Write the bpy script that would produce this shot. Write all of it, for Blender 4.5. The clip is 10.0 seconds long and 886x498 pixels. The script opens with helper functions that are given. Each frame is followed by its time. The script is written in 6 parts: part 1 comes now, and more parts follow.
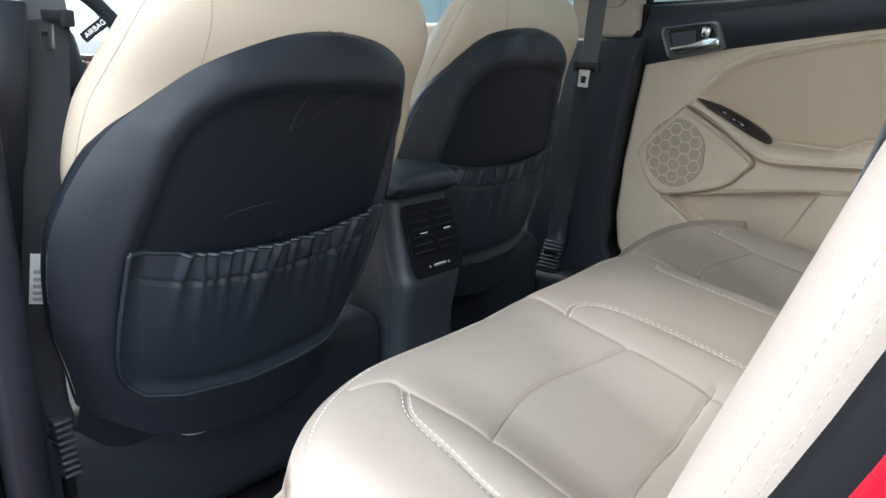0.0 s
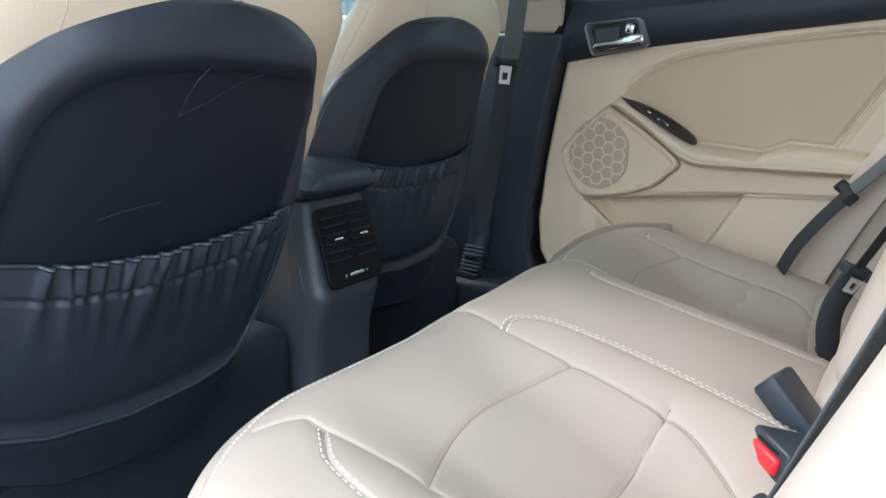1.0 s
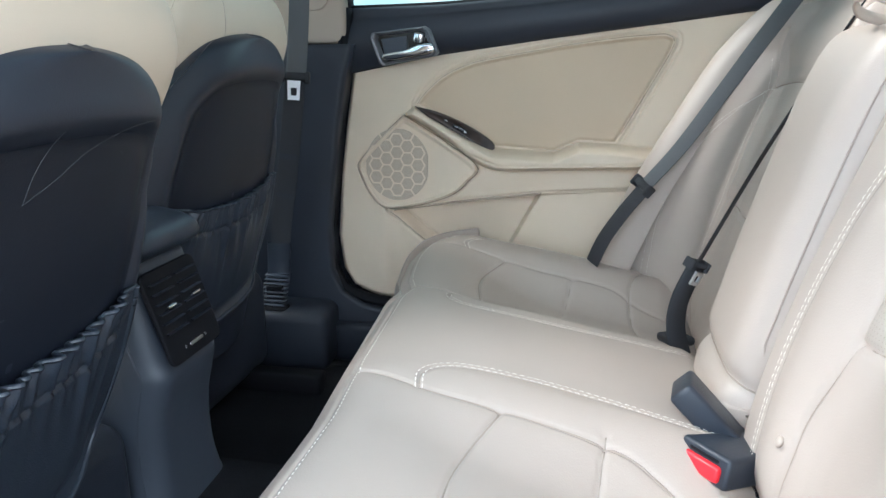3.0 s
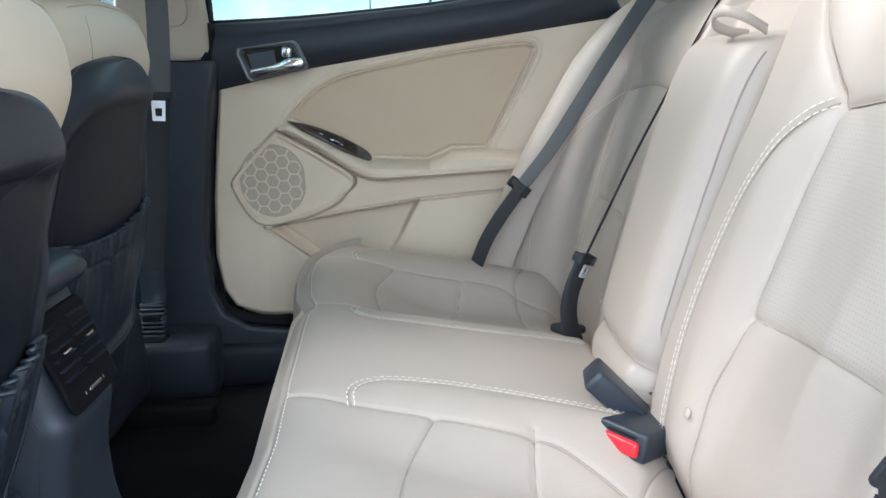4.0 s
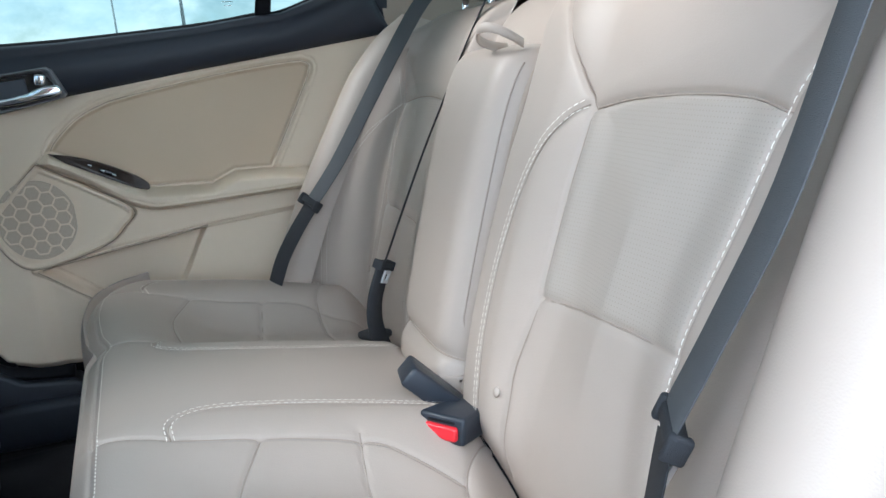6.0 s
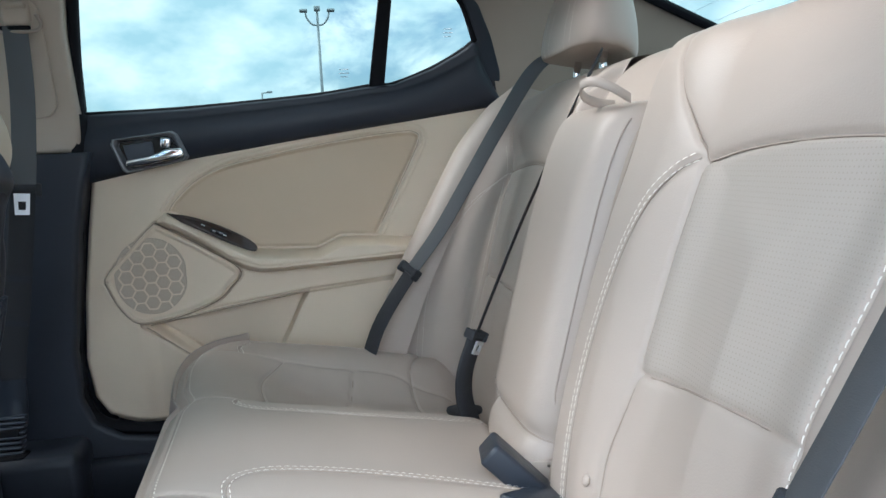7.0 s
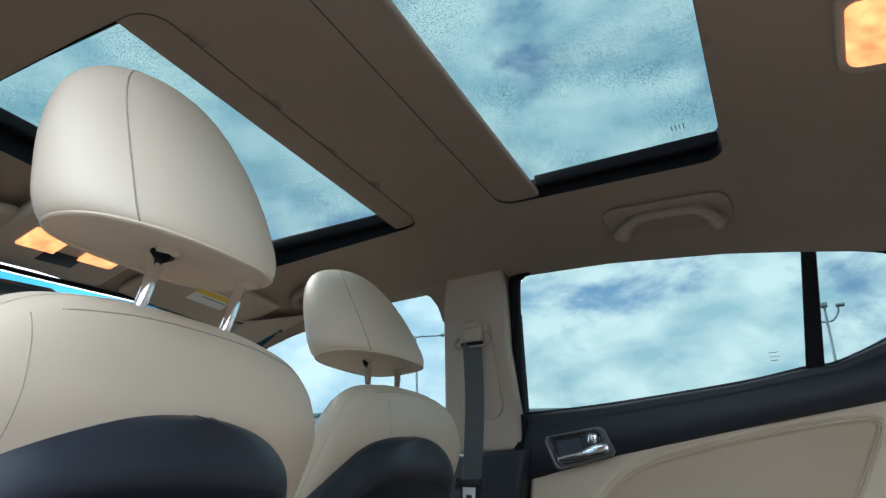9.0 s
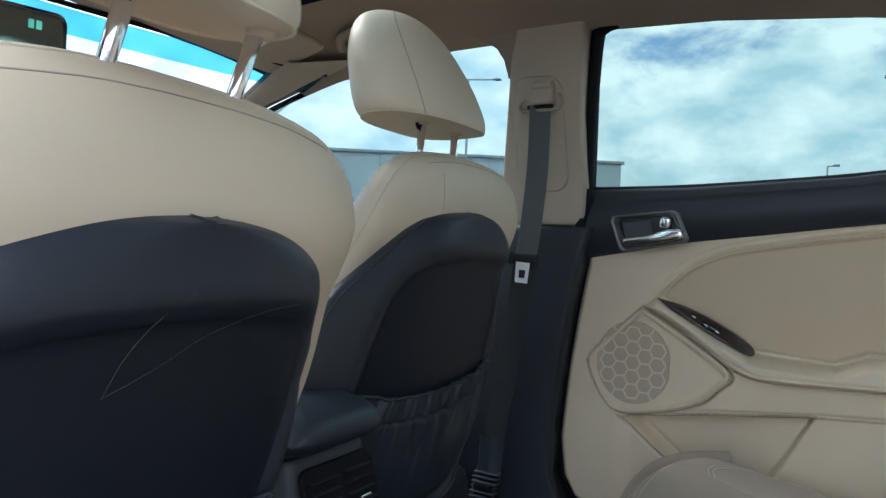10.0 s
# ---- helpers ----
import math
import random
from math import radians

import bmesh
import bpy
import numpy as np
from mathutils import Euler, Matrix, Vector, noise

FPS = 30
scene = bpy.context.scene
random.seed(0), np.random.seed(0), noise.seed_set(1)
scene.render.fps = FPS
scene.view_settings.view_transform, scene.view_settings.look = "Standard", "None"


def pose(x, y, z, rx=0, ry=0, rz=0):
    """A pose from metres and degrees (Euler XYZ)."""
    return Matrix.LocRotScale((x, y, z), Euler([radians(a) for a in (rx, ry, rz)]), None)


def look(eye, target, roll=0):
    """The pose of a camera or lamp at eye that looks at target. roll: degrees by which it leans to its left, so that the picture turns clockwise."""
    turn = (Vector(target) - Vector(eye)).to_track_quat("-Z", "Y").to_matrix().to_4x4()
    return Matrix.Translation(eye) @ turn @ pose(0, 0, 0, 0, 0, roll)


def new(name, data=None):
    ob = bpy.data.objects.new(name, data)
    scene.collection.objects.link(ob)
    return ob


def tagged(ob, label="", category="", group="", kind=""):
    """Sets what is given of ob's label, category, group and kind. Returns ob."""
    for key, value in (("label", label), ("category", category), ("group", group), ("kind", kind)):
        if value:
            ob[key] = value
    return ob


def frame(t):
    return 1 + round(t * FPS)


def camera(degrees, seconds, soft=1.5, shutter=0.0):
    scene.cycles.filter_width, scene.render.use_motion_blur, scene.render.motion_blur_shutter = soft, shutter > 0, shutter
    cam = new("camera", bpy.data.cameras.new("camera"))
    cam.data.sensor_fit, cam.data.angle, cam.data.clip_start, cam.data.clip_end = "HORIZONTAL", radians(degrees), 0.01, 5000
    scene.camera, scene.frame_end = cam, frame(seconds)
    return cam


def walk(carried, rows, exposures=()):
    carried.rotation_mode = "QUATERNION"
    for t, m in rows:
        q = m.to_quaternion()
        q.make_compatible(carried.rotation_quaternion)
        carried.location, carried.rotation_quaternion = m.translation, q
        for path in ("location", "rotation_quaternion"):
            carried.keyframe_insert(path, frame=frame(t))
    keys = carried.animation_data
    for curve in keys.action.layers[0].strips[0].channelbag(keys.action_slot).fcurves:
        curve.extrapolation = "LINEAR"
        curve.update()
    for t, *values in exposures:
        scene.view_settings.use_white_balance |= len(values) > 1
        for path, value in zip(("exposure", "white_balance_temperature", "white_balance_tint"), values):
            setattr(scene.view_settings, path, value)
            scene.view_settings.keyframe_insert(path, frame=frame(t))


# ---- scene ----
cam = camera(62.41, 10.0)
PATH = [
    (0.0, -0.9213, -0.8029, 0.9552, 74.86, -0.59, -49.05),
    (0.5, -0.8758, -0.7446, 0.9319, 75.32, -1.46, -52.70),
    (1.0, -0.8463, -0.7228, 0.9281, 75.42, -1.83, -56.02),
    (1.5, -0.8238, -0.6956, 0.9366, 75.47, -1.83, -60.96),
    (2.0, -0.8248, -0.6173, 0.9502, 75.38, -1.55, -67.24),
    (2.5, -0.8290, -0.5607, 0.9586, 75.23, -0.67, -73.05),
    (4.0, -0.8603, -0.4474, 0.9864, 75.05, 1.89, -91.18),
    (4.5, -0.8730, -0.4277, 0.9943, 75.09, 3.03, -98.25),
    (5.0, -0.8818, -0.4220, 0.9996, 74.86, 4.21, -104.35),
    (5.5, -0.8887, -0.4170, 0.9991, 74.55, 4.65, -109.28),
    (7.0, -0.8430, -0.4652, 0.9451, 82.86, 2.80, -99.28),
    (7.5, -0.7762, -0.5145, 0.9261, 94.15, 3.01, -86.45),
    (8.0, -0.7886, -0.5844, 0.9097, 102.53, 2.83, -74.58),
    (8.5, -0.8034, -0.6047, 0.8997, 108.10, 2.95, -66.29),
    (9.0, -0.8021, -0.6152, 0.9069, 108.54, 2.38, -61.56),
    (9.5, -0.7620, -0.5996, 0.9549, 100.91, 0.34, -59.04),
    (10.0, -0.6650, -0.5177, 0.9702, 88.63, -1.96, -58.29),
]
walk(cam, [(t, pose(*p)) for t, *p in PATH],
     exposures=[(0.0, 1.80, 5900, 12.5), (0.6, 1.96, 5800, 12.0), (1.5, 2.16, 5650, 11.3), (2.5, 2.26, 5500, 10.8), (4.2, 2.06, 5480, 11), (5.7, 1.76, 5400, 10.8), (7.4, 1.66, 5500, 11.5), (8.0, 1.55, 5480, 11.2), (8.6, 1.22, 5500, 10.8), (10.0, 1.42, 5600, 10)])

# world: bright broken cloud over blue sky
world = bpy.data.worlds.new("sky")
scene.world = world
world.use_nodes = True
wn, wl = world.node_tree.nodes, world.node_tree.links
wn.clear()
w_out = wn.new("ShaderNodeOutputWorld")
w_bg = wn.new("ShaderNodeBackground")
w_sky = wn.new("ShaderNodeTexSky")
w_sky.sky_type, w_sky.sun_disc = "NISHITA", False
SUN_EL, SUN_AZ = radians(42), radians(8)
w_sky.sun_elevation, w_sky.sun_rotation = SUN_EL, SUN_AZ
w_gain = wn.new("ShaderNodeVectorMath")
w_gain.operation = "SCALE"
w_gain.inputs["Scale"].default_value = 0.118
w_tc = wn.new("ShaderNodeTexCoord")
w_map = wn.new("ShaderNodeMapping")
w_map.inputs["Scale"].default_value = (1.0, 1.0, 1.9)
w_n1 = wn.new("ShaderNodeTexNoise")
w_n1.inputs["Scale"].default_value, w_n1.inputs["Detail"].default_value, w_n1.inputs["Roughness"].default_value = 5.4, 9.0, 0.60
w_n1.inputs["Distortion"].default_value = 0.25
w_n2 = wn.new("ShaderNodeTexNoise")
w_n2.inputs["Scale"].default_value, w_n2.inputs["Detail"].default_value = 9.0, 8.0
w_cov = wn.new("ShaderNodeMapRange")
w_cov.interpolation_type = "SMOOTHSTEP"
w_cov.inputs["From Min"].default_value, w_cov.inputs["From Max"].default_value = 0.28, 0.50
w_shade = wn.new("ShaderNodeValToRGB")
w_shade.color_ramp.elements[0].position, w_shade.color_ramp.elements[0].color = 0.36, (0.56, 0.70, 0.74, 1)
w_shade.color_ramp.elements[1].position, w_shade.color_ramp.elements[1].color = 0.62, (1.06, 1.05, 0.99, 1)
w_mix = wn.new("ShaderNodeMix")
w_mix.data_type = "RGBA"
wl.new(w_tc.outputs["Generated"], w_map.inputs["Vector"])
wl.new(w_map.outputs["Vector"], w_n1.inputs["Vector"])
wl.new(w_map.outputs["Vector"], w_n2.inputs["Vector"])
wl.new(w_n1.outputs["Fac"], w_cov.inputs["Value"])
wl.new(w_n2.outputs["Fac"], w_shade.inputs["Fac"])
wl.new(w_sky.outputs["Color"], w_gain.inputs[0])
wl.new(w_cov.outputs["Result"], w_mix.inputs["Factor"])
wl.new(w_gain.outputs["Vector"], w_mix.inputs["A"])
wl.new(w_shade.outputs["Color"], w_mix.inputs["B"])
w_sep = wn.new("ShaderNodeSeparateXYZ")
w_up = wn.new("ShaderNodeMapRange")
w_up.inputs["To Min"].default_value, w_up.inputs["To Max"].default_value = 0.94, 1.06
w_lum = wn.new("ShaderNodeVectorMath")
w_lum.operation = "SCALE"
wl.new(w_tc.outputs["Generated"], w_sep.inputs["Vector"])
wl.new(w_sep.outputs["Z"], w_up.inputs["Value"])
wl.new(w_mix.outputs["Result"], w_lum.inputs[0])
wl.new(w_up.outputs["Result"], w_lum.inputs["Scale"])
wl.new(w_lum.outputs["Vector"], w_bg.inputs["Color"])
w_bg.inputs["Strength"].default_value = 1.80
wl.new(w_bg.outputs["Background"], w_out.inputs["Surface"])

# veiled sun ahead of the car, reaching the rear seats through the roof glass
sun = new("sun", bpy.data.lights.new("sun", "SUN"))
sun.data.energy, sun.data.angle, sun.data.color = 1.5, radians(24), (1.0, 0.93, 0.80)
sun.matrix_world = look((0, 0, 0), (math.sin(-SUN_AZ) * math.cos(SUN_EL), -math.cos(SUN_AZ) * math.cos(SUN_EL), -math.sin(SUN_EL)))


# ---- materials ----
def material(name, colour, rough=0.6, metal=0.0, grain=400.0, bump=0.15, vary=0.08, stain=6.0, coat=0.0, sheen=0.0, spec=0.5):
    m = bpy.data.materials.new(name)
    m.use_nodes = True
    n, l = m.node_tree.nodes, m.node_tree.links
    b = n["Principled BSDF"]
    b.inputs["Roughness"].default_value, b.inputs["Metallic"].default_value = rough, metal
    b.inputs["Specular IOR Level"].default_value = spec
    b.inputs["Coat Weight"].default_value, b.inputs["Sheen Weight"].default_value = coat, sheen
    tc = n.new("ShaderNodeTexCoord")
    big = n.new("ShaderNodeTexNoise")
    big.inputs["Scale"].default_value, big.inputs["Detail"].default_value = stain, 5.0
    rng = n.new("ShaderNodeMapRange")
    rng.inputs["From Min"].default_value, rng.inputs["From Max"].default_value = 0.3, 0.7
    rng.inputs["To Min"].default_value, rng.inputs["To Max"].default_value = 1.0 - vary, 1.0 + vary
    mul = n.new("ShaderNodeVectorMath")
    mul.operation = "SCALE"
    mul.inputs[0].default_value = colour
    l.new(tc.outputs["Object"], big.inputs["Vector"])
    l.new(big.outputs["Fac"], rng.inputs["Value"])
    l.new(rng.outputs["Result"], mul.inputs["Scale"])
    l.new(mul.outputs["Vector"], b.inputs["Base Color"])
    rr = n.new("ShaderNodeMapRange")
    rr.inputs["To Min"].default_value, rr.inputs["To Max"].default_value = max(0.02, rough - 0.06), min(1.0, rough + 0.06)
    l.new(big.outputs["Fac"], rr.inputs["Value"])
    l.new(rr.outputs["Result"], b.inputs["Roughness"])
    if bump > 0:
        fine = n.new("ShaderNodeTexVoronoi")
        fine.inputs["Scale"].default_value = grain
        fine.feature = "SMOOTH_F1"
        soft = n.new("ShaderNodeTexNoise")
        soft.inputs["Scale"].default_value, soft.inputs["Detail"].default_value = grain * 0.12, 4.0
        add = n.new("ShaderNodeMath")
        add.operation = "ADD"
        bp = n.new("ShaderNodeBump")
        bp.inputs["Strength"].default_value, bp.inputs["Distance"].default_value = bump, 0.0008
        l.new(tc.outputs["Object"], fine.inputs["Vector"])
        l.new(tc.outputs["Object"], soft.inputs["Vector"])
        l.new(fine.outputs["Distance"], add.inputs[0])
        l.new(soft.outputs["Fac"], add.inputs[1])
        l.new(add.outputs["Value"], bp.inputs["Height"])
        l.new(bp.outputs["Normal"], b.inputs["Normal"])
    return m


def perforated(m, pitch, hole=0.22, axes=(0, 2), dark=(0.35, 0.298, 0.248)):
    """Small round punched holes in rows, in the plane of two object axes."""
    n, l = m.node_tree.nodes, m.node_tree.links
    b = n["Principled BSDF"]
    tc = n.new("ShaderNodeTexCoord")
    sep = n.new("ShaderNodeSeparateXYZ")
    l.new(tc.outputs["Object"], sep.inputs["Vector"])
    sq = []
    for k, ax in enumerate(axes):
        s = n.new("ShaderNodeMath")
        s.operation, s.inputs[1].default_value = "MULTIPLY", 1.0 / pitch
        l.new(sep.outputs[ax], s.inputs[0])
        src = s.outputs[0]
        f = n.new("ShaderNodeMath")
        f.operation = "FRACT"
        l.new(src, f.inputs[0])
        c = n.new("ShaderNodeMath")
        c.operation, c.inputs[1].default_value = "SUBTRACT", 0.5
        l.new(f.outputs[0], c.inputs[0])
        p = n.new("ShaderNodeMath")
        p.operation = "POWER"
        a = n.new("ShaderNodeMath")
        a.operation = "ABSOLUTE"
        l.new(c.outputs[0], a.inputs[0])
        l.new(a.outputs[0], p.inputs[0])
        p.inputs[1].default_value = 2.0
        sq.append(p.outputs[0])
    d = n.new("ShaderNodeMath")
    d.operation = "ADD"
    l.new(sq[0], d.inputs[0])
    l.new(sq[1], d.inputs[1])
    t = n.new("ShaderNodeMath")
    t.operation, t.inputs[1].default_value = "LESS_THAN", hole * hole
    l.new(d.outputs[0], t.inputs[0])
    mix = n.new("ShaderNodeMix")
    mix.data_type = "RGBA"
    old = b.inputs["Base Color"].links[0].from_socket
    l.new(t.outputs[0], mix.inputs["Factor"])
    l.new(old, mix.inputs["A"])
    mix.inputs["B"].default_value = (*dark, 1)
    l.new(mix.outputs["Result"], b.inputs["Base Color"])
    return m


def pane_material(name, tint, gloss=0.004, droplets=False):
    m = bpy.data.materials.new(name)
    m.use_nodes = True
    n, l = m.node_tree.nodes, m.node_tree.links
    n.clear()
    out, mix = n.new("ShaderNodeOutputMaterial"), n.new("ShaderNodeMixShader")
    tr, gl = n.new("ShaderNodeBsdfTransparent"), n.new("ShaderNodeBsdfGlossy")
    tr.inputs["Color"].default_value = (*tint, 1)
    gl.inputs["Roughness"].default_value = 0.02
    fr = n.new("ShaderNodeLayerWeight")
    pw = n.new("ShaderNodeMath")
    pw.operation, pw.inputs[1].default_value = "POWER", 5.0
    sc = n.new("ShaderNodeMath")
    sc.operation, sc.inputs[1].default_value, sc.inputs[2].default_value = "MULTIPLY_ADD", 0.2, gloss
    l.new(fr.outputs["Facing"], pw.inputs[0])
    l.new(pw.outputs[0], sc.inputs[0])
    l.new(sc.outputs[0], mix.inputs["Fac"])
    l.new(tr.outputs["BSDF"], mix.inputs[1])
    l.new(gl.outputs["BSDF"], mix.inputs[2])
    if droplets:
        tc = n.new("ShaderNodeTexCoord")
        v = n.new("ShaderNodeTexVoronoi")
        v.inputs["Scale"].default_value, v.inputs["Randomness"].default_value = 300.0, 1.0
        wob = n.new("ShaderNodeTexNoise")
        wob.inputs["Scale"].default_value, wob.inputs["Detail"].default_value = 7.0, 4.0
        lim = n.new("ShaderNodeMapRange")
        lim.inputs["From Min"].default_value, lim.inputs["From Max"].default_value = 0.3, 0.7
        lim.inputs["To Min"].default_value, lim.inputs["To Max"].default_value = 0.14, 0.36
        lt = n.new("ShaderNodeMath")
        lt.operation = "LESS_THAN"
        cm = n.new("ShaderNodeMix")
        cm.data_type = "RGBA"
        cm.inputs["A"].default_value = (*tint, 1)
        cm.inputs["B"].default_value = (tint[0] * 0.62, tint[1] * 0.66, tint[2] * 0.66, 1)
        l.new(tc.outputs["Object"], v.inputs["Vector"])
        l.new(tc.outputs["Object"], wob.inputs["Vector"])
        l.new(wob.outputs["Fac"], lim.inputs["Value"])
        l.new(v.outputs["Distance"], lt.inputs[0])
        l.new(lim.outputs["Result"], lt.inputs[1])
        l.new(lt.outputs[0], cm.inputs["Factor"])
        l.new(cm.outputs["Result"], tr.inputs["Color"])
    l.new(mix.outputs["Shader"], out.inputs["Surface"])
    return m


def glow(name, colour, strength):
    m = bpy.data.materials.new(name)
    m.use_nodes = True
    b = m.node_tree.nodes["Principled BSDF"]
    b.inputs["Base Color"].default_value = (*colour, 1)
    b.inputs["Emission Color"].default_value, b.inputs["Emission Strength"].default_value = (*colour, 1), strength
    n, l = m.node_tree.nodes, m.node_tree.links
    tc, tx = n.new("ShaderNodeTexCoord"), n.new("ShaderNodeTexNoise")
    tx.inputs["Scale"].default_value = 30.0
    mr = n.new("ShaderNodeMapRange")
    mr.inputs["From Min"].default_value, mr.inputs["From Max"].default_value = 0.3, 0.7
    mr.inputs["To Min"].default_value, mr.inputs["To Max"].default_value = strength * 0.6, strength * 1.6
    l.new(tc.outputs["Object"], tx.inputs["Vector"])
    l.new(tx.outputs["Fac"], mr.inputs["Value"])
    l.new(mr.outputs["Result"], b.inputs["Emission Strength"])
    return m


# Bench leather darkened against the front seats' to offset the doorway light
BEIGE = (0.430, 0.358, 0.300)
M_LEATHER = material("beige_leather_darkened", BEIGE, 0.48, grain=700, bump=0.14, vary=0.05, stain=5)
M_FRONT = material("tan_leather", (0.60, 0.495, 0.375), 0.46, grain=700, bump=0.10, vary=0.04, stain=5)
M_PERF = perforated(material("perforated_leather", (0.418, 0.358, 0.302), 0.50, grain=700, bump=0.14, vary=0.05), 0.0040, 0.16)
M_DOOR = material("beige_door_vinyl", (0.70, 0.575, 0.43), 0.5, grain=900, bump=0.2, vary=0.04)
M_DOORPERF = perforated(material("beige_door_insert", (0.56, 0.430, 0.295), 0.52, grain=900, bump=0.2, vary=0.04), 0.004, 0.13, (1, 2), (0.47, 0.36, 0.245))
M_HEADLINER = material("headliner_cloth", (0.350, 0.280, 0.224), 0.9, grain=1500, bump=0.35, vary=0.04, spec=0.2)
M_PILLAR = material("beige_pillar_plastic", (0.455, 0.380, 0.300), 0.6, grain=1200, bump=0.2, vary=0.03)
M_DARK = material("charcoal_plastic", (0.018, 0.021, 0.029), 0.45, grain=900, bump=0.25, vary=0.12, spec=0.38)
# Charcoal plastic lightened to make up for light missing at the console
M_CONSOLE = material("charcoal_plastic_lightened", (0.041, 0.047, 0.060), 0.42, grain=900, bump=0.25, vary=0.1)
M_DARKVINYL = material("charcoal_vinyl", (0.019, 0.024, 0.034), 0.36, grain=800, bump=0.25, vary=0.15)
M_SHELL = material("charcoal_shell", (0.0165, 0.0195, 0.028), 0.42, grain=900, bump=0.10, vary=0.1, spec=0.4)
# Shell colour darkened to give the seat back recess its shade
M_RECESS = material("charcoal_shell_darkened", (0.0070, 0.0092, 0.0150), 0.45, grain=900, bump=0.12, vary=0.1, spec=0.21)
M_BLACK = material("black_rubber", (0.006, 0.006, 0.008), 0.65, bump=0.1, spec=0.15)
M_GLOSSBLACK = material("piano_black", (0.012, 0.011, 0.011), 0.14, bump=0.0, vary=0.1)
M_WOOD = material("dark_gloss_trim", (0.045, 0.032, 0.026), 0.2, bump=0.0, vary=0.3, stain=40)
M_CARPET = material("black_carpet", (0.012, 0.012, 0.014), 0.95, grain=500, bump=1.0, vary=0.3, spec=0.1)
M_BELT = material("grey_webbing", (0.085, 0.088, 0.092), 0.75, grain=1400, bump=0.5, vary=0.08)
M_BELTDARK = material("dark_webbing", (0.022, 0.023, 0.027), 0.75, grain=1400, bump=0.5, vary=0.08)
M_BEZEL = material("satin_grey_bezel", (0.13, 0.13, 0.135), 0.35, bump=0.0, vary=0.05)
M_CHROME = material("chrome", (0.82, 0.83, 0.84), 0.12, metal=1.0, bump=0.0, vary=0.03)
M_STEEL = material("brushed_steel", (0.86, 0.86, 0.88), 0.14, metal=1.0, bump=0.05, vary=0.06)
M_LATCH = material("satin_steel", (0.88, 0.88, 0.89), 0.36, metal=1.0, bump=0.05, vary=0.06)
M_RED = material("red_button", (0.72, 0.02, 0.03), 0.35, bump=0.0, vary=0.05)
M_PAINT = material("red_car_paint", (0.45, 0.008, 0.02), 0.2, bump=0.0, vary=0.04, coat=1.0)
# Shade of the seam grooves as a colour; the guide loop shares it
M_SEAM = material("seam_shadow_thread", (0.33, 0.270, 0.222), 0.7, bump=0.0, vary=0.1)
# Door vinyl darkened for the shadow lines laid along its relief
M_DOORSHADE = material("door_groove_shade", (0.40, 0.32, 0.235), 0.7, bump=0.0, vary=0.1)
M_THREAD = material("cream_thread", (0.86, 0.81, 0.73), 0.7, bump=0.0, vary=0.1)
M_WHITE = material("white_label", (0.78, 0.78, 0.76), 0.5, bump=0.0, vary=0.05)
M_YELLOW = material("yellow_label", (0.80, 0.58, 0.03), 0.5, bump=0.0, vary=0.05)
M_GRILLE = perforated(material("speaker_cloth", (0.50, 0.41, 0.315), 0.7, bump=0.1, vary=0.06), 0.0026, 0.27, (1, 2), (0.36, 0.29, 0.22))
M_ASPHALT = material("asphalt", (0.05, 0.05, 0.052), 0.9, grain=60, bump=0.6, vary=0.2, stain=0.4)
M_WALLPANEL = material("pale_cladding", (0.62, 0.66, 0.68), 0.6, grain=5, bump=0.05, vary=0.06, stain=0.15)
M_GALV = material("galvanised_pole", (0.42, 0.44, 0.45), 0.5, metal=0.4, bump=0.1, vary=0.1)
M_GLASS = pane_material("side_glass", (0.152, 0.194, 0.182), 0.0)
M_FRONTGLASS = pane_material("front_side_glass", (0.42, 0.47, 0.47), 0.0)
M_ROOFGLASS = pane_material("roof_glass", (0.320, 0.385, 0.380), droplets=True)
M_SHADEGLASS = pane_material("shade_band_glass", (0.055, 0.215, 0.36))
M_CLEAR = pane_material("windscreen_glass", (0.36, 0.40, 0.41))
M_MIRROR = material("mirror", (0.55, 0.70, 0.66), 0.02, metal=1.0, bump=0.0, vary=0.02)
M_DOME = glow("warm_lamp", (1.0, 0.34, 0.11), 0.66)


# ---- mesh helpers ----
def part(name, data, mat, parent=None, label="", smooth=True, mats=None):
    """Links (verts, faces[, material indices]) or a bmesh as one mesh object."""
    me = bpy.data.meshes.new(name)
    idx = None
    if isinstance(data, tuple):
        me.from_pydata([tuple(v) for v in data[0]], [], [tuple(f) for f in data[1]])
        idx = data[2] if len(data) > 2 else None
    else:
        data.to_mesh(me)
        data.free()
    for m in mats or [mat]:
        me.materials.append(m)
    if smooth:
        me.polygons.foreach_set("use_smooth", [True] * len(me.polygons))
    if idx is not None:
        me.polygons.foreach_set("material_index", [int(i) for i in idx])
    me.update()
    ob = new(name, me)
    if parent is not None:
        ob.parent = parent
        ob.matrix_parent_inverse = parent.matrix_world.inverted() if False else Matrix()
    return tagged(ob, label)


def thing(name, label, category, group="", kind="", m=None):
    ob = new(name)
    ob.empty_display_size = 0.02
    if m is not None:
        ob.matrix_basis = m
    return tagged(ob, label, category, group, kind)


def grid(P, close_u=False):
    """Quads over an array of points (nu, nv, 3)."""
    nu, nv = P.shape[:2]
    i, j = np.meshgrid(np.arange(nu - (0 if close_u else 1)), np.arange(nv - 1), indexing="ij")
    i, j = i.ravel(), j.ravel()
    i2 = (i + 1) % nu
    f = np.stack([i * nv + j, i2 * nv + j, i2 * nv + j + 1, i * nv + j + 1], 1)
    return P.reshape(-1, 3).tolist(), f.tolist()


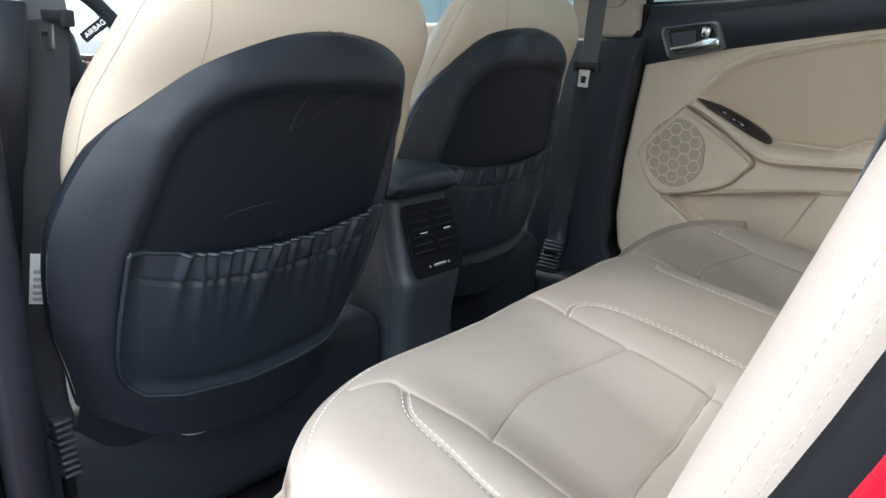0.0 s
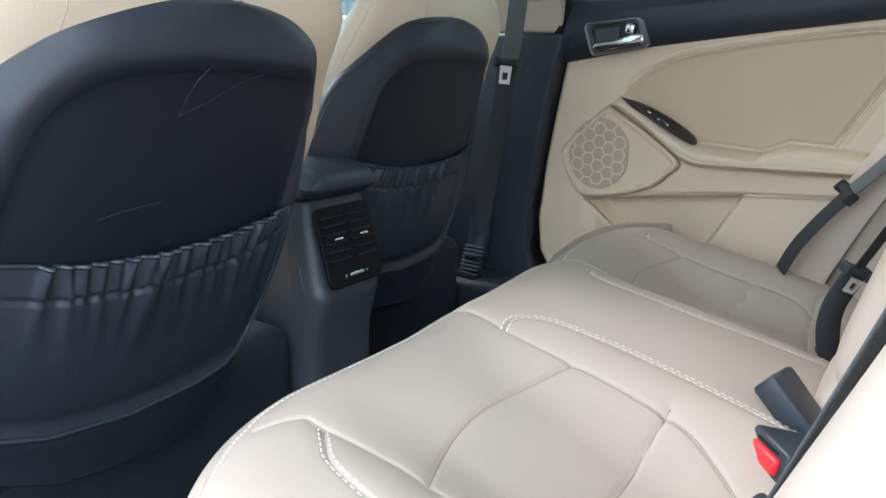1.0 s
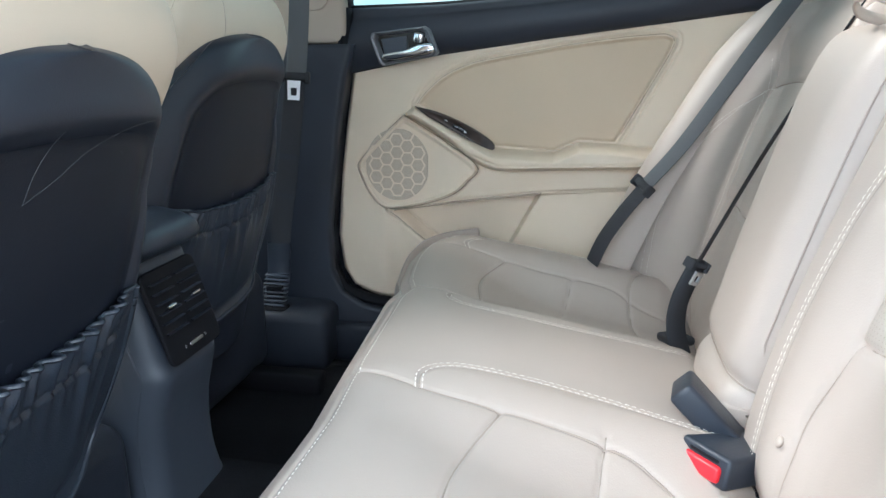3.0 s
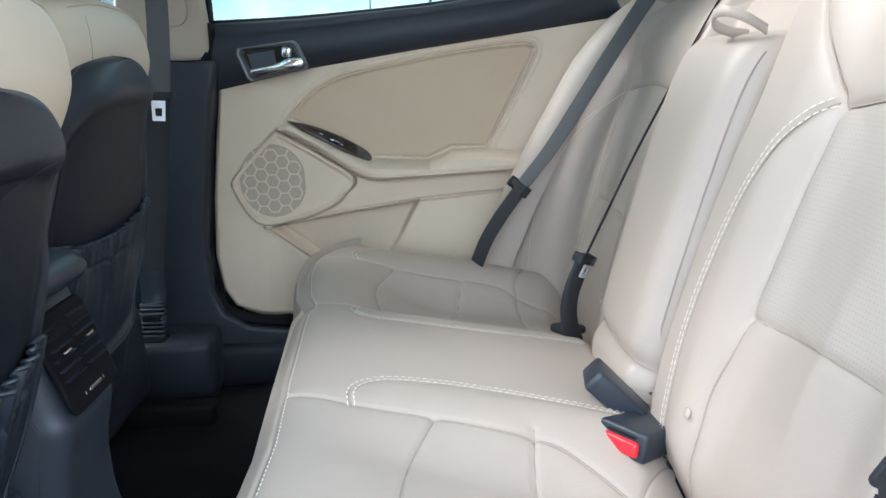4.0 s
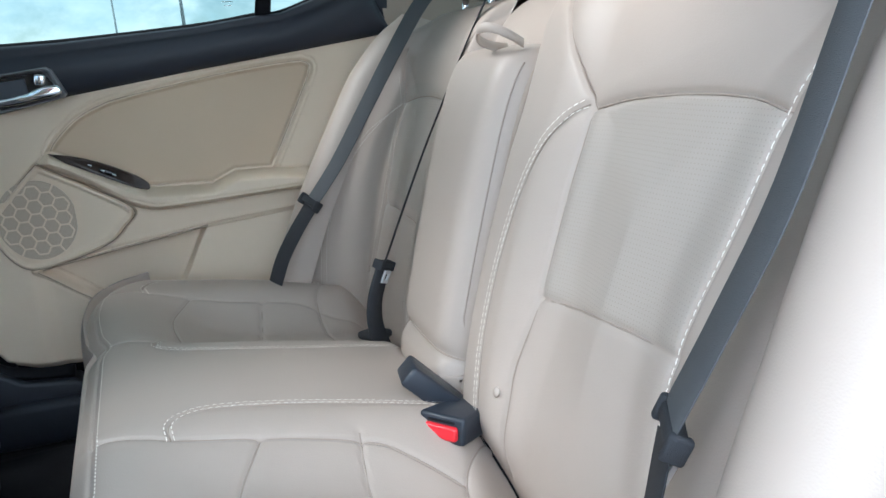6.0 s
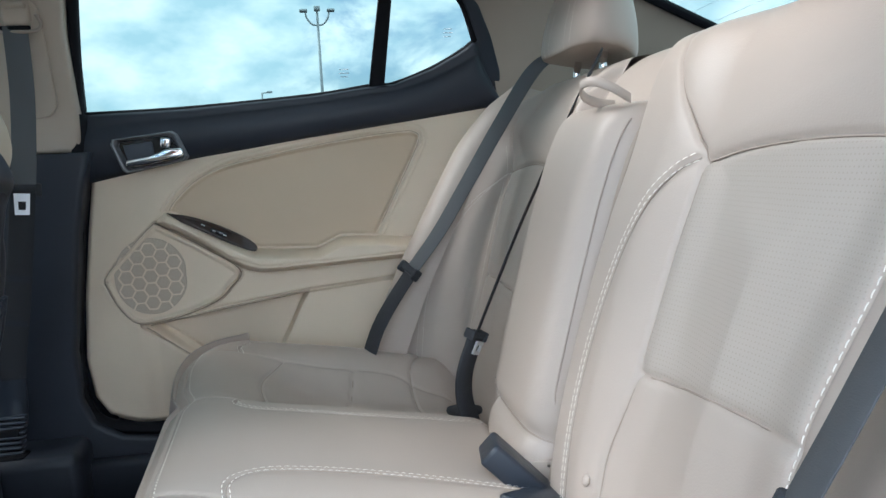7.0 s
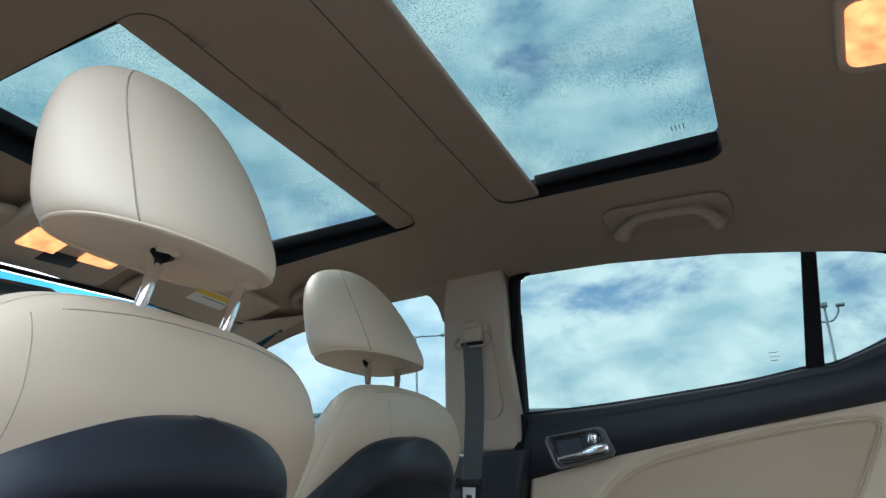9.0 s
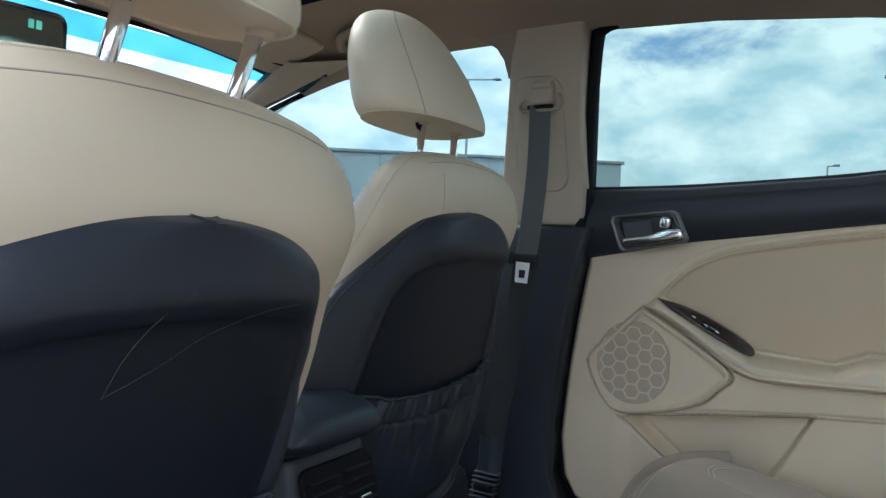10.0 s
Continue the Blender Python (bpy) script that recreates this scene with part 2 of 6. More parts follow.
def box(cx, cy, cz, sx, sy, sz, bevel=0.004, m=None, segs=2):
    bm = bmesh.new()
    bmesh.ops.create_cube(bm, size=1.0)
    bmesh.ops.scale(bm, vec=(sx, sy, sz), verts=bm.verts)
    if bevel > 0:
        bmesh.ops.bevel(bm, geom=bm.edges[:], offset=min(bevel, 0.45 * min(sx, sy, sz)), segments=segs, affect="EDGES", profile=0.5)
    if m is not None:
        bmesh.ops.transform(bm, matrix=m, verts=bm.verts)
    bmesh.ops.translate(bm, vec=(cx, cy, cz), verts=bm.verts)
    return bm


def prism(outline, depth, to3d, bevel=0.003, segs=2):
    """A plate: a 2D outline given thickness along the third axis; to3d maps (a, b, h) to a point."""
    bm = bmesh.new()
    lo = [bm.verts.new((a, b, 0)) for a, b in outline]
    f = bm.faces.new(lo)
    r = bmesh.ops.extrude_face_region(bm, geom=[f])
    top = [v for v in r["geom"] if isinstance(v, bmesh.types.BMVert)]
    for v in top:
        v.co.z = depth
    bmesh.ops.recalc_face_normals(bm, faces=bm.faces)
    if bevel > 0:
        tops = set(top)
        e = [e for e in bm.edges if e.verts[0] in tops and e.verts[1] in tops]
        bmesh.ops.bevel(bm, geom=e, offset=bevel, segments=segs, affect="EDGES", profile=0.5)
    for v in bm.verts:
        v.co = to3d(*v.co)
    bmesh.ops.recalc_face_normals(bm, faces=bm.faces)
    return bm


def smooth_line(pts, n=40, closed=False):
    """A Catmull-Rom curve through points, as an array."""
    p = np.array(pts, float)
    m = len(p)
    out = []
    spans = m if closed else m - 1
    for k in range(spans):
        a, b = p[k], p[(k + 1) % m]
        c = p[(k + 2) % m] if closed or k + 2 < m else 2 * b - a
        z = p[k - 1] if closed or k > 0 else 2 * a - b
        q = max(2, n // spans)
        for s in np.linspace(0, 1, q, endpoint=False):
            out.append(0.5 * (2 * a + (b - z) * s + (2 * z - 5 * a + 4 * b - c) * s * s + (3 * a - 3 * b + c - z) * s ** 3))
    if not closed:
        out.append(p[-1])
    return np.array(out)


def tube(line, radius, sides=8, closed=False):
    """A round tube along a line of points; the radius may differ along it."""
    L = np.array(line, float)
    n = len(L)
    R = np.full(n, radius) if np.isscalar(radius) else np.array(radius)
    t = np.gradient(L, axis=0)
    if closed:
        t = np.roll(L, -1, 0) - np.roll(L, 1, 0)
    t /= np.linalg.norm(t, axis=1)[:, None] + 1e-12
    ref = np.array([0.0, 0.0, 1.0]) if abs(t[:, 2]).mean() < 0.8 else np.array([1.0, 0.0, 0.0])
    u = np.cross(t, ref)
    u /= np.linalg.norm(u, axis=1)[:, None] + 1e-12
    w = np.cross(t, u)
    a = np.linspace(0, 2 * np.pi, sides, endpoint=False)
    P = L[:, None] + R[:, None, None] * (np.cos(a)[None, :, None] * u[:, None] + np.sin(a)[None, :, None] * w[:, None])
    P = np.concatenate([P, P[:, :1]], 1)
    v, f = grid(P, close_u=closed)
    if not closed:
        base = len(v)
        for row in (0, n - 1):
            v.append(L[row].tolist())
        m = sides + 1
        f += [[base, k, k + 1] for k in range(sides)] + [[base + 1, (n - 1) * m + k + 1, (n - 1) * m + k] for k in range(sides)]
    return v, f


def ribbon(line, across, width, thick):
    """A strap of given width along a line; across: its width direction, one or one for each point."""
    L = np.array(line, float)
    A = np.array(across, float)
    A = np.tile(A, (len(L), 1)) if A.ndim == 1 else A
    A = A / np.linalg.norm(A, axis=1)[:, None]
    t = np.gradient(L, axis=0)
    nrm = np.cross(t, A)
    nrm /= np.linalg.norm(nrm, axis=1)[:, None] + 1e-12
    h, q = width / 2, thick / 2
    prof = [(-h, -q * 0.4), (-h * 0.93, -q), (h * 0.93, -q), (h, -q * 0.4), (h, q * 0.4), (h * 0.93, q), (-h * 0.93, q), (-h, q * 0.4), (-h, -q * 0.4)]
    P = np.stack([L + a * A + b * nrm for a, b in prof], 1)
    return grid(P)


def join(*datas):
    V, F = [], []
    for v, f in datas:
        o = len(V)
        V += list(v)
        F += [[i + o for i in q] for q in f]
    return V, F


def seg_dist(X, Y, line):
    """Distance of the points (X, Y) from a polyline."""
    L = np.array(line, float)
    best = np.full(X.shape, 9.0)
    for (ax, ay), (bx, by) in zip(L[:-1], L[1:]):
        dx, dy = bx - ax, by - ay
        s = np.clip(((X - ax) * dx + (Y - ay) * dy) / (dx * dx + dy * dy + 1e-12), 0, 1)
        best = np.minimum(best, np.hypot(X - ax - s * dx, Y - ay - s * dy))
    return best


def inside(X, Y, poly):
    """Signed distance from a closed outline, positive inside."""
    L = np.array(list(poly) + [poly[0]], float)
    d = seg_dist(X, Y, L)
    c = np.zeros(X.shape, bool)
    for (ax, ay), (bx, by) in zip(L[:-1], L[1:]):
        if ay == by:
            continue
        hit = ((ay > Y) != (by > Y)) & (X < (bx - ax) * (Y - ay) / (by - ay) + ax)
        c ^= hit
    return np.where(c, d, -d)


def step(x, a, b):
    s = np.clip((x - a) / (b - a), 0, 1)
    return s * s * (3 - 2 * s)


def stitches(line, normal, length=0.0052, gap=0.0030, radius=0.0006):
    """Short threads along a line that lies on a surface."""
    L = np.array(line, float)
    d = np.r_[0, np.cumsum(np.linalg.norm(np.diff(L, axis=0), axis=1))]
    V, F = [], []
    n = np.array(normal, float)
    s = 0.0
    while s + length < d[-1]:
        a, m, b = [np.array([np.interp(q, d, L[:, k]) for k in range(3)]) for q in (s, s + length / 2, s + length)]
        nn = n if n.ndim == 1 else np.array([np.interp(s, d, n[:, k]) for k in range(3)])
        t = (b - a) / (np.linalg.norm(b - a) + 1e-9)
        w = np.cross(t, nn)
        o = len(V)
        for p, up, wd in ((a, 0.0, 0.85), (m, 0.0004, 1.0), (b, 0.0, 0.85)):
            for sd in (-1, 0, 1):
                V.append((p + nn * (up + (0.25 * radius if sd == 0 else 0)) + w * sd * radius * wd).tolist())
        for r in range(2):
            for c in range(2):
                k = o + r * 3 + c
                F.append([k, k + 1, k + 4, k + 3])
        s += length + gap
    return V, F

# ---- outside ----
def ring(cx, cy, r, n=24):
    return [(cx + r * math.cos(2 * math.pi * k / n), cy + r * math.sin(2 * math.pi * k / n)) for k in range(n)]


g = np.linspace(-1, 1, 41)
g = np.sign(g) * np.abs(g) ** 3 * 900
GX, GY = np.meshgrid(g, g, indexing="ij")
ground = part("ground", grid(np.stack([GX, GY, np.zeros_like(GX)], -1)), M_ASPHALT)
tagged(ground, "grey asphalt car park under an open sky", "ground", kind="structure")


# ---- cabin shell ----
def side_x(z):
    """Inner face of the glazed upper side, leaning in."""
    return 0.70 - 0.28 * (z - 1.06)


ROOF_Y = [-1.25, -1.10, -0.95, -0.80, -0.70, -0.60, -0.52, -0.20, 0.10, 0.38, 0.55, 0.66, 0.80]
ROOF_C = [1.20, 1.285, 1.336, 1.352, 1.362, 1.384, 1.397, 1.402, 1.400, 1.388, 1.352, 1.318, 1.262]
EDGE_Y = [-1.25, -1.10, -0.95, -0.80, -0.73, -0.60, -0.47, -0.25, -0.07, 0.13, 0.30, 0.56, 0.80]
EDGE_Z = [1.20, 1.285, 1.330, 1.290, 1.286, 1.310, 1.331, 1.353, 1.359, 1.357, 1.353, 1.315, 1.258]


ROOF_TILT, ROOF_SKEW = 0.055, 0.07


def roof_skew(ob):
    """The roof openings sit slightly askew to the doors."""
    for v_ in ob.data.vertices:
        v_.co.y += ROOF_SKEW * (v_.co.x - 0.335)
        v_.co.z += ROOF_TILT * (0.335 - v_.co.x)
    return ob


def roof_z(x, y):
    c, e = np.interp(y, ROOF_Y, ROOF_C), np.interp(y, EDGE_Y, EDGE_Z)
    s = np.clip((np.abs(x) - 0.30) / 0.325, 0, 1.1)
    return c - (c - e) * s ** 1.6 + ROOF_TILT * (0.335 - x)


def rounded(x0, y0, x1, y1, r, n=6):
    out = []
    for cx, cy, a0 in ((x1 - r, y1 - r, 0), (x0 + r, y1 - r, 90), (x0 + r, y0 + r, 180), (x1 - r, y0 + r, 270)):
        out += [(cx + r * math.cos(radians(a0 + 90 * k / n)), cy + r * math.sin(radians(a0 + 90 * k / n))) for k in range(n + 1)]
    return out


def cut_grid(X, Y, Zf, holes, cell):
    """A sheet with clean rounded openings: faces inside an outline go, border points snap to it."""
    nu, nv = X.shape
    px, py = X.copy(), Y.copy()
    gone = np.zeros((nu - 1, nv - 1), bool)
    for hole in holes:
        L = np.array(list(hole) + [hole[0]])
        sd = inside(X, Y, hole)
        mid = inside((X[:-1, :-1] + X[1:, 1:]) / 2, (Y[:-1, :-1] + Y[1:, 1:]) / 2, hole)
        gone |= mid > 0
        near = np.argwhere(np.abs(sd) < cell * 0.75)
        for i, j in near:
            best, bp = 9, None
            for a, b in zip(L[:-1], L[1:]):
                d = b - a
                s = np.clip(((X[i, j] - a[0]) * d[0] + (Y[i, j] - a[1]) * d[1]) / (d @ d + 1e-12), 0, 1)
                q = a + s * d
                e = math.hypot(q[0] - X[i, j], q[1] - Y[i, j])
                if e < best:
                    best, bp = e, q
            px[i, j], py[i, j] = bp
    Z = Zf(px, py)
    v, f = grid(np.stack([px, py, Z], -1))
    return v, [q for q, k in zip(f, gone.ravel()) if not k]


HOLE_R0 = rounded(-0.345, -0.525, 0.345, -0.137, 0.035)
HOLE_F0 = rounded(-0.345, 0.030, 0.345, 0.445, 0.035)
HOLE_R, HOLE_F = [[(a, b + ROOF_SKEW * (a - 0.335)) for a, b in h] for h in (HOLE_R0, HOLE_F0)]
X, Y = np.meshgrid(np.linspace(-0.62, 0.62, 125), np.linspace(-0.930, 0.665, 162), indexing="ij")
v, f = cut_grid(X, Y, roof_z, [HOLE_R, HOLE_F], 0.01)
headliner = part("ceiling", (v, f), M_HEADLINER)
tagged(headliner, "taupe cloth headliner with two sunroof openings", "ceiling", kind="structure")
v, f = cut_grid(X[::4, ::4], Y[::4, ::4], lambda a, b: roof_z(a, b) + 0.075, [rounded(-0.42, -0.60, 0.42, 0.50, 0.03)], 0.04)
skin = part("roof_skin", (v, f), M_PAINT)
tagged(skin, "red painted steel roof skin above the headliner", "car roof", kind="structure")


def wall_strip(outline, z0f, z1, mat, name, parent, label):
    """The upright inner edge of an opening in the headliner."""
    L = np.array(list(outline) + [outline[0]])
    P = np.stack([np.stack([L[:, 0], L[:, 1], z0f(L[:, 0], L[:, 1] + ROOF_SKEW * (L[:, 0] - 0.335)) - ROOF_TILT * (0.335 - L[:, 0]) - 0.001], 1), np.stack([L[:, 0], L[:, 1], np.full(len(L), z1)], 1)], 1)
    return part(name, grid(P), mat, parent, label)


def sunroof(label, y0, y1, lip0, lip1, hole):
    top = thing("sunroof", label, "sunroof", "sunroofs", "structure")
    wall_strip(hole, roof_z, 1.436, M_BLACK, "frame", top, "black rubber sunroof frame")
    lip = box(0, (lip0 + lip1) / 2, 1.409, 0.700, lip1 - lip0, 0.014, 0.006, segs=3)
    part("shade_housing", lip, M_HEADLINER, top, "taupe cloth-covered roller shade housing")
    pane = part("pane", box(0, (y0 + y1) / 2, 1.437, 0.74, y1 - y0 + 0.06, 0.004, 0), M_ROOFGLASS, top, "tinted glass pane with rain droplets", smooth=False)
    pane.visible_shadow = False
    for sx in (-1, 1):
        part("side_rail", box(sx * 0.338, (y0 + y1) / 2, 1.424, 0.024, y1 - y0, 0.022, 0.004), M_BLACK, top)
    return top


s1 = sunroof("rear fixed sunroof pane wet with fine rain", -0.525, -0.21, -0.213, -0.124, HOLE_R0)
s2 = sunroof("front sliding sunroof pane wet with fine rain", 0.088, 0.445, 0.018, 0.090, HOLE_F0)
part("front_rail", box(0, 0.432, 1.424, 0.66, 0.022, 0.022, 0.004), M_BLACK, s2)
# small etched mark on the rear pane
for k in range(4):
    part("etched_mark", box(0.285, -0.475 + 0.006 * k, 1.4335, 0.018 - 0.004 * (k % 2), 0.0012, 0.0006, 0), M_DARK, s1, smooth=False)

for s_ in (s1, s2):
    for ob in s_.children:
        roof_skew(ob)

# floor and tunnel
floor_x, floor_y = np.meshgrid(np.linspace(-0.70, 0.70, 71), np.linspace(-0.30, 1.10, 71), indexing="ij")
hump = 0.10 * step(0.16 - np.abs(floor_x + 0.01), 0.0, 0.10)
bumps = np.array([[noise.noise(Vector((a * 9, b * 9, 0))) for b in floor_y[0]] for a in floor_x[:, 0]])
floor = part("floor", grid(np.stack([floor_x, floor_y, 0.285 + hump + 0.002 * bumps], -1)), M_CARPET)
tagged(floor, "black carpeted cabin floor with a low central tunnel", "floor", kind="structure")
under = part("underbody", box(0, 0.0, 0.235, 1.44, 2.5, 0.06, 0.01), M_BLACK)
tagged(under, "dark underbody pan below the cabin", "underbody", kind="structure")


def floor_mat(x0, x1, y0, y1, label):
    xs, ys = np.linspace(x0, x1, 40), np.linspace(y0, y1, 40)
    A, B = np.meshgrid(xs, ys, indexing="ij")
    r = inside(A, B, rounded(x0, y0, x1, y1, 0.05))
    px = np.where(r < 0, A + (((x0 + x1) / 2) - A) * 0.05, A)
    z = 0.292 + 0.012 * step(r, -0.004, 0.012) + 0.003 * np.sin(A * 30) * np.sin(B * 24 + 1)
    ob = part("floor_mat", grid(np.stack([px, B, z], -1)), M_CARPET)
    return tagged(ob, label, "floor mat", "floor mats")


floor_mat(0.16, 0.60, -0.22, 0.26, "black carpet floor mat before the rear bench")
floor_mat(-0.60, -0.18, -0.22, 0.20, "black carpet floor mat behind the driver's seat")


# ---- side trim: pillars, sills ----
def side_panel(name, outline, xf, thick, mat, label, category, sign=1, bevel=0.008, segs=3):
    """A trim panel on a side of the cabin, its inner face at xf(z); outline in (y, z)."""
    bm = prism(outline, thick, lambda a, b, h: (sign * (xf(b) + thick - h), a, b), bevel, segs)
    ob = part(name, bm, mat)
    return tagged(ob, label, category, kind="structure")


for sg in (1, -1):
    up = side_panel("b_pillar_trim", [(-0.008, 0.990), (0.168, 0.990), (0.166, 1.06), (0.122, 1.30), (0.100, 1.372), (-0.034, 1.372), (-0.026, 1.30), (-0.014, 1.2)],
                    lambda z: side_x(z) - 0.040, 0.05, M_PILLAR, "beige plastic upper pillar trim beside the rear door", "pillar trim", sg)
low = [(-0.026, 0.988), (0.150, 0.988), (0.21, 0.80), (0.26, 0.55), (0.30, 0.40), (0.30, 0.31), (-0.10, 0.31), (-0.16, 0.375),
       (-0.125, 0.408), (-0.030, 0.420), (0.018, 0.450), (0.038, 0.50), (0.040, 0.60), (0.026, 0.71), (0.010, 0.83), (-0.010, 0.93)]
side_panel("b_pillar_trim", low, lambda z: 0.652 - 0.02 * (z - 0.9), 0.055, M_DARK, "charcoal plastic lower pillar trim", "pillar trim", 1, 0.010)
side_panel("b_pillar_trim", [(-0.067, 0.995), (0.150, 0.988), (0.21, 0.80), (0.26, 0.55), (0.30, 0.40), (0.30, 0.31), (0.17, 0.31), (0.15, 0.39), (0.093, 0.55), (0.025, 0.74), (-0.033, 0.894)],
           lambda z: 0.640, 0.055, M_DARK, "charcoal plastic lower pillar trim by the open door", "pillar trim", -1, 0.010)
# Unseen plates added to block light leaking past the pillar trim joints
for sg in (1, -1):
    ob = part("pillar_core", box(sg * 0.722, 0.05, 0.80, 0.02, 0.12, 0.98, 0.004), M_BLACK)
    tagged(ob, "dark pillar plate behind the trim, added to stop light leaks", "pillar", kind="structure")
for sg in (1, -1):
    ob = part("sill_trim", box(sg * 0.675, -0.20, 0.335, 0.085, 0.86, 0.09, 0.014, segs=3), M_DARK)
    tagged(ob, "charcoal plastic door sill trim", "sill trim", kind="structure")

# rubber seal round the open doorway and the red body outside it, on the near side
seal_line = smooth_line([(-0.700, -0.075, 1.30), (-0.712, -0.05, 1.10), (-0.722, -0.035, 0.90), (-0.728, -0.02, 0.70), (-0.728, -0.03, 0.50), (-0.726, -0.10, 0.385),
                         (-0.726, -0.30, 0.36), (-0.726, -0.50, 0.385), (-0.726, -0.62, 0.52), (-0.722, -0.715, 0.72), (-0.712, -0.795, 0.90), (-0.69, -0.84, 1.08), (-0.668, -0.80, 1.22)], 96)
ob = part("door_seal", tube(seal_line, 0.013, 8), M_BLACK)
tagged(ob, "black rubber door opening seal", "door seal", kind="structure")
P = np.stack([seal_line + np.array([-0.010, 0, 0]), seal_line * np.array([1, 1, 1]) + np.array([-0.03, 0, 0]), seal_line + np.array([-0.045, 0, 0])], 1)
mid = np.array([-0.72, -0.42, 0.75])
for k, s in ((1, 1.02), (2, 1.10)):
    P[:, k, 1:] = mid[1:] + (P[:, k, 1:] - mid[1:]) * s
far = P[:, 2].copy()
far[:, 1:] = mid[1:] + (far[:, 1:] - mid[1:]) * 1.5
far[:, 0] -= 0.05
far[:, 2] = np.clip(far[:, 2], 0.22, 1.44)
P = np.concatenate([P, far[:, None]], 1)
ob = part("body_side", grid(P), M_PAINT)
tagged(ob, "glossy red painted body round the open rear doorway", "car body", kind="structure")
# grey door-edge trim of the near pillar
side_panel("pillar_edge_trim", [(-0.085, 0.34), (-0.035, 0.34), (-0.030, 1.02), (-0.060, 1.36), (-0.105, 1.36), (-0.088, 1.0)], lambda z: 0.685, 0.03, M_SHELL,
           "dark grey pillar edge trim at the open doorway", "pillar trim", -1, 0.008)


# ---- far rear door ----
def arc_pts(*p, n=30):
    return [tuple(q) for q in smooth_line(p, n)]


DOOR_EDGE = [(-0.016, 1.062), (-0.002, 0.93), (0.016, 0.82), (0.033, 0.70), (0.044, 0.57), (0.034, 0.49), (0.008, 0.447), (-0.05, 0.426), (-0.13, 0.418)]
BELT = [(0.010, 0.924), (-0.205, 0.966), (-0.440, 0.998), (-0.670, 1.026), (-0.86, 1.050)]
INSERT = arc_pts((-0.149, 0.864), (-0.165, 0.886), (-0.204, 0.921), (-0.250, 0.944), (-0.300, 0.958), (-0.440, 0.983), (-0.556, 0.998), (-0.630, 1.004), (-0.657, 1.003), (-0.669, 0.986), (-0.64, 0.925), (-0.568, 0.790), n=60)
ARM_TOP = [(-0.149, 0.864), (-0.20, 0.835), (-0.316, 0.777), (-0.443, 0.770), (-0.470, 0.782), (-0.492, 0.792), (-0.568, 0.790)]
INSERT_FULL = list(INSERT) + [tuple(p) for p in ARM_TOP[::-1][1:-1]]
ARM = arc_pts((-0.123, 0.842), (-0.149, 0.866), n=4) + ARM_TOP[1:] + [(-0.640, 0.782), (-0.655, 0.760), (-0.640, 0.742)] + arc_pts((-0.600, 0.739), (-0.440, 0.732), (-0.330, 0.729), (-0.274, 0.748), (-0.19, 0.808), (-0.123, 0.842), n=24)
SPEAKER = arc_pts((-0.123, 0.841), (-0.07, 0.790), (-0.024, 0.740), (-0.024, 0.715), (-0.050, 0.664), (-0.085, 0.640), (-0.16, 0.651), (-0.228, 0.675), (-0.262, 0.705), (-0.280, 0.737), (-0.20, 0.795), n=66)
LOWBAND = [(-0.085, 0.636), (-0.25, 0.663), (-0.42, 0.684), (-0.62, 0.700)]
POCKET = [(-0.088, 0.631), (-0.25, 0.657), (-0.420, 0.680), (-0.400, 0.645), (-0.372, 0.590), (-0.33, 0.52), (-0.24, 0.52), (-0.17, 0.56)]
LOWPLATE = [(-0.085, 0.634), (-0.13, 0.60), (-0.20, 0.545), (-0.30, 0.475)]


def door_x(Y, Z):
    """Inner face of the far rear door below the belt."""
    x = np.full(Y.shape, 0.700) - 0.010 * step(-Y, 0.2, 0.7)
    ins = inside(Y, Z, INSERT_FULL)
    x = x + 0.011 * step(ins, 0.0, 0.010)
    x = x + 0.0075 * np.exp(-(ins / 0.0028) ** 2) + 0.0030 * np.exp(-((ins + 0.011) / 0.0018) ** 2)
    arm = inside(Y, Z, ARM)
    bulge = 0.030 + 0.026 * step(-Y, 0.22, 0.36)
    x = x - bulge * np.sqrt(np.clip(step(arm, 0.0, 0.016), 0, 1)) + 0.0025 * np.exp(-((arm + 0.001) / 0.002) ** 2)
    line = seg_dist(Y, Z, [(-0.16, 0.838), (-0.27, 0.766), (-0.33, 0.746), (-0.44, 0.749), (-0.64, 0.758)])
    x = x + 0.0036 * np.exp(-(line / 0.0018) ** 2)
    sp = inside(Y, Z, SPEAKER)
    x = x - 0.009 * step(sp, 0.0, 0.0045) + 0.008 * np.exp(-((sp + 0.001) / 0.0026) ** 2) + 0.004 * step(sp, 0.008, 0.011)
    band = seg_dist(Y, Z, LOWBAND)
    x = x + 0.008 * np.exp(-(band / 0.0026) ** 2) * step(-Y, 0.10, 0.14)
    shelf = step(-(Z - np.interp(-Y, [0.085, 0.42, 0.64], [0.635, 0.683, 0.702])), 0.0, 0.006) * step(-Y, 0.07, 0.11)
    x = x + 0.013 * shelf
    x = x + 0.034 * step(inside(Y, Z, POCKET), 0.0, 0.007)
    plate = seg_dist(Y, Z, LOWPLATE)
    x = x - 0.005 * np.exp(-(plate / 0.007) ** 2) + 0.004 * np.exp(-((plate - 0.010) / 0.003) ** 2)
    edge = inside(Y, Z, DOOR_EDGE + [(-0.90, 0.40), (-0.95, 1.10)])
    x = x + 0.022 * (1 - step(edge, 0.0, 0.022)) ** 2
    return x


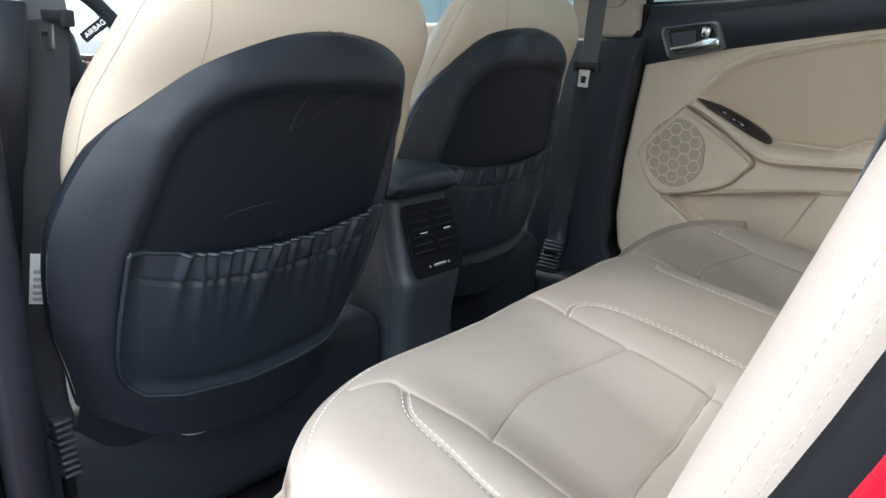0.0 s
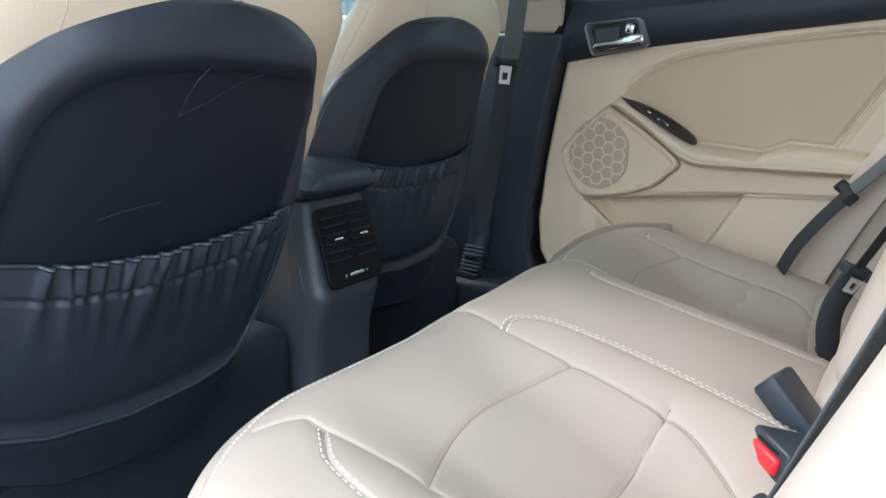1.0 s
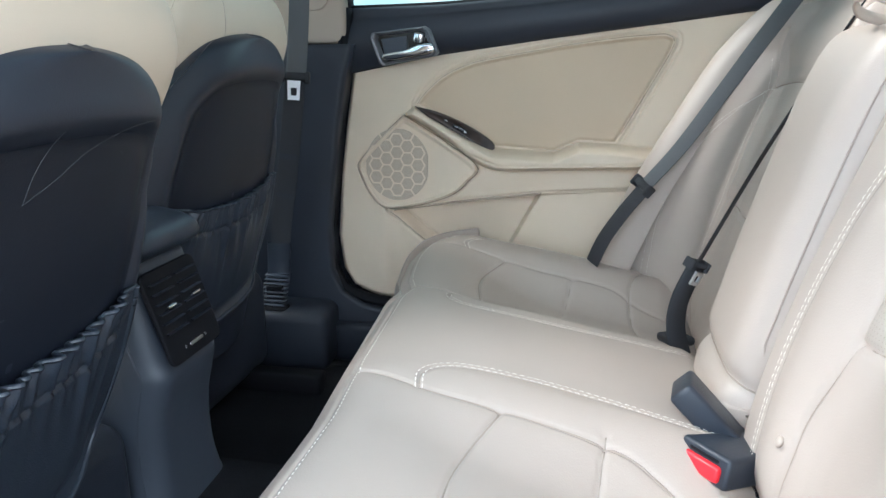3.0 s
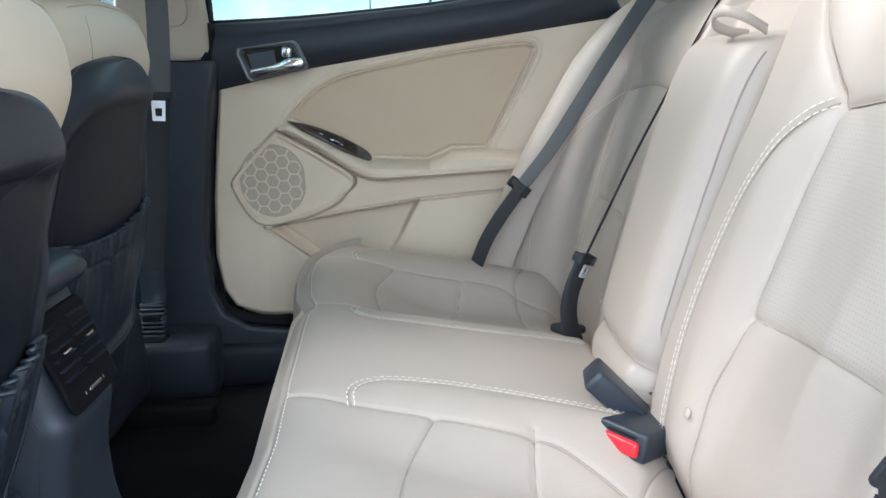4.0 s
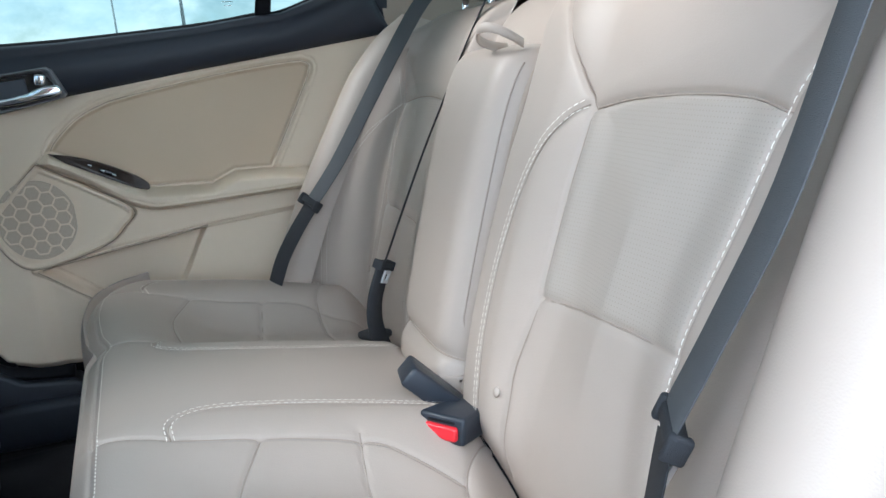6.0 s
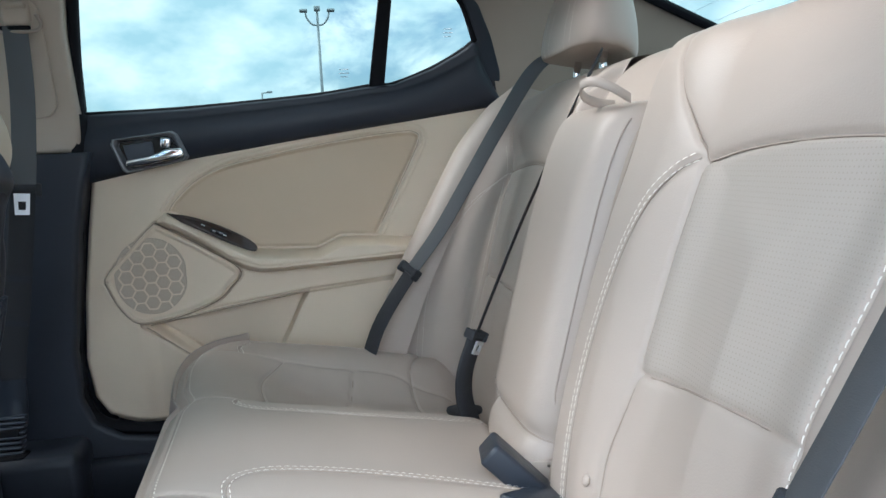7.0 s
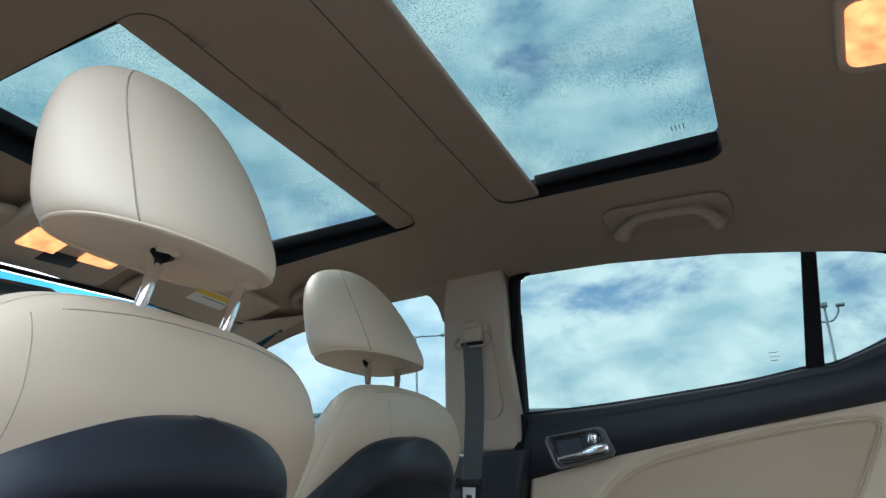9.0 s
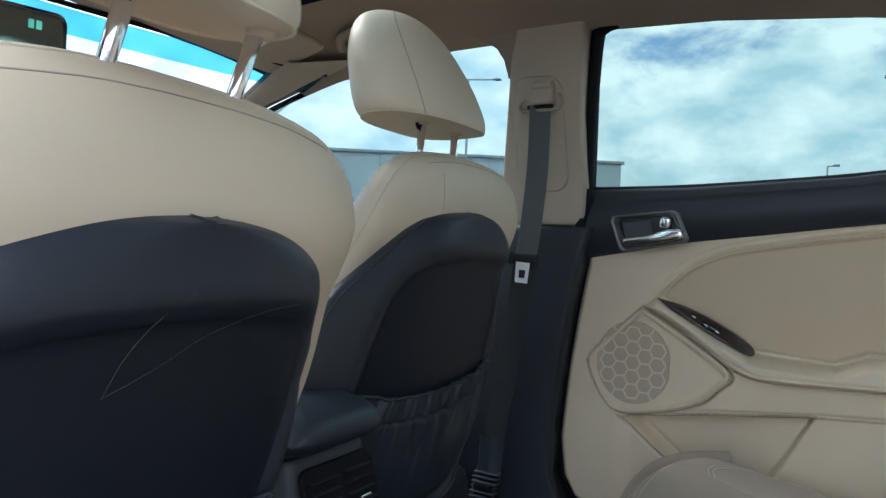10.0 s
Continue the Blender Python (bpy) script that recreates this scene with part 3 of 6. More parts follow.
door = thing("door_1", "closed rear door with beige vinyl panel and charcoal upper trim", "car door", kind="structure")
YY, ZZ = np.meshgrid(np.linspace(0.05, -0.90, 470), np.linspace(0.41, 1.055, 320), indexing="ij")
lim = inside(YY, ZZ, DOOR_EDGE[1:] + [(-0.90, 0.41), (-0.90, 1.055)] + BELT[::-1])
px, pz = YY.copy(), ZZ.copy()
# pull border points onto the front edge and the belt line
ey = np.interp(ZZ, [p[1] for p in DOOR_EDGE[::-1][2:]], [p[0] for p in DOOR_EDGE[::-1][2:]])
px = np.minimum(px, ey)
pz = np.minimum(pz, np.interp(-px, [-p[0] for p in BELT], [p[1] for p in BELT]))
low_edge = np.interp(-px, [-0.044, -0.034, -0.008, 0.05, 0.13, 0.9], [0.57, 0.49, 0.447, 0.426, 0.418, 0.41])
pz = np.maximum(pz, np.minimum(low_edge, 0.57))
v, f = grid(np.stack([door_x(px, pz), px, pz], -1))
A = np.array(v)
ok = []
mi = []
for q in f:
    c = A[q]
    e1, e2 = c[2] - c[0], c[3] - c[1]
    if np.linalg.norm(np.cross(e1, e2)) > 2e-7:
        ok.append(q)
m0 = A[np.array(ok)].mean(1)
mi = (inside(m0[:, 1], m0[:, 2], INSERT_FULL) > 0.004).astype(int)
part("door_panel", (v, ok, mi), None, door, "beige vinyl door card", mats=[M_DOOR, M_DOORPERF])
IL = np.array(INSERT)
IL = IL + 0.0026 * (np.array([-0.42, 0.90]) - IL) / np.linalg.norm(np.array([-0.42, 0.90]) - IL, axis=1)[:, None]
# Tube paints the insert groove's shade and covers the material border
part("insert_seam", tube(np.stack([door_x(IL[:, 0], IL[:, 1]) + 0.0008, IL[:, 0], IL[:, 1]], -1), 0.0014, 6), M_DOORSHADE, door, "darker tube painting the shade of the groove round the insert")
def on_door(line, out, n=60):
    """A line over the door card, lifted off it."""
    q_ = smooth_line(line, n)
    return np.stack([door_x(q_[:, 0], q_[:, 1]) - out, q_[:, 0], q_[:, 1]], -1)


SPK_L = np.array(SPEAKER)
SPK_M = np.array([-0.135, 0.735])
SPK_D = (SPK_L - SPK_M) / np.linalg.norm(SPK_L - SPK_M, axis=1)[:, None]
sp_rim = part("speaker_surround", tube([(0.6925, *p) for p in SPK_L - 0.0045 * SPK_D], 0.0046, 8, closed=True), M_DOOR, door, "raised beige lip round the speaker")
# Shadow lines round lip, pocket and plate are painted as tubes
part("gap", tube([(0.6985, *p) for p in SPK_L + 0.0018 * SPK_D], 0.0016, 6, closed=True), M_DOORSHADE, sp_rim, "darker tube painting the shadow line round the lip")
part("pocket_edge", tube(on_door([(-0.095, 0.6330), (-0.25, 0.6585), (-0.42, 0.6815)], -0.003), 0.0026, 6), M_DOORSHADE, door, "darker tube painting the shadow along the door pocket's top edge")
part("plate_seam", tube(on_door([(-0.088, 0.630), (-0.13, 0.594), (-0.20, 0.539), (-0.30, 0.468)], 0.0), 0.0012, 6), M_DOORSHADE, door, "darker tube painting the shadow line along the lower plate")
# Unseen plate added behind the card, blocks light at its gaps
part("outer_skin", box(0.762, -0.44, 0.70, 0.012, 0.98, 0.72, 0.004), M_BLACK, door, "dark outer skin, added to stop light leaking in")
# charcoal upper trim between belt line and glass
SILL = [(0.012, 1.060), (-0.20, 1.065), (-0.45, 1.081), (-0.57, 1.096), (-0.62, 1.099), (-0.70, 1.127), (-0.76, 1.158), (-0.792, 1.180)]
ys = np.linspace(0.012, -0.842, 90)
zl = np.interp(-ys, [-p[0] for p in BELT], [p[1] for p in BELT]) + 0.001
zu = np.interp(-ys, [-p[0] for p in SILL] + [0.845], [p[1] for p in SILL] + [1.06])
rows = []
for s in np.linspace(0, 1, 14):
    z = zl + (zu - zl) * s
    bulge = 0.016 * math.sin(math.pi * min(1, s * 1.15)) ** 0.7 if s < 0.87 else 0.012 * (1 - s) / 0.13
    xx = (0.700 - 0.010 * step(-ys, 0.2, 0.7)) * (1 - s) + side_x(zu) * s - bulge - 0.004
    rows.append(np.stack([xx, ys, z], -1))
rows.append(rows[-1] + np.array([0.03, 0, 0.002]))
rows.insert(0, rows[0] + np.array([0.012, 0, 0]))
part("upper_trim", grid(np.stack(rows, 1)), M_DARK, door, "charcoal grained upper door trim")
# glass, divider bar, seals
WIN = [(-0.004, 1.055), (-0.022, 1.20), (-0.042, 1.325), (-0.056, 1.348), (-0.085, 1.356), (-0.25, 1.352), (-0.467, 1.330), (-0.606, 1.309), (-0.715, 1.287), (-0.745, 1.272), (-0.768, 1.245), (-0.792, 1.180)]
gy = np.linspace(-0.003, -0.7915, 70)
g_lo = np.interp(-gy, [-p[0] for p in SILL], [p[1] for p in SILL])
g_hi = np.interp(-gy, [-p[0] for p in WIN], [p[1] for p in WIN])
gz = [np.minimum(g_lo, g_hi) + (np.maximum(g_hi, g_lo) - np.minimum(g_lo, g_hi)) * q for q in np.linspace(0, 1, 14)]
pane = part("pane", grid(np.stack([np.stack([side_x(z) + 0.013, gy, z], -1) for z in gz], 1)), M_GLASS, door, "green-tinted side window glass")
pane.visible_shadow = False
part("window_seal", tube([(side_x(b) + 0.004, a, b) for a, b in smooth_line(WIN, 70)], 0.0085, 8), M_BLACK, door, "black rubber window seal")
part("window_seal", tube([(side_x(b) + 0.006, a, b + 0.001) for a, b in smooth_line(SILL, 50)], 0.0055, 8), M_BLACK, door)
bar = [(-0.602, 1.312), (-0.627, 1.308), (-0.600, 1.092), (-0.568, 1.088)]
part("divider_bar", prism(bar, 0.016, lambda a, b, h: (side_x(b) + 0.012 - h, a, b), 0.004), M_BLACK, door, "black window divider bar")
quarter = [(-0.735, 1.282), (-0.762, 1.256), (-0.780, 1.215), (-0.794, 1.178), (-0.76, 1.150), (-0.70, 1.115), (-0.70, 1.04), (-0.835, 1.052), (-0.846, 1.075), (-0.842, 1.12), (-0.822, 1.185), (-0.795, 1.245), (-0.765, 1.280), (-0.742, 1.294)]
part("quarter_trim", prism(quarter, 0.012, lambda a, b, h: (side_x(b) + 0.004 - h, a, b), 0.003), M_DARK, door, "charcoal rear end of the upper door trim")
# etched marks on the glass
for yy, zz in ((-0.52, 1.118), (-0.735, 1.19)):
    for k, w in enumerate((0.018, 0.026, 0.022)):
        part("etched_mark", box(side_x(zz + 0.011 * k) + 0.0105, yy, zz + 0.007 * k, 0.0008, w * 0.8, 0.0012, 0), M_WHITE, door, smooth=False)

# inner handle
BEZ = [(-0.068, 1.010), (-0.178, 1.022), (-0.188, 1.016), (-0.206, 0.972), (-0.200, 0.964), (-0.090, 0.944), (-0.082, 0.950), (-0.064, 1.000)]


def on_trim(a, b, h):
    return (0.668 - h, a, b)


def inset(poly, d):
    c = np.mean(poly, axis=0)
    return [tuple(c + (np.array(p) - c) * (1 - d / np.linalg.norm(np.array(p) - c))) for p in poly]


outer, inner = BEZ, inset(BEZ, 0.009)
bm = bmesh.new()
lv = [[bm.verts.new(on_trim(a, b, h)) for a, b in ring_] for ring_, h in ((outer, -0.010), (outer, 0.006), (inset(BEZ, 0.003), 0.009), (inset(BEZ, 0.007), 0.008), (inner, 0.004), (inset(BEZ, 0.012), -0.006))]
n = len(outer)
for r0, r1 in zip(lv[:-1], lv[1:]):
    for k in range(n):
        bm.faces.new((r0[k], r0[(k + 1) % n], r1[(k + 1) % n], r1[k]))
bm.faces.new(lv[-1])
bmesh.ops.recalc_face_normals(bm, faces=bm.faces)
part("handle_bezel", bm, M_BEZEL, door, "dark recessed handle bezel", smooth=False)
part("handle_cup", prism(inset(BEZ, 0.014), 0.003, lambda a, b, h: (0.673 - h, a, b), 0.001), M_GLOSSBLACK, door, "dark glossy handle cup", smooth=False)
part("lever_well", prism([(-0.086, 0.998), (-0.140, 1.004), (-0.143, 0.972), (-0.094, 0.962)], 0.004, lambda a, b, h: (0.669 - h, a, b), 0.002), M_CONSOLE, door, "grey cup of the handle", smooth=False)
LEVER = arc_pts((-0.089, 0.958), (-0.110, 0.956), (-0.150, 0.962), (-0.192, 0.970), (-0.200, 0.978), (-0.194, 0.988), (-0.168, 0.987), (-0.140, 0.977), (-0.110, 0.972), (-0.092, 0.969), n=40)
part("door_handle", prism(LEVER, 0.014, lambda a, b, h: (0.667 - h - 0.003 * step(np.array(-a), 0.10, 0.16), a, b), 0.004, 3), M_CHROME, door, "chrome door pull lever")
part("lock_knob", box(0.664, -0.166, 1.000, 0.014, 0.020, 0.022, 0.005, pose(0, 0, 0, 8, 0, 0), 3), M_CHROME, door, "chrome lock tab")
# switch strip let into the armrest
SW = arc_pts((-0.150, 0.862), (-0.20, 0.851), (-0.25, 0.832), (-0.295, 0.808), (-0.320, 0.788), (-0.317, 0.775), (-0.28, 0.789), (-0.224, 0.818), (-0.18, 0.840), n=50)
part("switch_panel", prism(SW, 0.010, lambda a, b, h: (0.692 - 0.012 * step(np.array(-a), 0.15, 0.28) - h, a, b), 0.002), M_WOOD, door, "dark glossy window switch panel", smooth=False)
part("window_switch", box(0.668, -0.250, 0.818, 0.008, 0.034, 0.010, 0.003, pose(0, 0, 0, 26, 0, 0)), M_GLOSSBLACK, door, "black window switch")
for yy, zz in ((-0.243, 0.822), (-0.262, 0.812), (-0.222, 0.835)):
    part("switch_mark", box(0.6645, yy, zz, 0.0015, 0.007, 0.0018, 0, pose(0, 0, 0, 26, 0, 0)), M_WHITE, door, smooth=False)
# speaker grille with honeycomb ribs
SPK_C, SPK_RY, SPK_RZ = (-0.108, 0.736), 0.071, 0.078
gr = [(SPK_C[0] + SPK_RY * math.cos(a), SPK_C[1] + SPK_RZ * math.sin(a)) for a in np.linspace(0, 2 * math.pi, 48, endpoint=False)]
gr = [(max(min(a, -0.038), -0.176), b) for a, b in gr]
grille = part("speaker_grille", prism(gr, 0.003, lambda a, b, h: (0.6945 - h, a, b), 0.001), M_GRILLE, door, "perforated speaker grille with honeycomb ribs", smooth=False)
V, F = [], []
hs = 0.0155
for i in range(-5, 6):
    for j in range(-5, 6):
        cy, cz = SPK_C[0] + hs * 1.5 * i, SPK_C[1] + hs * math.sqrt(3) * (j + 0.5 * (i % 2))
        for k in range(3):
            a0, a1 = radians(60 * k), radians(60 * (k + 1))
            p, q = np.array([cy + hs * math.cos(a0), cz + hs * math.sin(a0)]), np.array([cy + hs * math.cos(a1), cz + hs * math.sin(a1)])
            mdl = (p + q) / 2
            if ((mdl[0] - SPK_C[0]) / SPK_RY) ** 2 + ((mdl[1] - SPK_C[1]) / SPK_RZ) ** 2 > 0.90 or mdl[0] > -0.044 or mdl[0] < -0.170:
                continue
            t = (q - p) / np.linalg.norm(q - p)
            w = np.array([-t[1], t[0]]) * 0.0015
            o = len(V)
            for x in (0.6912, 0.6896):
                for r in (p - w, q - w, q + w, p + w):
                    V.append((x, *r))
            F += [[o + 4, o + 5, o + 6, o + 7], [o, o + 1, o + 5, o + 4], [o + 2, o + 3, o + 7, o + 6]]
part("honeycomb_rib", (V, F), M_DOOR, grille, "raised beige honeycomb ribs", smooth=False)["kind"] = "stuff"
# door edge rubber
part("door_seal", tube([(0.690, a + 0.010, b) for a, b in smooth_line(DOOR_EDGE, 60)], 0.015, 8), M_BLACK, door, "black rubber door seal")

part("front_gasket", tube([(side_x(b) - 0.002, a + 0.004, b) for a, b in smooth_line(WIN[:5], 24)], 0.012, 8), M_BLACK, door, "black rubber edge along the pillar")

# front door on the far side: simple lining and glass
FW = [(0.190, 1.06), (0.135, 1.30), (0.132, 1.335), (0.150, 1.351), (0.30, 1.352), (0.44, 1.334), (0.56, 1.314), (0.80, 1.256), (1.05, 1.17), (1.25, 1.09), (1.28, 1.05), (0.19, 1.02)]
fil = [(0.085, 1.372), (0.26, 1.366), (0.215, 1.352), (0.175, 1.341), (0.150, 1.326), (0.136, 1.303), (0.130, 1.27), (0.115, 1.28)]
ob = part("pillar_fillet", prism(fil, 0.012, lambda a, b, h: (side_x(b) - 0.036 + h, a, b), 0.003), M_HEADLINER)
tagged(ob, "beige rounded corner above the front window", "pillar trim", kind="structure")
fd = thing("door_2", "closed front door with beige lining beyond the front seat", "car door", kind="structure")
part("door_panel", prism([(0.13, 0.36), (1.25, 0.36), (1.25, 1.03), (0.13, 1.03)], 0.05, lambda a, b, h: (0.745 - h, a, b), 0.01), M_DOOR, fd, "beige front door lining")
pane = part("pane", prism(FW, 0.004, lambda a, b, h: (side_x(b) + 0.012 + h, a, b), 0), M_FRONTGLASS, fd, "green-tinted front side glass", smooth=False)
pane.visible_shadow = False
part("window_seal", tube([(side_x(b) + 0.004, a, b) for a, b in smooth_line(FW[3:10], 60)], 0.007, 8), M_BLACK, fd, "black rubber window seal")
nd = thing("door_3", "closed driver's door with beige lining beside the driver's seat", "car door", kind="structure")
part("door_panel", prism([(0.13, 0.36), (1.25, 0.36), (1.25, 1.03), (0.13, 1.03)], 0.05, lambda a, b, h: (h - 0.745, a, b), 0.01), M_DOOR, nd, "beige front door lining")
pane = part("pane", prism(FW, 0.004, lambda a, b, h: (-side_x(b) - 0.012 - h, a, b), 0), M_FRONTGLASS, nd, "green-tinted front side glass", smooth=False)
pane.visible_shadow = False
# windscreen with a blue shade band, black border
ws = thing("windscreen", "sloping windscreen with a blue shade band along its top", "windscreen", kind="structure")


def screen_pt(u, s):
    top, bot = np.array([0.0, 0.66, 1.318]), np.array([0.0, 1.42, 1.00])
    p = top + (bot - top) * s
    w = 0.56 + 0.12 * s
    return np.array([u * w, p[1] - 0.10 * u * u, p[2] - 0.02 * u * u])


def screen_piece(s0, s1):
    return grid(np.array([[screen_pt(u, s) for s in np.linspace(s0, s1, 6)] for u in np.linspace(-1, 1, 25)]))


# A pillar, far side and near side
for sg in (1, -1):
    T_ = smooth_line([(0.612, 0.42, 1.350), (0.622, 0.60, 1.312), (0.638, 0.85, 1.250), (0.662, 1.10, 1.160), (0.686, 1.30, 1.075)], 30)
    I_ = smooth_line([screen_pt(0.82 + 0.10 * q_, q_) + np.array([0, -0.014, -0.008]) for q_ in (-0.03, 0.12, 0.35, 0.65, 0.95)], 30)
    M_ = (T_ + I_) / 2 + np.array([-0.012, -0.02, -0.010])
    P = np.stack([T_ + np.array([0.02, 0, 0.005]), T_, M_, I_, I_ + np.array([0.0, 0.03, 0.012])], 1)
    P[:, :, 0] *= sg
    ob = part("a_pillar_trim", grid(P), M_PILLAR)
    tagged(ob, "beige windscreen pillar trim", "pillar trim", kind="structure")
p1 = part("shade_band", screen_piece(0.0, 0.085), M_SHADEGLASS, ws, "blue shade band glass")
p2 = part("pane", screen_piece(0.085, 1.0), M_CLEAR, ws, "clear windscreen glass")
for o in (p1, p2):
    o.visible_shadow = False
part("border", tube([screen_pt(u, -0.012) for u in np.linspace(-1, 1, 25)], 0.005, 8), M_BLACK, ws, "black glass border")
ob = part("sensor_disc", prism(ring(0, 0, 0.016), 0.003, lambda a, b, h: (0.335 + a, 0.80 - h + 0.4 * b, 1.262 + 0.4 * b), 0), M_GALV, ws, "small grey disc stuck to the glass", smooth=False)
# dashboard
dash_prof = smooth_line([(0.78, 0.45), (0.74, 0.62), (0.76, 0.78), (0.82, 0.88), (0.92, 0.935), (1.10, 0.955), (1.40, 0.985)], 40)
P = np.array([[(x, y + 0.05 * (1 - abs(x) / 0.7), z - 0.02 * (abs(x) / 0.7) ** 2) for y, z in dash_prof] for x in np.linspace(-0.70, 0.70, 41)])
ob = part("dashboard", grid(P), M_DARK)
tagged(ob, "charcoal plastic dashboard beneath the windscreen", "dashboard", kind="structure")

# ---- rear: C pillars, shelf, rear window ----
RW_TOP, RW_BOT = np.array([0.0, -0.922, 1.353]), np.array([0.0, -1.55, 1.09])


def rear_pt(u, s):
    p = RW_TOP + (RW_BOT - RW_TOP) * s
    w = 0.600 + 0.060 * math.sqrt(max(0.0, s))
    return np.array([u * w, p[1] - 0.020 * u * u, p[2] - 0.010 * u * u])


for sg in (1, -1):
    A_ = smooth_line([(side_x(1.331) + 0.002, -0.47, 1.333), (side_x(1.310), -0.60, 1.312), (side_x(1.288) - 0.002, -0.715, 1.291), (0.636, -0.748, 1.276), (0.643, -0.770, 1.247), (0.664, -0.796, 1.182),
                      (0.678, -0.826, 1.12), (0.684, -0.834, 1.06), (0.684, -0.82, 0.95)], 48)
    B_ = smooth_line([rear_pt(0.90, -0.02), rear_pt(0.96, 0.02), *[rear_pt(1.0, q) for q in (0.10, 0.2, 0.32, 0.45, 0.62, 0.8, 1.0)]], 48)
    n = min(len(A_), len(B_))
    A_, B_ = A_[:n], B_[:n]
    cols = []
    for s in np.linspace(0, 1, 16):
        c = A_ * (1 - s) + B_ * s
        c = c + np.array([0.012, -0.01, 0.012])[None] * math.sin(math.pi * s) * np.linspace(1.0, 0.8, n)[:, None]
        cols.append(c)
    P = np.stack(cols, 1)
    P[:, :, 0] *= sg
    ob = part("c_pillar_trim", grid(P), M_HEADLINER)
    tagged(ob, "taupe rear quarter pillar trim", "pillar trim", kind="structure")
rw = thing("rear_window", "sloping rear window with fine heating lines", "rear window", kind="structure")
pane = part("pane", grid(np.array([[rear_pt(u, s) for s in np.linspace(-0.05, 1.05, 8)] for u in np.linspace(-1.12, 1.12, 25)])), M_GLASS, rw, "tinted rear window glass")
pane.visible_shadow = False
edge = [rear_pt(u, 0.0) for u in np.linspace(-0.86, 0.86, 21)]
loop = smooth_line([rear_pt(-1.0, 1.0), rear_pt(-1.0, 0.55), rear_pt(-0.99, 0.16), rear_pt(-0.90, 0.02), *[rear_pt(u, 0.0) for u in (-0.6, 0, 0.6)], rear_pt(0.90, 0.02), rear_pt(0.99, 0.16), rear_pt(1.0, 0.55), rear_pt(1.0, 1.0)], 90)
part("border", tube(loop, 0.011, 8), M_BLACK, rw, "black glass border")
for k in range(11):
    s = 0.10 + 0.075 * k
    part("heating_line", tube([rear_pt(u, s) - np.array([0, 0, 0.003]) for u in np.linspace(-0.95, 0.95, 13)], 0.00028, 4), M_DARK, rw)
ob = part("parcel_shelf", box(0, -1.22, 1.03, 1.20, 0.62, 0.03, 0.008), M_DARK)
tagged(ob, "charcoal rear parcel shelf below the rear window", "parcel shelf", kind="structure")


# ---- rear bench ----
C_PROF = np.array([(-0.318, 0.30), (-0.290, 0.40), (-0.262, 0.50), (-0.252, 0.560), (-0.253, 0.595), (-0.260, 0.622), (-0.282, 0.639), (-0.318, 0.644), (-0.380, 0.637),
                   (-0.450, 0.626), (-0.570, 0.603), (-0.660, 0.584), (-0.740, 0.572)])
LEFT_IN = [(-0.142, -0.279), (-0.160, -0.352), (-0.163, -0.440), (-0.166, -0.553), (-0.185, -0.600), (-0.216, -0.645)]
LEFT_OUT = [(-0.492, -0.316), (-0.455, -0.330), (-0.452, -0.352), (-0.438, -0.445), (-0.442, -0.55), (-0.455, -0.69)]
LEFT_C1 = [(-0.438, -0.445), (-0.37, -0.418), (-0.30, -0.408), (-0.23, -0.416), (-0.164, -0.440)]
LEFT_C2 = [(-0.442, -0.565), (-0.36, -0.548), (-0.28, -0.540), (-0.21, -0.540), (-0.155, -0.546)]
ARC_L = smooth_line([(-0.160, -0.354), (-0.138, -0.352), (-0.118, -0.364), (-0.104, -0.392), (-0.100, -0.455), (-0.102, -0.52), (-0.108, -0.59), (-0.115, -0.67)], 42)
ARC_LO = smooth_line([(-0.455, -0.354), (-0.470, -0.370), (-0.488, -0.395), (-0.501, -0.452), (-0.513, -0.511), (-0.520, -0.60), (-0.520, -0.67)], 42)
RIGHT_IN = [(0.190, -0.250), (0.188, -0.330), (0.190, -0.385), (0.186, -0.490), (0.160, -0.690)]
RIGHT_OUT = [(0.515, -0.240), (0.497, -0.296), (0.488, -0.369), (0.487, -0.495), (0.480, -0.570), (0.455, -0.620), (0.440, -0.690)]
RIGHT_C1 = [(0.488, -0.369), (0.42, -0.345), (0.34, -0.342), (0.26, -0.357), (0.190, -0.385)]
RIGHT_C2 = [(0.487, -0.495), (0.38, -0.482), (0.28, -0.482), (0.186, -0.490)]
ARC_R = smooth_line([(0.175, -0.330), (0.152, -0.326), (0.132, -0.338), (0.118, -0.37), (0.112, -0.44), (0.112, -0.52), (0.116, -0.59), (0.122, -0.67)], 42)
ARC_RO = smooth_line([(0.496, -0.297), (0.520, -0.290), (0.550, -0.300), (0.572, -0.332), (0.578, -0.390), (0.572, -0.470), (0.560, -0.56), (0.545, -0.67)], 42)
LEFT_C3 = [(-0.140, -0.702), (-0.172, -0.676), (-0.216, -0.647), (-0.28, -0.640), (-0.36, -0.645), (-0.44, -0.668)]
RIGHT_C3 = [(0.560, -0.630), (0.50, -0.602), (0.44, -0.600), (0.36, -0.612), (0.28, -0.632)]
SEAMS = [smooth_line(q_, 22) for q_ in (LEFT_IN, LEFT_OUT, LEFT_C1, LEFT_C2, LEFT_C3, RIGHT_IN, RIGHT_OUT, RIGHT_C1, RIGHT_C2, RIGHT_C3)]


def bench_roll(x):
    """The bench drops a little towards the closed door."""
    return -0.042 * np.clip(x + 0.12, 0, 1)


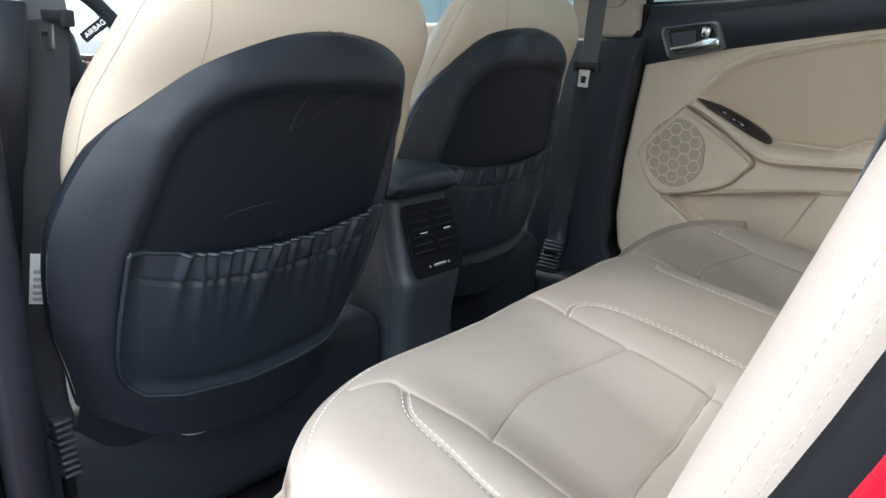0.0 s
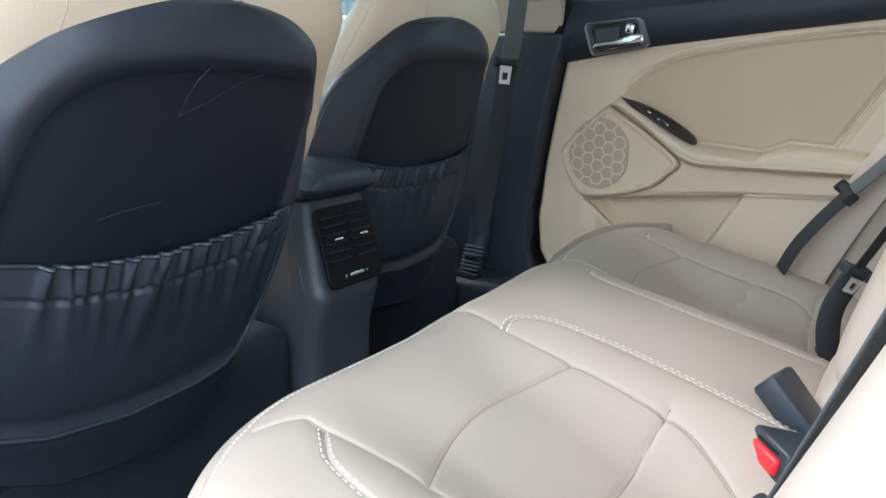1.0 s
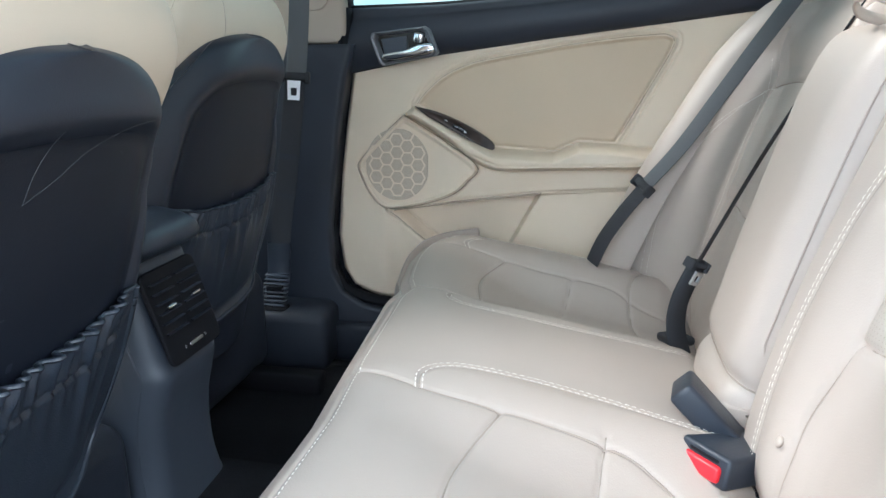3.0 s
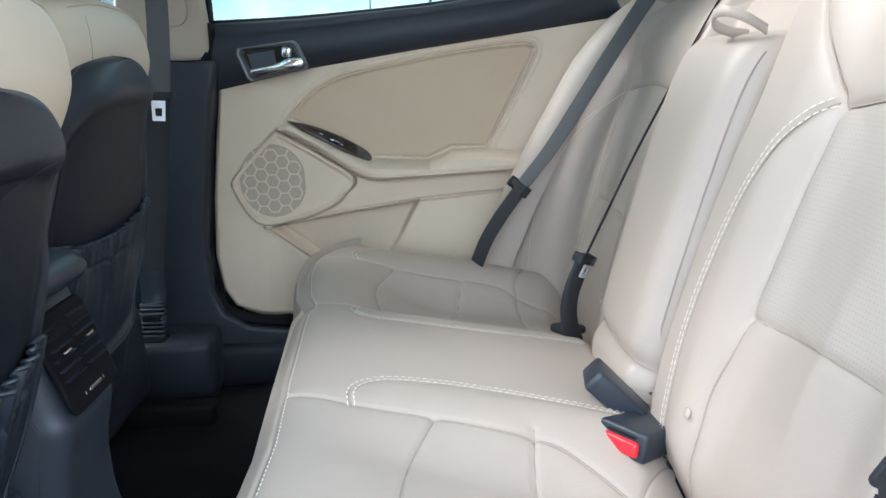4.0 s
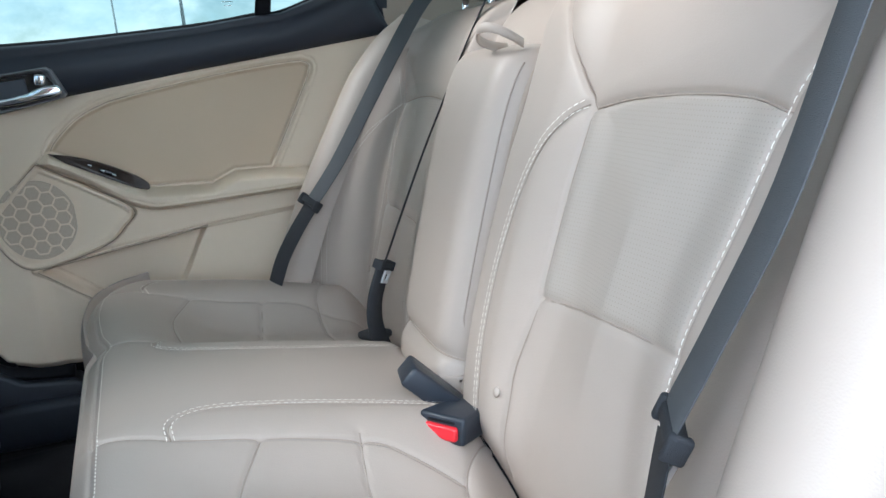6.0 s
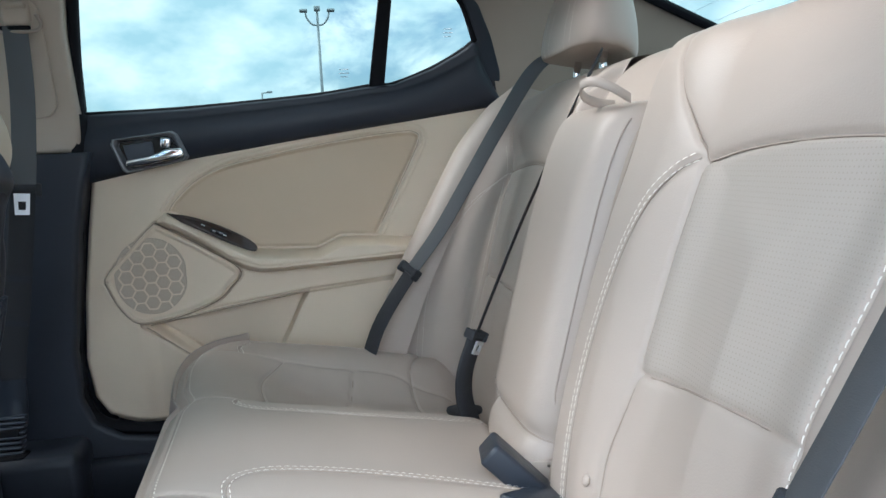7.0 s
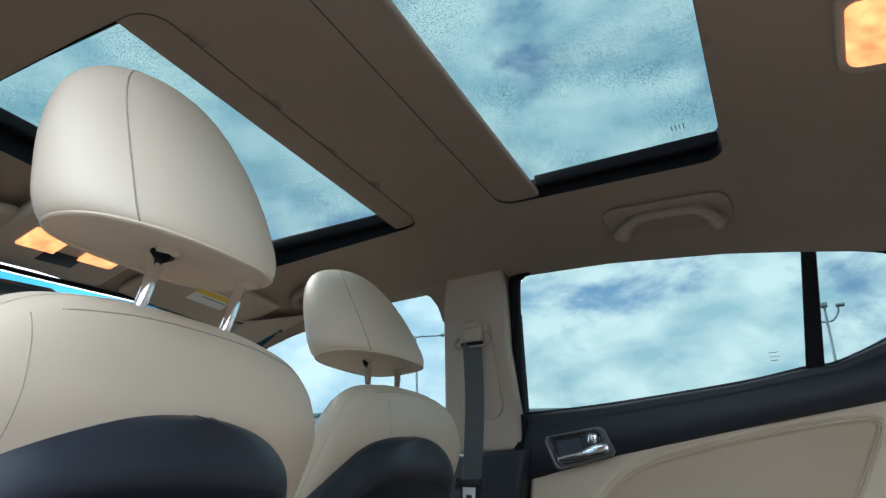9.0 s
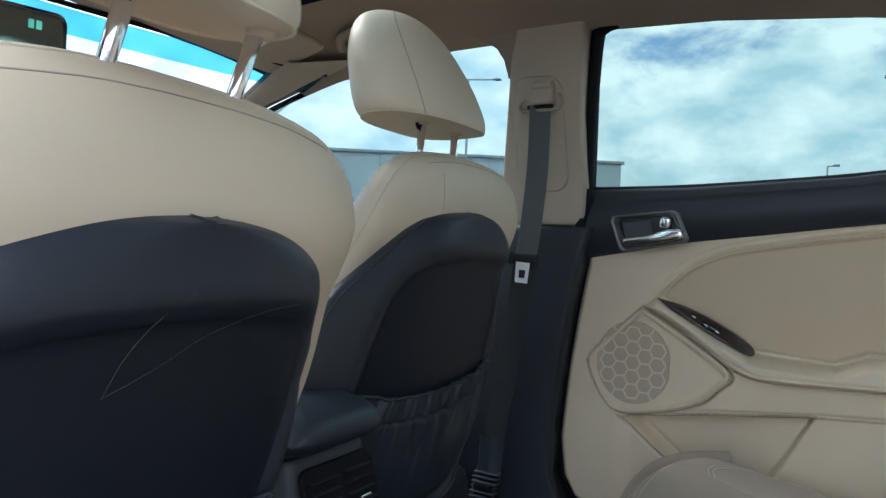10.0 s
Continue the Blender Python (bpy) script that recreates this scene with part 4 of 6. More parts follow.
def cushion_lift(x, y):
    """Height of the bench cushion's panels over its plain profile."""
    back = step(-y, 0.26, 0.46)
    left = step(-0.163 - x, -0.045, 0.085) * step(x + 0.447, -0.045, 0.085)
    right = step(x - 0.188, -0.050, 0.085) * step(0.487 - x, -0.050, 0.085)
    d = -(0.030 + 0.025 * step(-y, 0.42, 0.58)) * back * left - 0.066 * back * right
    d = d + 0.006 * np.exp(-(x / 0.12) ** 2) * step(-y, 0.27, 0.40) + bench_roll(x)
    d = d - 0.045 * step(np.abs(x), 0.54, 0.66) ** 2 * step(-y, 0.20, 0.40) - 0.060 * step(-y, 0.650, 0.740)
    for s in SEAMS:
        e = seg_dist(x, y, s)
        d = d - 0.0036 * np.exp(-(e / 0.0021) ** 2) - 0.0016 * np.exp(-(e / 0.011) ** 2)
    for s in (ARC_L, ARC_LO, ARC_R, ARC_RO):
        e = seg_dist(x, y, s)
        d = d - 0.0030 * np.exp(-(e / 0.0022) ** 2) - 0.0008 * np.exp(-(e / 0.009) ** 2)
    return d - 0.0030 * np.exp(-((y - front_shift(x) + 0.279) / 0.0028) ** 2)


C_TOP = smooth_line(C_PROF[5:], 150)


def front_shift(x):
    lobe = 0.012 * np.exp(-((x - 0.38) / 0.13) ** 2) - 0.010 * np.exp(-((x - 0.185) / 0.035) ** 2)
    near = np.clip(-x - 0.40, 0, 1) / 0.22
    far = np.clip(x - 0.47, 0, 1) / 0.18
    return 0.080 * np.clip(x + 0.142, -0.10, 1) + lobe - 0.11 * near ** 2.2 - 0.085 * far ** 2.2


def cushion_point(x, y):
    z = np.interp(-(y - front_shift(x) * step(-y, 0.72, 0.30)), -C_TOP[:, 0], C_TOP[:, 1])
    return np.stack([x, y, z + cushion_lift(x, y)], -1)


bench = thing("rear_bench", "beige leather rear bench seat with cream stitching", "bench seat")
prof = np.concatenate([smooth_line(C_PROF[:6], 26), smooth_line(C_PROF[5:], 250)[1:]])
xs = np.linspace(-0.615, 0.660, 540)
Xg = np.repeat(xs[:, None], len(prof), 1)
Yg = np.repeat(prof[None, :, 0], len(xs), 0)
Zg = np.repeat(prof[None, :, 1], len(xs), 0)
blend = step(-Yg, 0.72, 0.30)
Yg = Yg + front_shift(Xg) * blend
soft_ = np.array([[noise.noise(Vector((a * 7, b * 7, 3))) for b in prof[::6, 0] + prof[::6, 1]] for a in xs[::6]])
topness = step(np.repeat(np.arange(len(prof))[None], len(xs), 0), 22, 32)
lift = cushion_lift(Xg, Yg) * topness
wob = np.array([np.interp(np.arange(len(prof)), np.arange(0, len(prof), 6), r) for r in soft_])
wob = np.array([[np.interp(i, np.arange(0, len(xs), 6), wob[:, j]) for j in range(0, len(prof), 1)] for i in range(len(xs))])
P = np.stack([Xg, Yg, Zg + lift + 0.0022 * wob], -1)
ends = []
for k, sg in ((0, -1), (-1, 1)):
    e1, e2, e3 = P[k].copy(), P[k].copy(), P[k].copy()
    for e, dx, dz in ((e1, 0.011, 0.004), (e2, 0.021, 0.015), (e3, 0.027, 0.5)):
        e[:, 0] += sg * dx
        e[:, 2] = np.maximum(np.minimum(e[:, 2], 0.30 + 0 * e[:, 2] if dz > 0.4 else e[:, 2] - dz), 0.30)
    ends.append((e1, e2, e3))
P = np.concatenate([np.stack(ends[0][::-1]), P, np.stack(ends[1])], 0)
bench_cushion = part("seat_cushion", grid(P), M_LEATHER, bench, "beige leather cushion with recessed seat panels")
TH = []
for line in (ARC_L, ARC_LO, ARC_R, ARC_RO):
    t = np.gradient(line, axis=0)
    nrm = np.stack([-t[:, 1], t[:, 0]], 1)
    nrm /= np.linalg.norm(nrm, axis=1)[:, None]
    for off in (-0.0036, 0.0036):
        q = line + nrm * off
        TH.append(stitches(cushion_point(q[:, 0], q[:, 1]) + np.array([0, 0, 0.0012]), (0, 0, 1)))
q = np.stack([np.linspace(-0.58, 0.62, 240), np.full(240, -0.2845)], 1)
q[:, 1] += front_shift(q[:, 0])
TH.append(stitches(cushion_point(q[:, 0], q[:, 1]) + np.array([0, 0, 0.001]), (0, 0, 1), 0.004, 0.003, 0.0006))
part("stitching", join(*TH), M_THREAD, bench_cushion, "cream double stitching", smooth=False)["kind"] = "stuff"
# Dark tubes in the cushion's seam grooves paint the shade there
SE = []
for line in SEAMS:
    L_ = smooth_line(line, 60)
    SE.append(tube(cushion_point(L_[:, 0], L_[:, 1]) + np.array([0, 0, 0.0006]), 0.0012, 5))
for line in (ARC_L, ARC_LO, ARC_R, ARC_RO):
    SE.append(tube(cushion_point(line[:, 0], line[:, 1]) + np.array([0, 0, 0.0002]), 0.0008, 5))
part("seam", join(*SE), M_SEAM, bench_cushion, "dark tubes painting the shaded seams between the panels")["kind"] = "stuff"
part("pan", box(0, -0.50, 0.385, 1.26, 0.40, 0.17, 0.02), M_CARPET, bench, "dark carpeted seat base")

# backrests
B_PROF = np.array([(-0.722, 0.47), (-0.708, 0.52), (-0.703, 0.57), (-0.713, 0.640), (-0.738, 0.740), (-0.773, 0.850), (-0.803, 0.930), (-0.826, 0.995), (-0.842, 1.030), (-0.868, 1.058), (-0.905, 1.070), (-0.96, 1.066), (-1.0, 1.03)])
IN_SEAM = smooth_line([(0.118, 1.075), (0.150, 1.02), (0.205, 0.955), (0.222, 0.930), (0.224, 0.850), (0.222, 0.739), (0.206, 0.660), (0.204, 0.610), (0.195, 0.52)], 48)
IN_STITCH = smooth_line([(0.216, 0.934), (0.196, 0.918), (0.172, 0.885), (0.152, 0.83), (0.142, 0.753), (0.140, 0.675), (0.146, 0.600), (0.150, 0.53)], 48)
UP_SEAM = smooth_line([(0.222, 0.930), (0.283, 0.942), (0.365, 0.949), (0.433, 0.948), (0.481, 0.938)], 30)
LOW_SEAM = smooth_line([(0.222, 0.739), (0.33, 0.750), (0.447, 0.755)], 12)
OUT_SEAM = smooth_line([(0.530, 1.03), (0.504, 0.982), (0.482, 0.938), (0.469, 0.862), (0.447, 0.755), (0.452, 0.649), (0.455, 0.53)], 48)
PANEL = [tuple(p) for p in IN_SEAM[14:]] + [(0.46, 0.52)] + [tuple(p) for p in OUT_SEAM[::-1][8:]]


def back_lift(x, z, edge_in, edge_out, wing=0.0):
    """Forward swell of a backrest's bolsters and panels; x measured outwards from the car's middle."""
    d = 0.017 * step(0.222 - x, -0.012, 0.055) * step(z, 0.50, 0.58)
    d = d + 0.026 * step(x, 0.47, 0.60) + wing * step(x, 0.485, 0.60) * np.interp(z, [0.50, 0.62, 0.80, 0.95, 1.04], [1.2, 1.0, 0.8, 0.55, 0.15])
    a = inside(x, z, PANEL)
    d = d - 0.008 * step(a, 0, 0.05) + 0.006 * step(a, 0.05, 0.13) * step(z, 0.60, 0.72)
    for s, w in ((IN_SEAM, 1.0), (UP_SEAM, 0.8), (LOW_SEAM, 0.9), (OUT_SEAM, 0.8)):
        e = seg_dist(x, z, s)
        d = d - w * (0.0052 * np.exp(-(e / 0.0026) ** 2) + 0.0022 * np.exp(-(e / 0.010) ** 2))
    e = seg_dist(x, z, IN_STITCH)
    d = d - 0.0032 * np.exp(-(e / 0.0024) ** 2) - 0.0012 * np.exp(-(e / 0.008) ** 2)
    d = d - 0.030 * (1 - step(x - edge_in, 0.0, 0.022)) ** 2 - 0.03 * (1 - step(edge_out - x, 0.0, 0.03)) ** 2
    return d


B_N = np.array([0.0, 0.95, 0.30])
B_FINE = smooth_line(B_PROF, 190)[:140]


def back_point(x, z, sg, edge_in, edge_out, up=0.0):
    y = np.interp(z, B_FINE[:, 1], B_FINE[:, 0])
    d = back_lift(x, z, edge_in, edge_out, 0.085 if sg > 0 else 0.0) + up
    return np.stack([sg * x, y + d * B_N[1], z + d * B_N[2] + bench_roll(sg * x)], -1)


def rear_back(sg, label):
    ein, eout = (0.086 if sg < 0 else 0.124), 0.655
    pr = smooth_line(B_PROF, 330)
    x = np.linspace(ein, eout, 300)
    X_, Z_ = np.repeat(x[:, None], len(pr), 1), np.repeat(pr[None, :, 1], len(x), 0)
    Y_ = np.repeat(pr[None, :, 0], len(x), 0)
    fade = 1 - step(np.repeat(np.arange(len(pr))[None], len(x), 0), len(pr) * 0.70, len(pr) * 0.82)
    d = back_lift(X_, Z_, ein, eout, 0.085 if sg > 0 else 0.0) * fade
    tap = 1 - 0.10 * step(Z_, 0.98, 1.07) * step(X_, 0.3, 0.66)
    w = 0.0012 * np.array([[noise.noise(Vector((a * 8, b * 8, sg))) for b in pr[:, 1]] for a in x])
    P_ = np.stack([sg * X_ * tap, Y_ + (d + w) * B_N[1], Z_ + (d + w) * B_N[2] - 0.02 * step(X_, 0.50, 0.66) * (1 - fade) + bench_roll(sg * X_) * fade], -1)
    v_, f_ = grid(P_)
    A_ = np.array(v_)[np.array(f_)].mean(1)
    ins_ = inside(np.abs(A_[:, 0]), A_[:, 2], PANEL)
    zone = ((ins_ > 0.004) & (A_[:, 2] > np.interp(np.abs(A_[:, 0]), [0.222, 0.447], [0.741, 0.757])) & (A_[:, 2] < np.interp(np.abs(A_[:, 0]), [0.222, 0.283, 0.365, 0.433, 0.481], [0.930, 0.942, 0.949, 0.948, 0.938]))).astype(int)
    if sg < 0:
        f_ = [q[::-1] for q in f_]
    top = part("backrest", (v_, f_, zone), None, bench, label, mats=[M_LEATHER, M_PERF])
    T_ = []
    t_ = np.gradient(IN_STITCH, axis=0)
    n_ = np.stack([-t_[:, 1], t_[:, 0]], 1) / np.linalg.norm(t_, axis=1)[:, None]
    for off in (-0.0036, 0.0036):
        q_ = IN_STITCH + n_ * off
        T_.append(stitches(back_point(q_[:, 0], q_[:, 1], sg, ein, eout, 0.0030), B_N, 0.0056, 0.0026, 0.0007))
    OUT_ST = np.stack([0.70 - IN_STITCH[:, 0], IN_STITCH[:, 1]], 1)
    for off in (-0.0036, 0.0036) if sg > 0 else ():
        q_ = OUT_ST - n_ * off
        T_.append(stitches(back_point(q_[:, 0], q_[:, 1], sg, ein, eout, 0.0034), B_N, 0.0056, 0.0026, 0.0007))
    q_ = OUT_SEAM[8:] + np.array([0.0065, 0])
    T_.append(stitches(back_point(q_[:, 0], q_[:, 1], sg, ein, eout, 0.0042), B_N, 0.0056, 0.0026, 0.0007))
    part("stitching", join(*T_), M_THREAD, top, "cream stitching", smooth=False)["kind"] = "stuff"
    # Grooves of the backrest get their shade from dark tubes
    S_ = []
    for line in (IN_SEAM, UP_SEAM, LOW_SEAM, IN_STITCH):
        q_ = line[line[:, 1] < 1.02]
        up_ = 0.0013
        S_.append(tube(back_point(q_[:, 0], q_[:, 1], sg, ein, eout, up_), 0.0008 if line is IN_STITCH else 0.0010, 5))
    part("seam", join(*S_), M_SEAM, top, smooth=True)["kind"] = "stuff"
    for bx_, bz_ in ((0.190, 0.622), (0.482, 0.622)):
        bt = back_point(np.array([bx_]), np.array([bz_]), sg, ein, eout)[0]
        bm_ = bmesh.new()
        bmesh.ops.create_uvsphere(bm_, u_segments=14, v_segments=8, radius=0.0065, matrix=Matrix.Translation(tuple(bt.tolist())) @ pose(0, 0, 0, -70, 0, 0) @ Matrix.Diagonal((1, 1, 0.5, 1)))
        part("button", bm_, M_LEATHER, top, "small beige trim button")
    part("frame", box(sg * 0.37, -0.93, 0.80, 0.50, 0.10, 0.50, 0.02, pose(0, 0, 0, 18, 0, 0)), M_CARPET, top, "dark backing")
    return top


rear_back(-1, "beige leather backrest with perforated centre panel")
rear_back(1, "beige leather backrest with perforated centre panel")

# fold-down armrest with pull strap
pr = smooth_line([(-0.680, 0.530), (-0.666, 0.548), (-0.662, 0.575), (-0.670, 0.620), (-0.699, 0.740), (-0.729, 0.850), (-0.750, 0.920), (-0.768, 0.965), (-0.785, 0.988), (-0.808, 0.996), (-0.840, 0.998)], 130)
us = np.linspace(-1, 1, 70)
rows = []
for u in us:
    hw = 0.093 - 0.006 * step(pr[:, 1], 0.60, 0.53) * 0 - 0.012 * step(-pr[:, 1], -0.60, -0.53)
    dep = 0.050 * (1 - np.abs(u) ** 9) - 0.050
    x_ = 0.020 + u * (hw + 0.010)
    s_ = seg_dist(np.full(len(pr), u * 0.093), pr[:, 1], [(-0.093, 0.628), (-0.05, 0.624), (0.05, 0.624), (0.093, 0.628)])
    g_ = -0.005 * np.exp(-(s_ / 0.0035) ** 2) - 0.008 * np.exp(-(s_ / 0.014) ** 2)
    e_ = np.minimum(np.abs(np.abs(u) - 0.90) * 0.093, 9)
    g_ = g_ - 0.0022 * np.exp(-(e_ / 0.0025) ** 2)
    d_ = dep + g_ + 0.004 * (1 - u * u)
    rows.append(np.stack([x_, pr[:, 0] + d_ * B_N[1], pr[:, 1] + d_ * B_N[2] * np.where(pr[:, 1] > 0.6, 1, -0.4)], -1))
arm_rows = np.array(rows)
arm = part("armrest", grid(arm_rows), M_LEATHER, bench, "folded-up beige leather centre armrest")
low_, top_ = [int(np.argmin(np.abs(pr[:, 1] - q))) for q in (0.626, 0.985)]
i0_, i1_ = [int(round((q + 1) / 2 * 69)) for q in (-0.90, 0.90)]
panel_ = np.concatenate([arm_rows[i0_, low_ + 6:top_][::-1], arm_rows[i0_:i1_ + 1, low_], arm_rows[i1_, low_ + 6:top_]])
# Panel groove darkened by a tube in the seam colour
part("seam", tube(panel_ + np.array([0, 0.0008, 0.0]), 0.0011, 5), M_SEAM, arm, "dark tube painting the shaded seam round the armrest panel")
# Dark tubes paint the shade of the gaps at both sides
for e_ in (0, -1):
    part("gap", tube(arm_rows[e_, 16:top_:4] + np.array([-0.003 if e_ == 0 else 0.003, 0.012, 0.004]), 0.0045, 6), M_SEAM, arm, "dark tube painting the shade of the gap beside the armrest")
cap = smooth_line([(-0.838, 0.994), (-0.846, 1.015), (-0.870, 1.052), (-0.905, 1.066), (-0.96, 1.062)], 24)
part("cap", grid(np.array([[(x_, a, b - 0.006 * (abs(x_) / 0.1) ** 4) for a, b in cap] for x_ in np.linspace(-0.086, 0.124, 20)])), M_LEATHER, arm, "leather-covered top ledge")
strap = smooth_line([(-0.103, -0.808, 1.006), (-0.106, -0.786, 1.018), (-0.098, -0.768, 1.026), (-0.080, -0.760, 1.024), (-0.064, -0.768, 1.013), (-0.056, -0.786, 1.006), (-0.058, -0.808, 1.002)], 50)
part("pull_strap", ribbon(strap + np.array([0.040, 0.002, -0.006]), (0.10, -0.10, 1.0), 0.011, 0.003), M_LEATHER, arm, "beige leather pull loop")
# Solid black box stands in for the shade of the hollow
part("hollow", box(0.020, -0.875, 0.78, 0.20, 0.05, 0.50, 0.01, pose(0, 0, 0, 18, 0, 0)), M_BLACK, arm, "black box standing for the shaded recess behind the armrest")

# black tube paints the shade where the cushion meets the backrests
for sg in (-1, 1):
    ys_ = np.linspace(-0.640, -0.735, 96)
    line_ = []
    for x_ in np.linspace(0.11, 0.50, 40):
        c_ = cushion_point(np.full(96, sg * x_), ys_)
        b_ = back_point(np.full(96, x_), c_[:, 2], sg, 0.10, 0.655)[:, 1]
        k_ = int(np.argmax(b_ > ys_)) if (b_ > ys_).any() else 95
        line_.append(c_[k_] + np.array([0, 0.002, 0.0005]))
    part("crease", tube(np.array(line_), 0.0030, 6), M_BLACK, bench, "black tube painting the shade between cushion and backrest")

# fixed side bolsters next to the doors
for sg in (-1, 1):
    path = smooth_line([(-0.630, 0.50), (-0.650, 0.60), (-0.678, 0.70), (-0.722, 0.82), (-0.768, 0.94), (-0.812, 1.02), (-0.86, 1.06)], 60)
    path = path + np.stack([np.interp(path[:, 1], [0.5, 0.62, 0.8, 0.95, 1.04], [0.112, 0.090, 0.062, 0.034, 0.004] if sg > 0 else [0.0, 0.0, 0.0, 0.0, 0.0]), 0 * path[:, 1]], 1)
    rows = []
    for a in np.linspace(0, 1, 26):
        ang = math.pi * a
        x_ = 0.604 - 0.056 * math.cos(ang)
        y_ = -0.060 + 0.066 * math.sin(ang) ** 0.75
        k = np.linspace(1, 0.75, len(path))
        rows.append(np.stack([np.full(len(path), sg * x_), path[:, 0] + y_ * k, path[:, 1] + 0.02 * math.sin(ang)], -1))
    v_, f_ = grid(np.array(rows))
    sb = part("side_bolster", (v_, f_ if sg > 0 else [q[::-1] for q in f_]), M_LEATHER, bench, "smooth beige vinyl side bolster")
    ln = np.array([(sg * 0.668, y - 0.020, z + 0.008) for y, z in path])
    part("stitching", join(stitches(ln + np.array([sg * 0.002, 0.004, 0]), (sg * 0.9, 0.4, 0), 0.004, 0.002, 0.0005), stitches(ln + np.array([sg * 0.004, -0.006, 0]), (sg * 0.9, 0.4, 0), 0.004, 0.002, 0.0005)), M_LEATHER, sb, smooth=False)["kind"] = "stuff"


def headrest_mesh(hw, h, depth, lean, flat=0.25, seam=0.0):
    """A padded head restraint: base at z = 0, front towards +y."""
    nu, nv = 60, 44
    rows = []
    for i in range(nu):
        a = 2 * math.pi * i / nu
        col = []
        for j in range(nv):
            s = j / (nv - 1)
            ca, sa = math.cos(a), math.sin(a)
            if s < 0.12:
                k, zz = 0.90 * (s / 0.12) ** 0.8, 0.0
            elif s < 0.30:
                q = (s - 0.12) / 0.18
                k, zz = 0.90 + 0.10 * math.sin(q * math.pi / 2), 0.16 * (1 - math.cos(q * math.pi / 2))
            else:
                q = (s - 0.30) / 0.70
                zz = 0.16 + 0.84 * math.sin(q * math.pi / 2)
                k = max(0.0, math.cos(q * math.pi / 2)) ** 0.62
            ex = math.copysign(abs(ca) ** 0.78, ca)
            ey = math.copysign(abs(sa) ** 0.90, sa)
            x_ = ex * hw * k
            y_ = ey * depth / 2 * k * (1.0 - 0.25 * zz) + lean * zz ** 1.2 + 0.018 * ex * ex * k
            z_ = zz * h - 0.010 * (1 - ex * ex) * (1 if s >= 0.12 else s / 0.12) * (1 - zz) * (1 if sa < 0 else 0.3)
            col.append((x_, y_, z_))
        rows.append(col)
    return np.array(rows)


def headrest(parent, hw, h, depth, lean, posts, post_len, m, seams=True, foot=None):
    """Head restraint with two steel posts, as a part of its seat."""
    P_ = headrest_mesh(hw, h, depth, lean)
    pts_ = np.array([m @ Vector(p) for p in P_.reshape(-1, 3)]).reshape(P_.shape)
    hr = part("headrest", grid(pts_, close_u=True), M_FRONT, parent, "padded beige leather headrest")
    if seams:
        for sx in (-1, 1):
            ang = math.pi / 2 + sx * 0.72
            i_ = [int(round((2 * math.pi - ang) % (2 * math.pi) / (2 * math.pi) * 60)) % 60, int(round(ang / (2 * math.pi) * 60)) % 60]
            for i in i_[:1]:
                ln = pts_[i, 6:]
                part("piping", tube(ln, 0.0008, 6), M_SEAM, hr)
        ln = pts_[:, 6]
        part("piping", tube(ln * 1.0, 0.0020, 6, closed=True), M_FRONT, hr)
    po_first = posts[0] + 0.01
    for px_ in posts:
        a, b = m @ Vector((px_, 0.0, 0.015)), (m @ Vector((px_, 0.0, -post_len)) if foot is None else Vector((m.translation.x + px_, *foot)))
        part("post", tube([tuple(a), tuple(a.lerp(b, 0.5)), tuple(b)], 0.0056, 14), M_STEEL, hr, "polished steel post")
        c = m @ Vector((px_, 0, -0.001))
        part("post_slot", tube([tuple(m @ Vector((px_ - 0.012, 0.004, -0.0035))), tuple(m @ Vector((px_, 0.004, -0.0045))), tuple(m @ Vector((px_ + 0.012, 0.004, -0.0035)))], [0.002, 0.0075, 0.002], 8), M_BLACK, hr, "dark slot round the post") if px_ < po_first else None
        part("post_collar", tube([tuple(m @ Vector((px_, 0, 0.004))), tuple(m @ Vector((px_, 0, -0.004)))], [0.012, 0.010], 14), M_FRONT, hr)
    return hr


for sg in (-1, 1):
    P_ = headrest_mesh(0.132, 0.135, 0.125, 0.015)
    mm = Matrix.Translation((sg * 0.315, -0.905, 1.094)) @ pose(0, 0, 0, 10, 0, 0)
    pts_ = np.array([mm @ Vector(p) for p in P_.reshape(-1, 3)]).reshape(P_.shape)
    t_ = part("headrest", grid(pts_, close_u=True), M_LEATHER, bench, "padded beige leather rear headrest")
    st_ = []
    for i in (11, 13, 17, 19):
        st_.append(stitches(pts_[i, 7:40], (0, 0.8, 0.5)))
    part("stitching", join(*st_), M_THREAD, t_, smooth=False)["kind"] = "stuff"
    for px_ in (-0.06, 0.06):
        part("post", tube([tuple(mm @ Vector((px_, 0, 0.01))), tuple(mm @ Vector((px_, 0, -0.05)))], 0.006, 12), M_STEEL, t_, "steel post")


# ---- front seats ----
def outline(*pts):
    """Half widths over height, as (height, half width) rows of a smooth curve."""
    return smooth_line(pts, 220)[:, ::-1]


SHELL = outline((0.196, -0.02), (0.207, 0.06), (0.227, 0.14), (0.252, 0.22), (0.268, 0.30), (0.267, 0.34), (0.254, 0.385), (0.233, 0.424), (0.212, 0.446), (0.191, 0.467), (0.170, 0.489), (0.148, 0.507), (0.122, 0.522), (0.092, 0.532), (0.055, 0.538), (0.018, 0.5408), (0.002, 0.541))
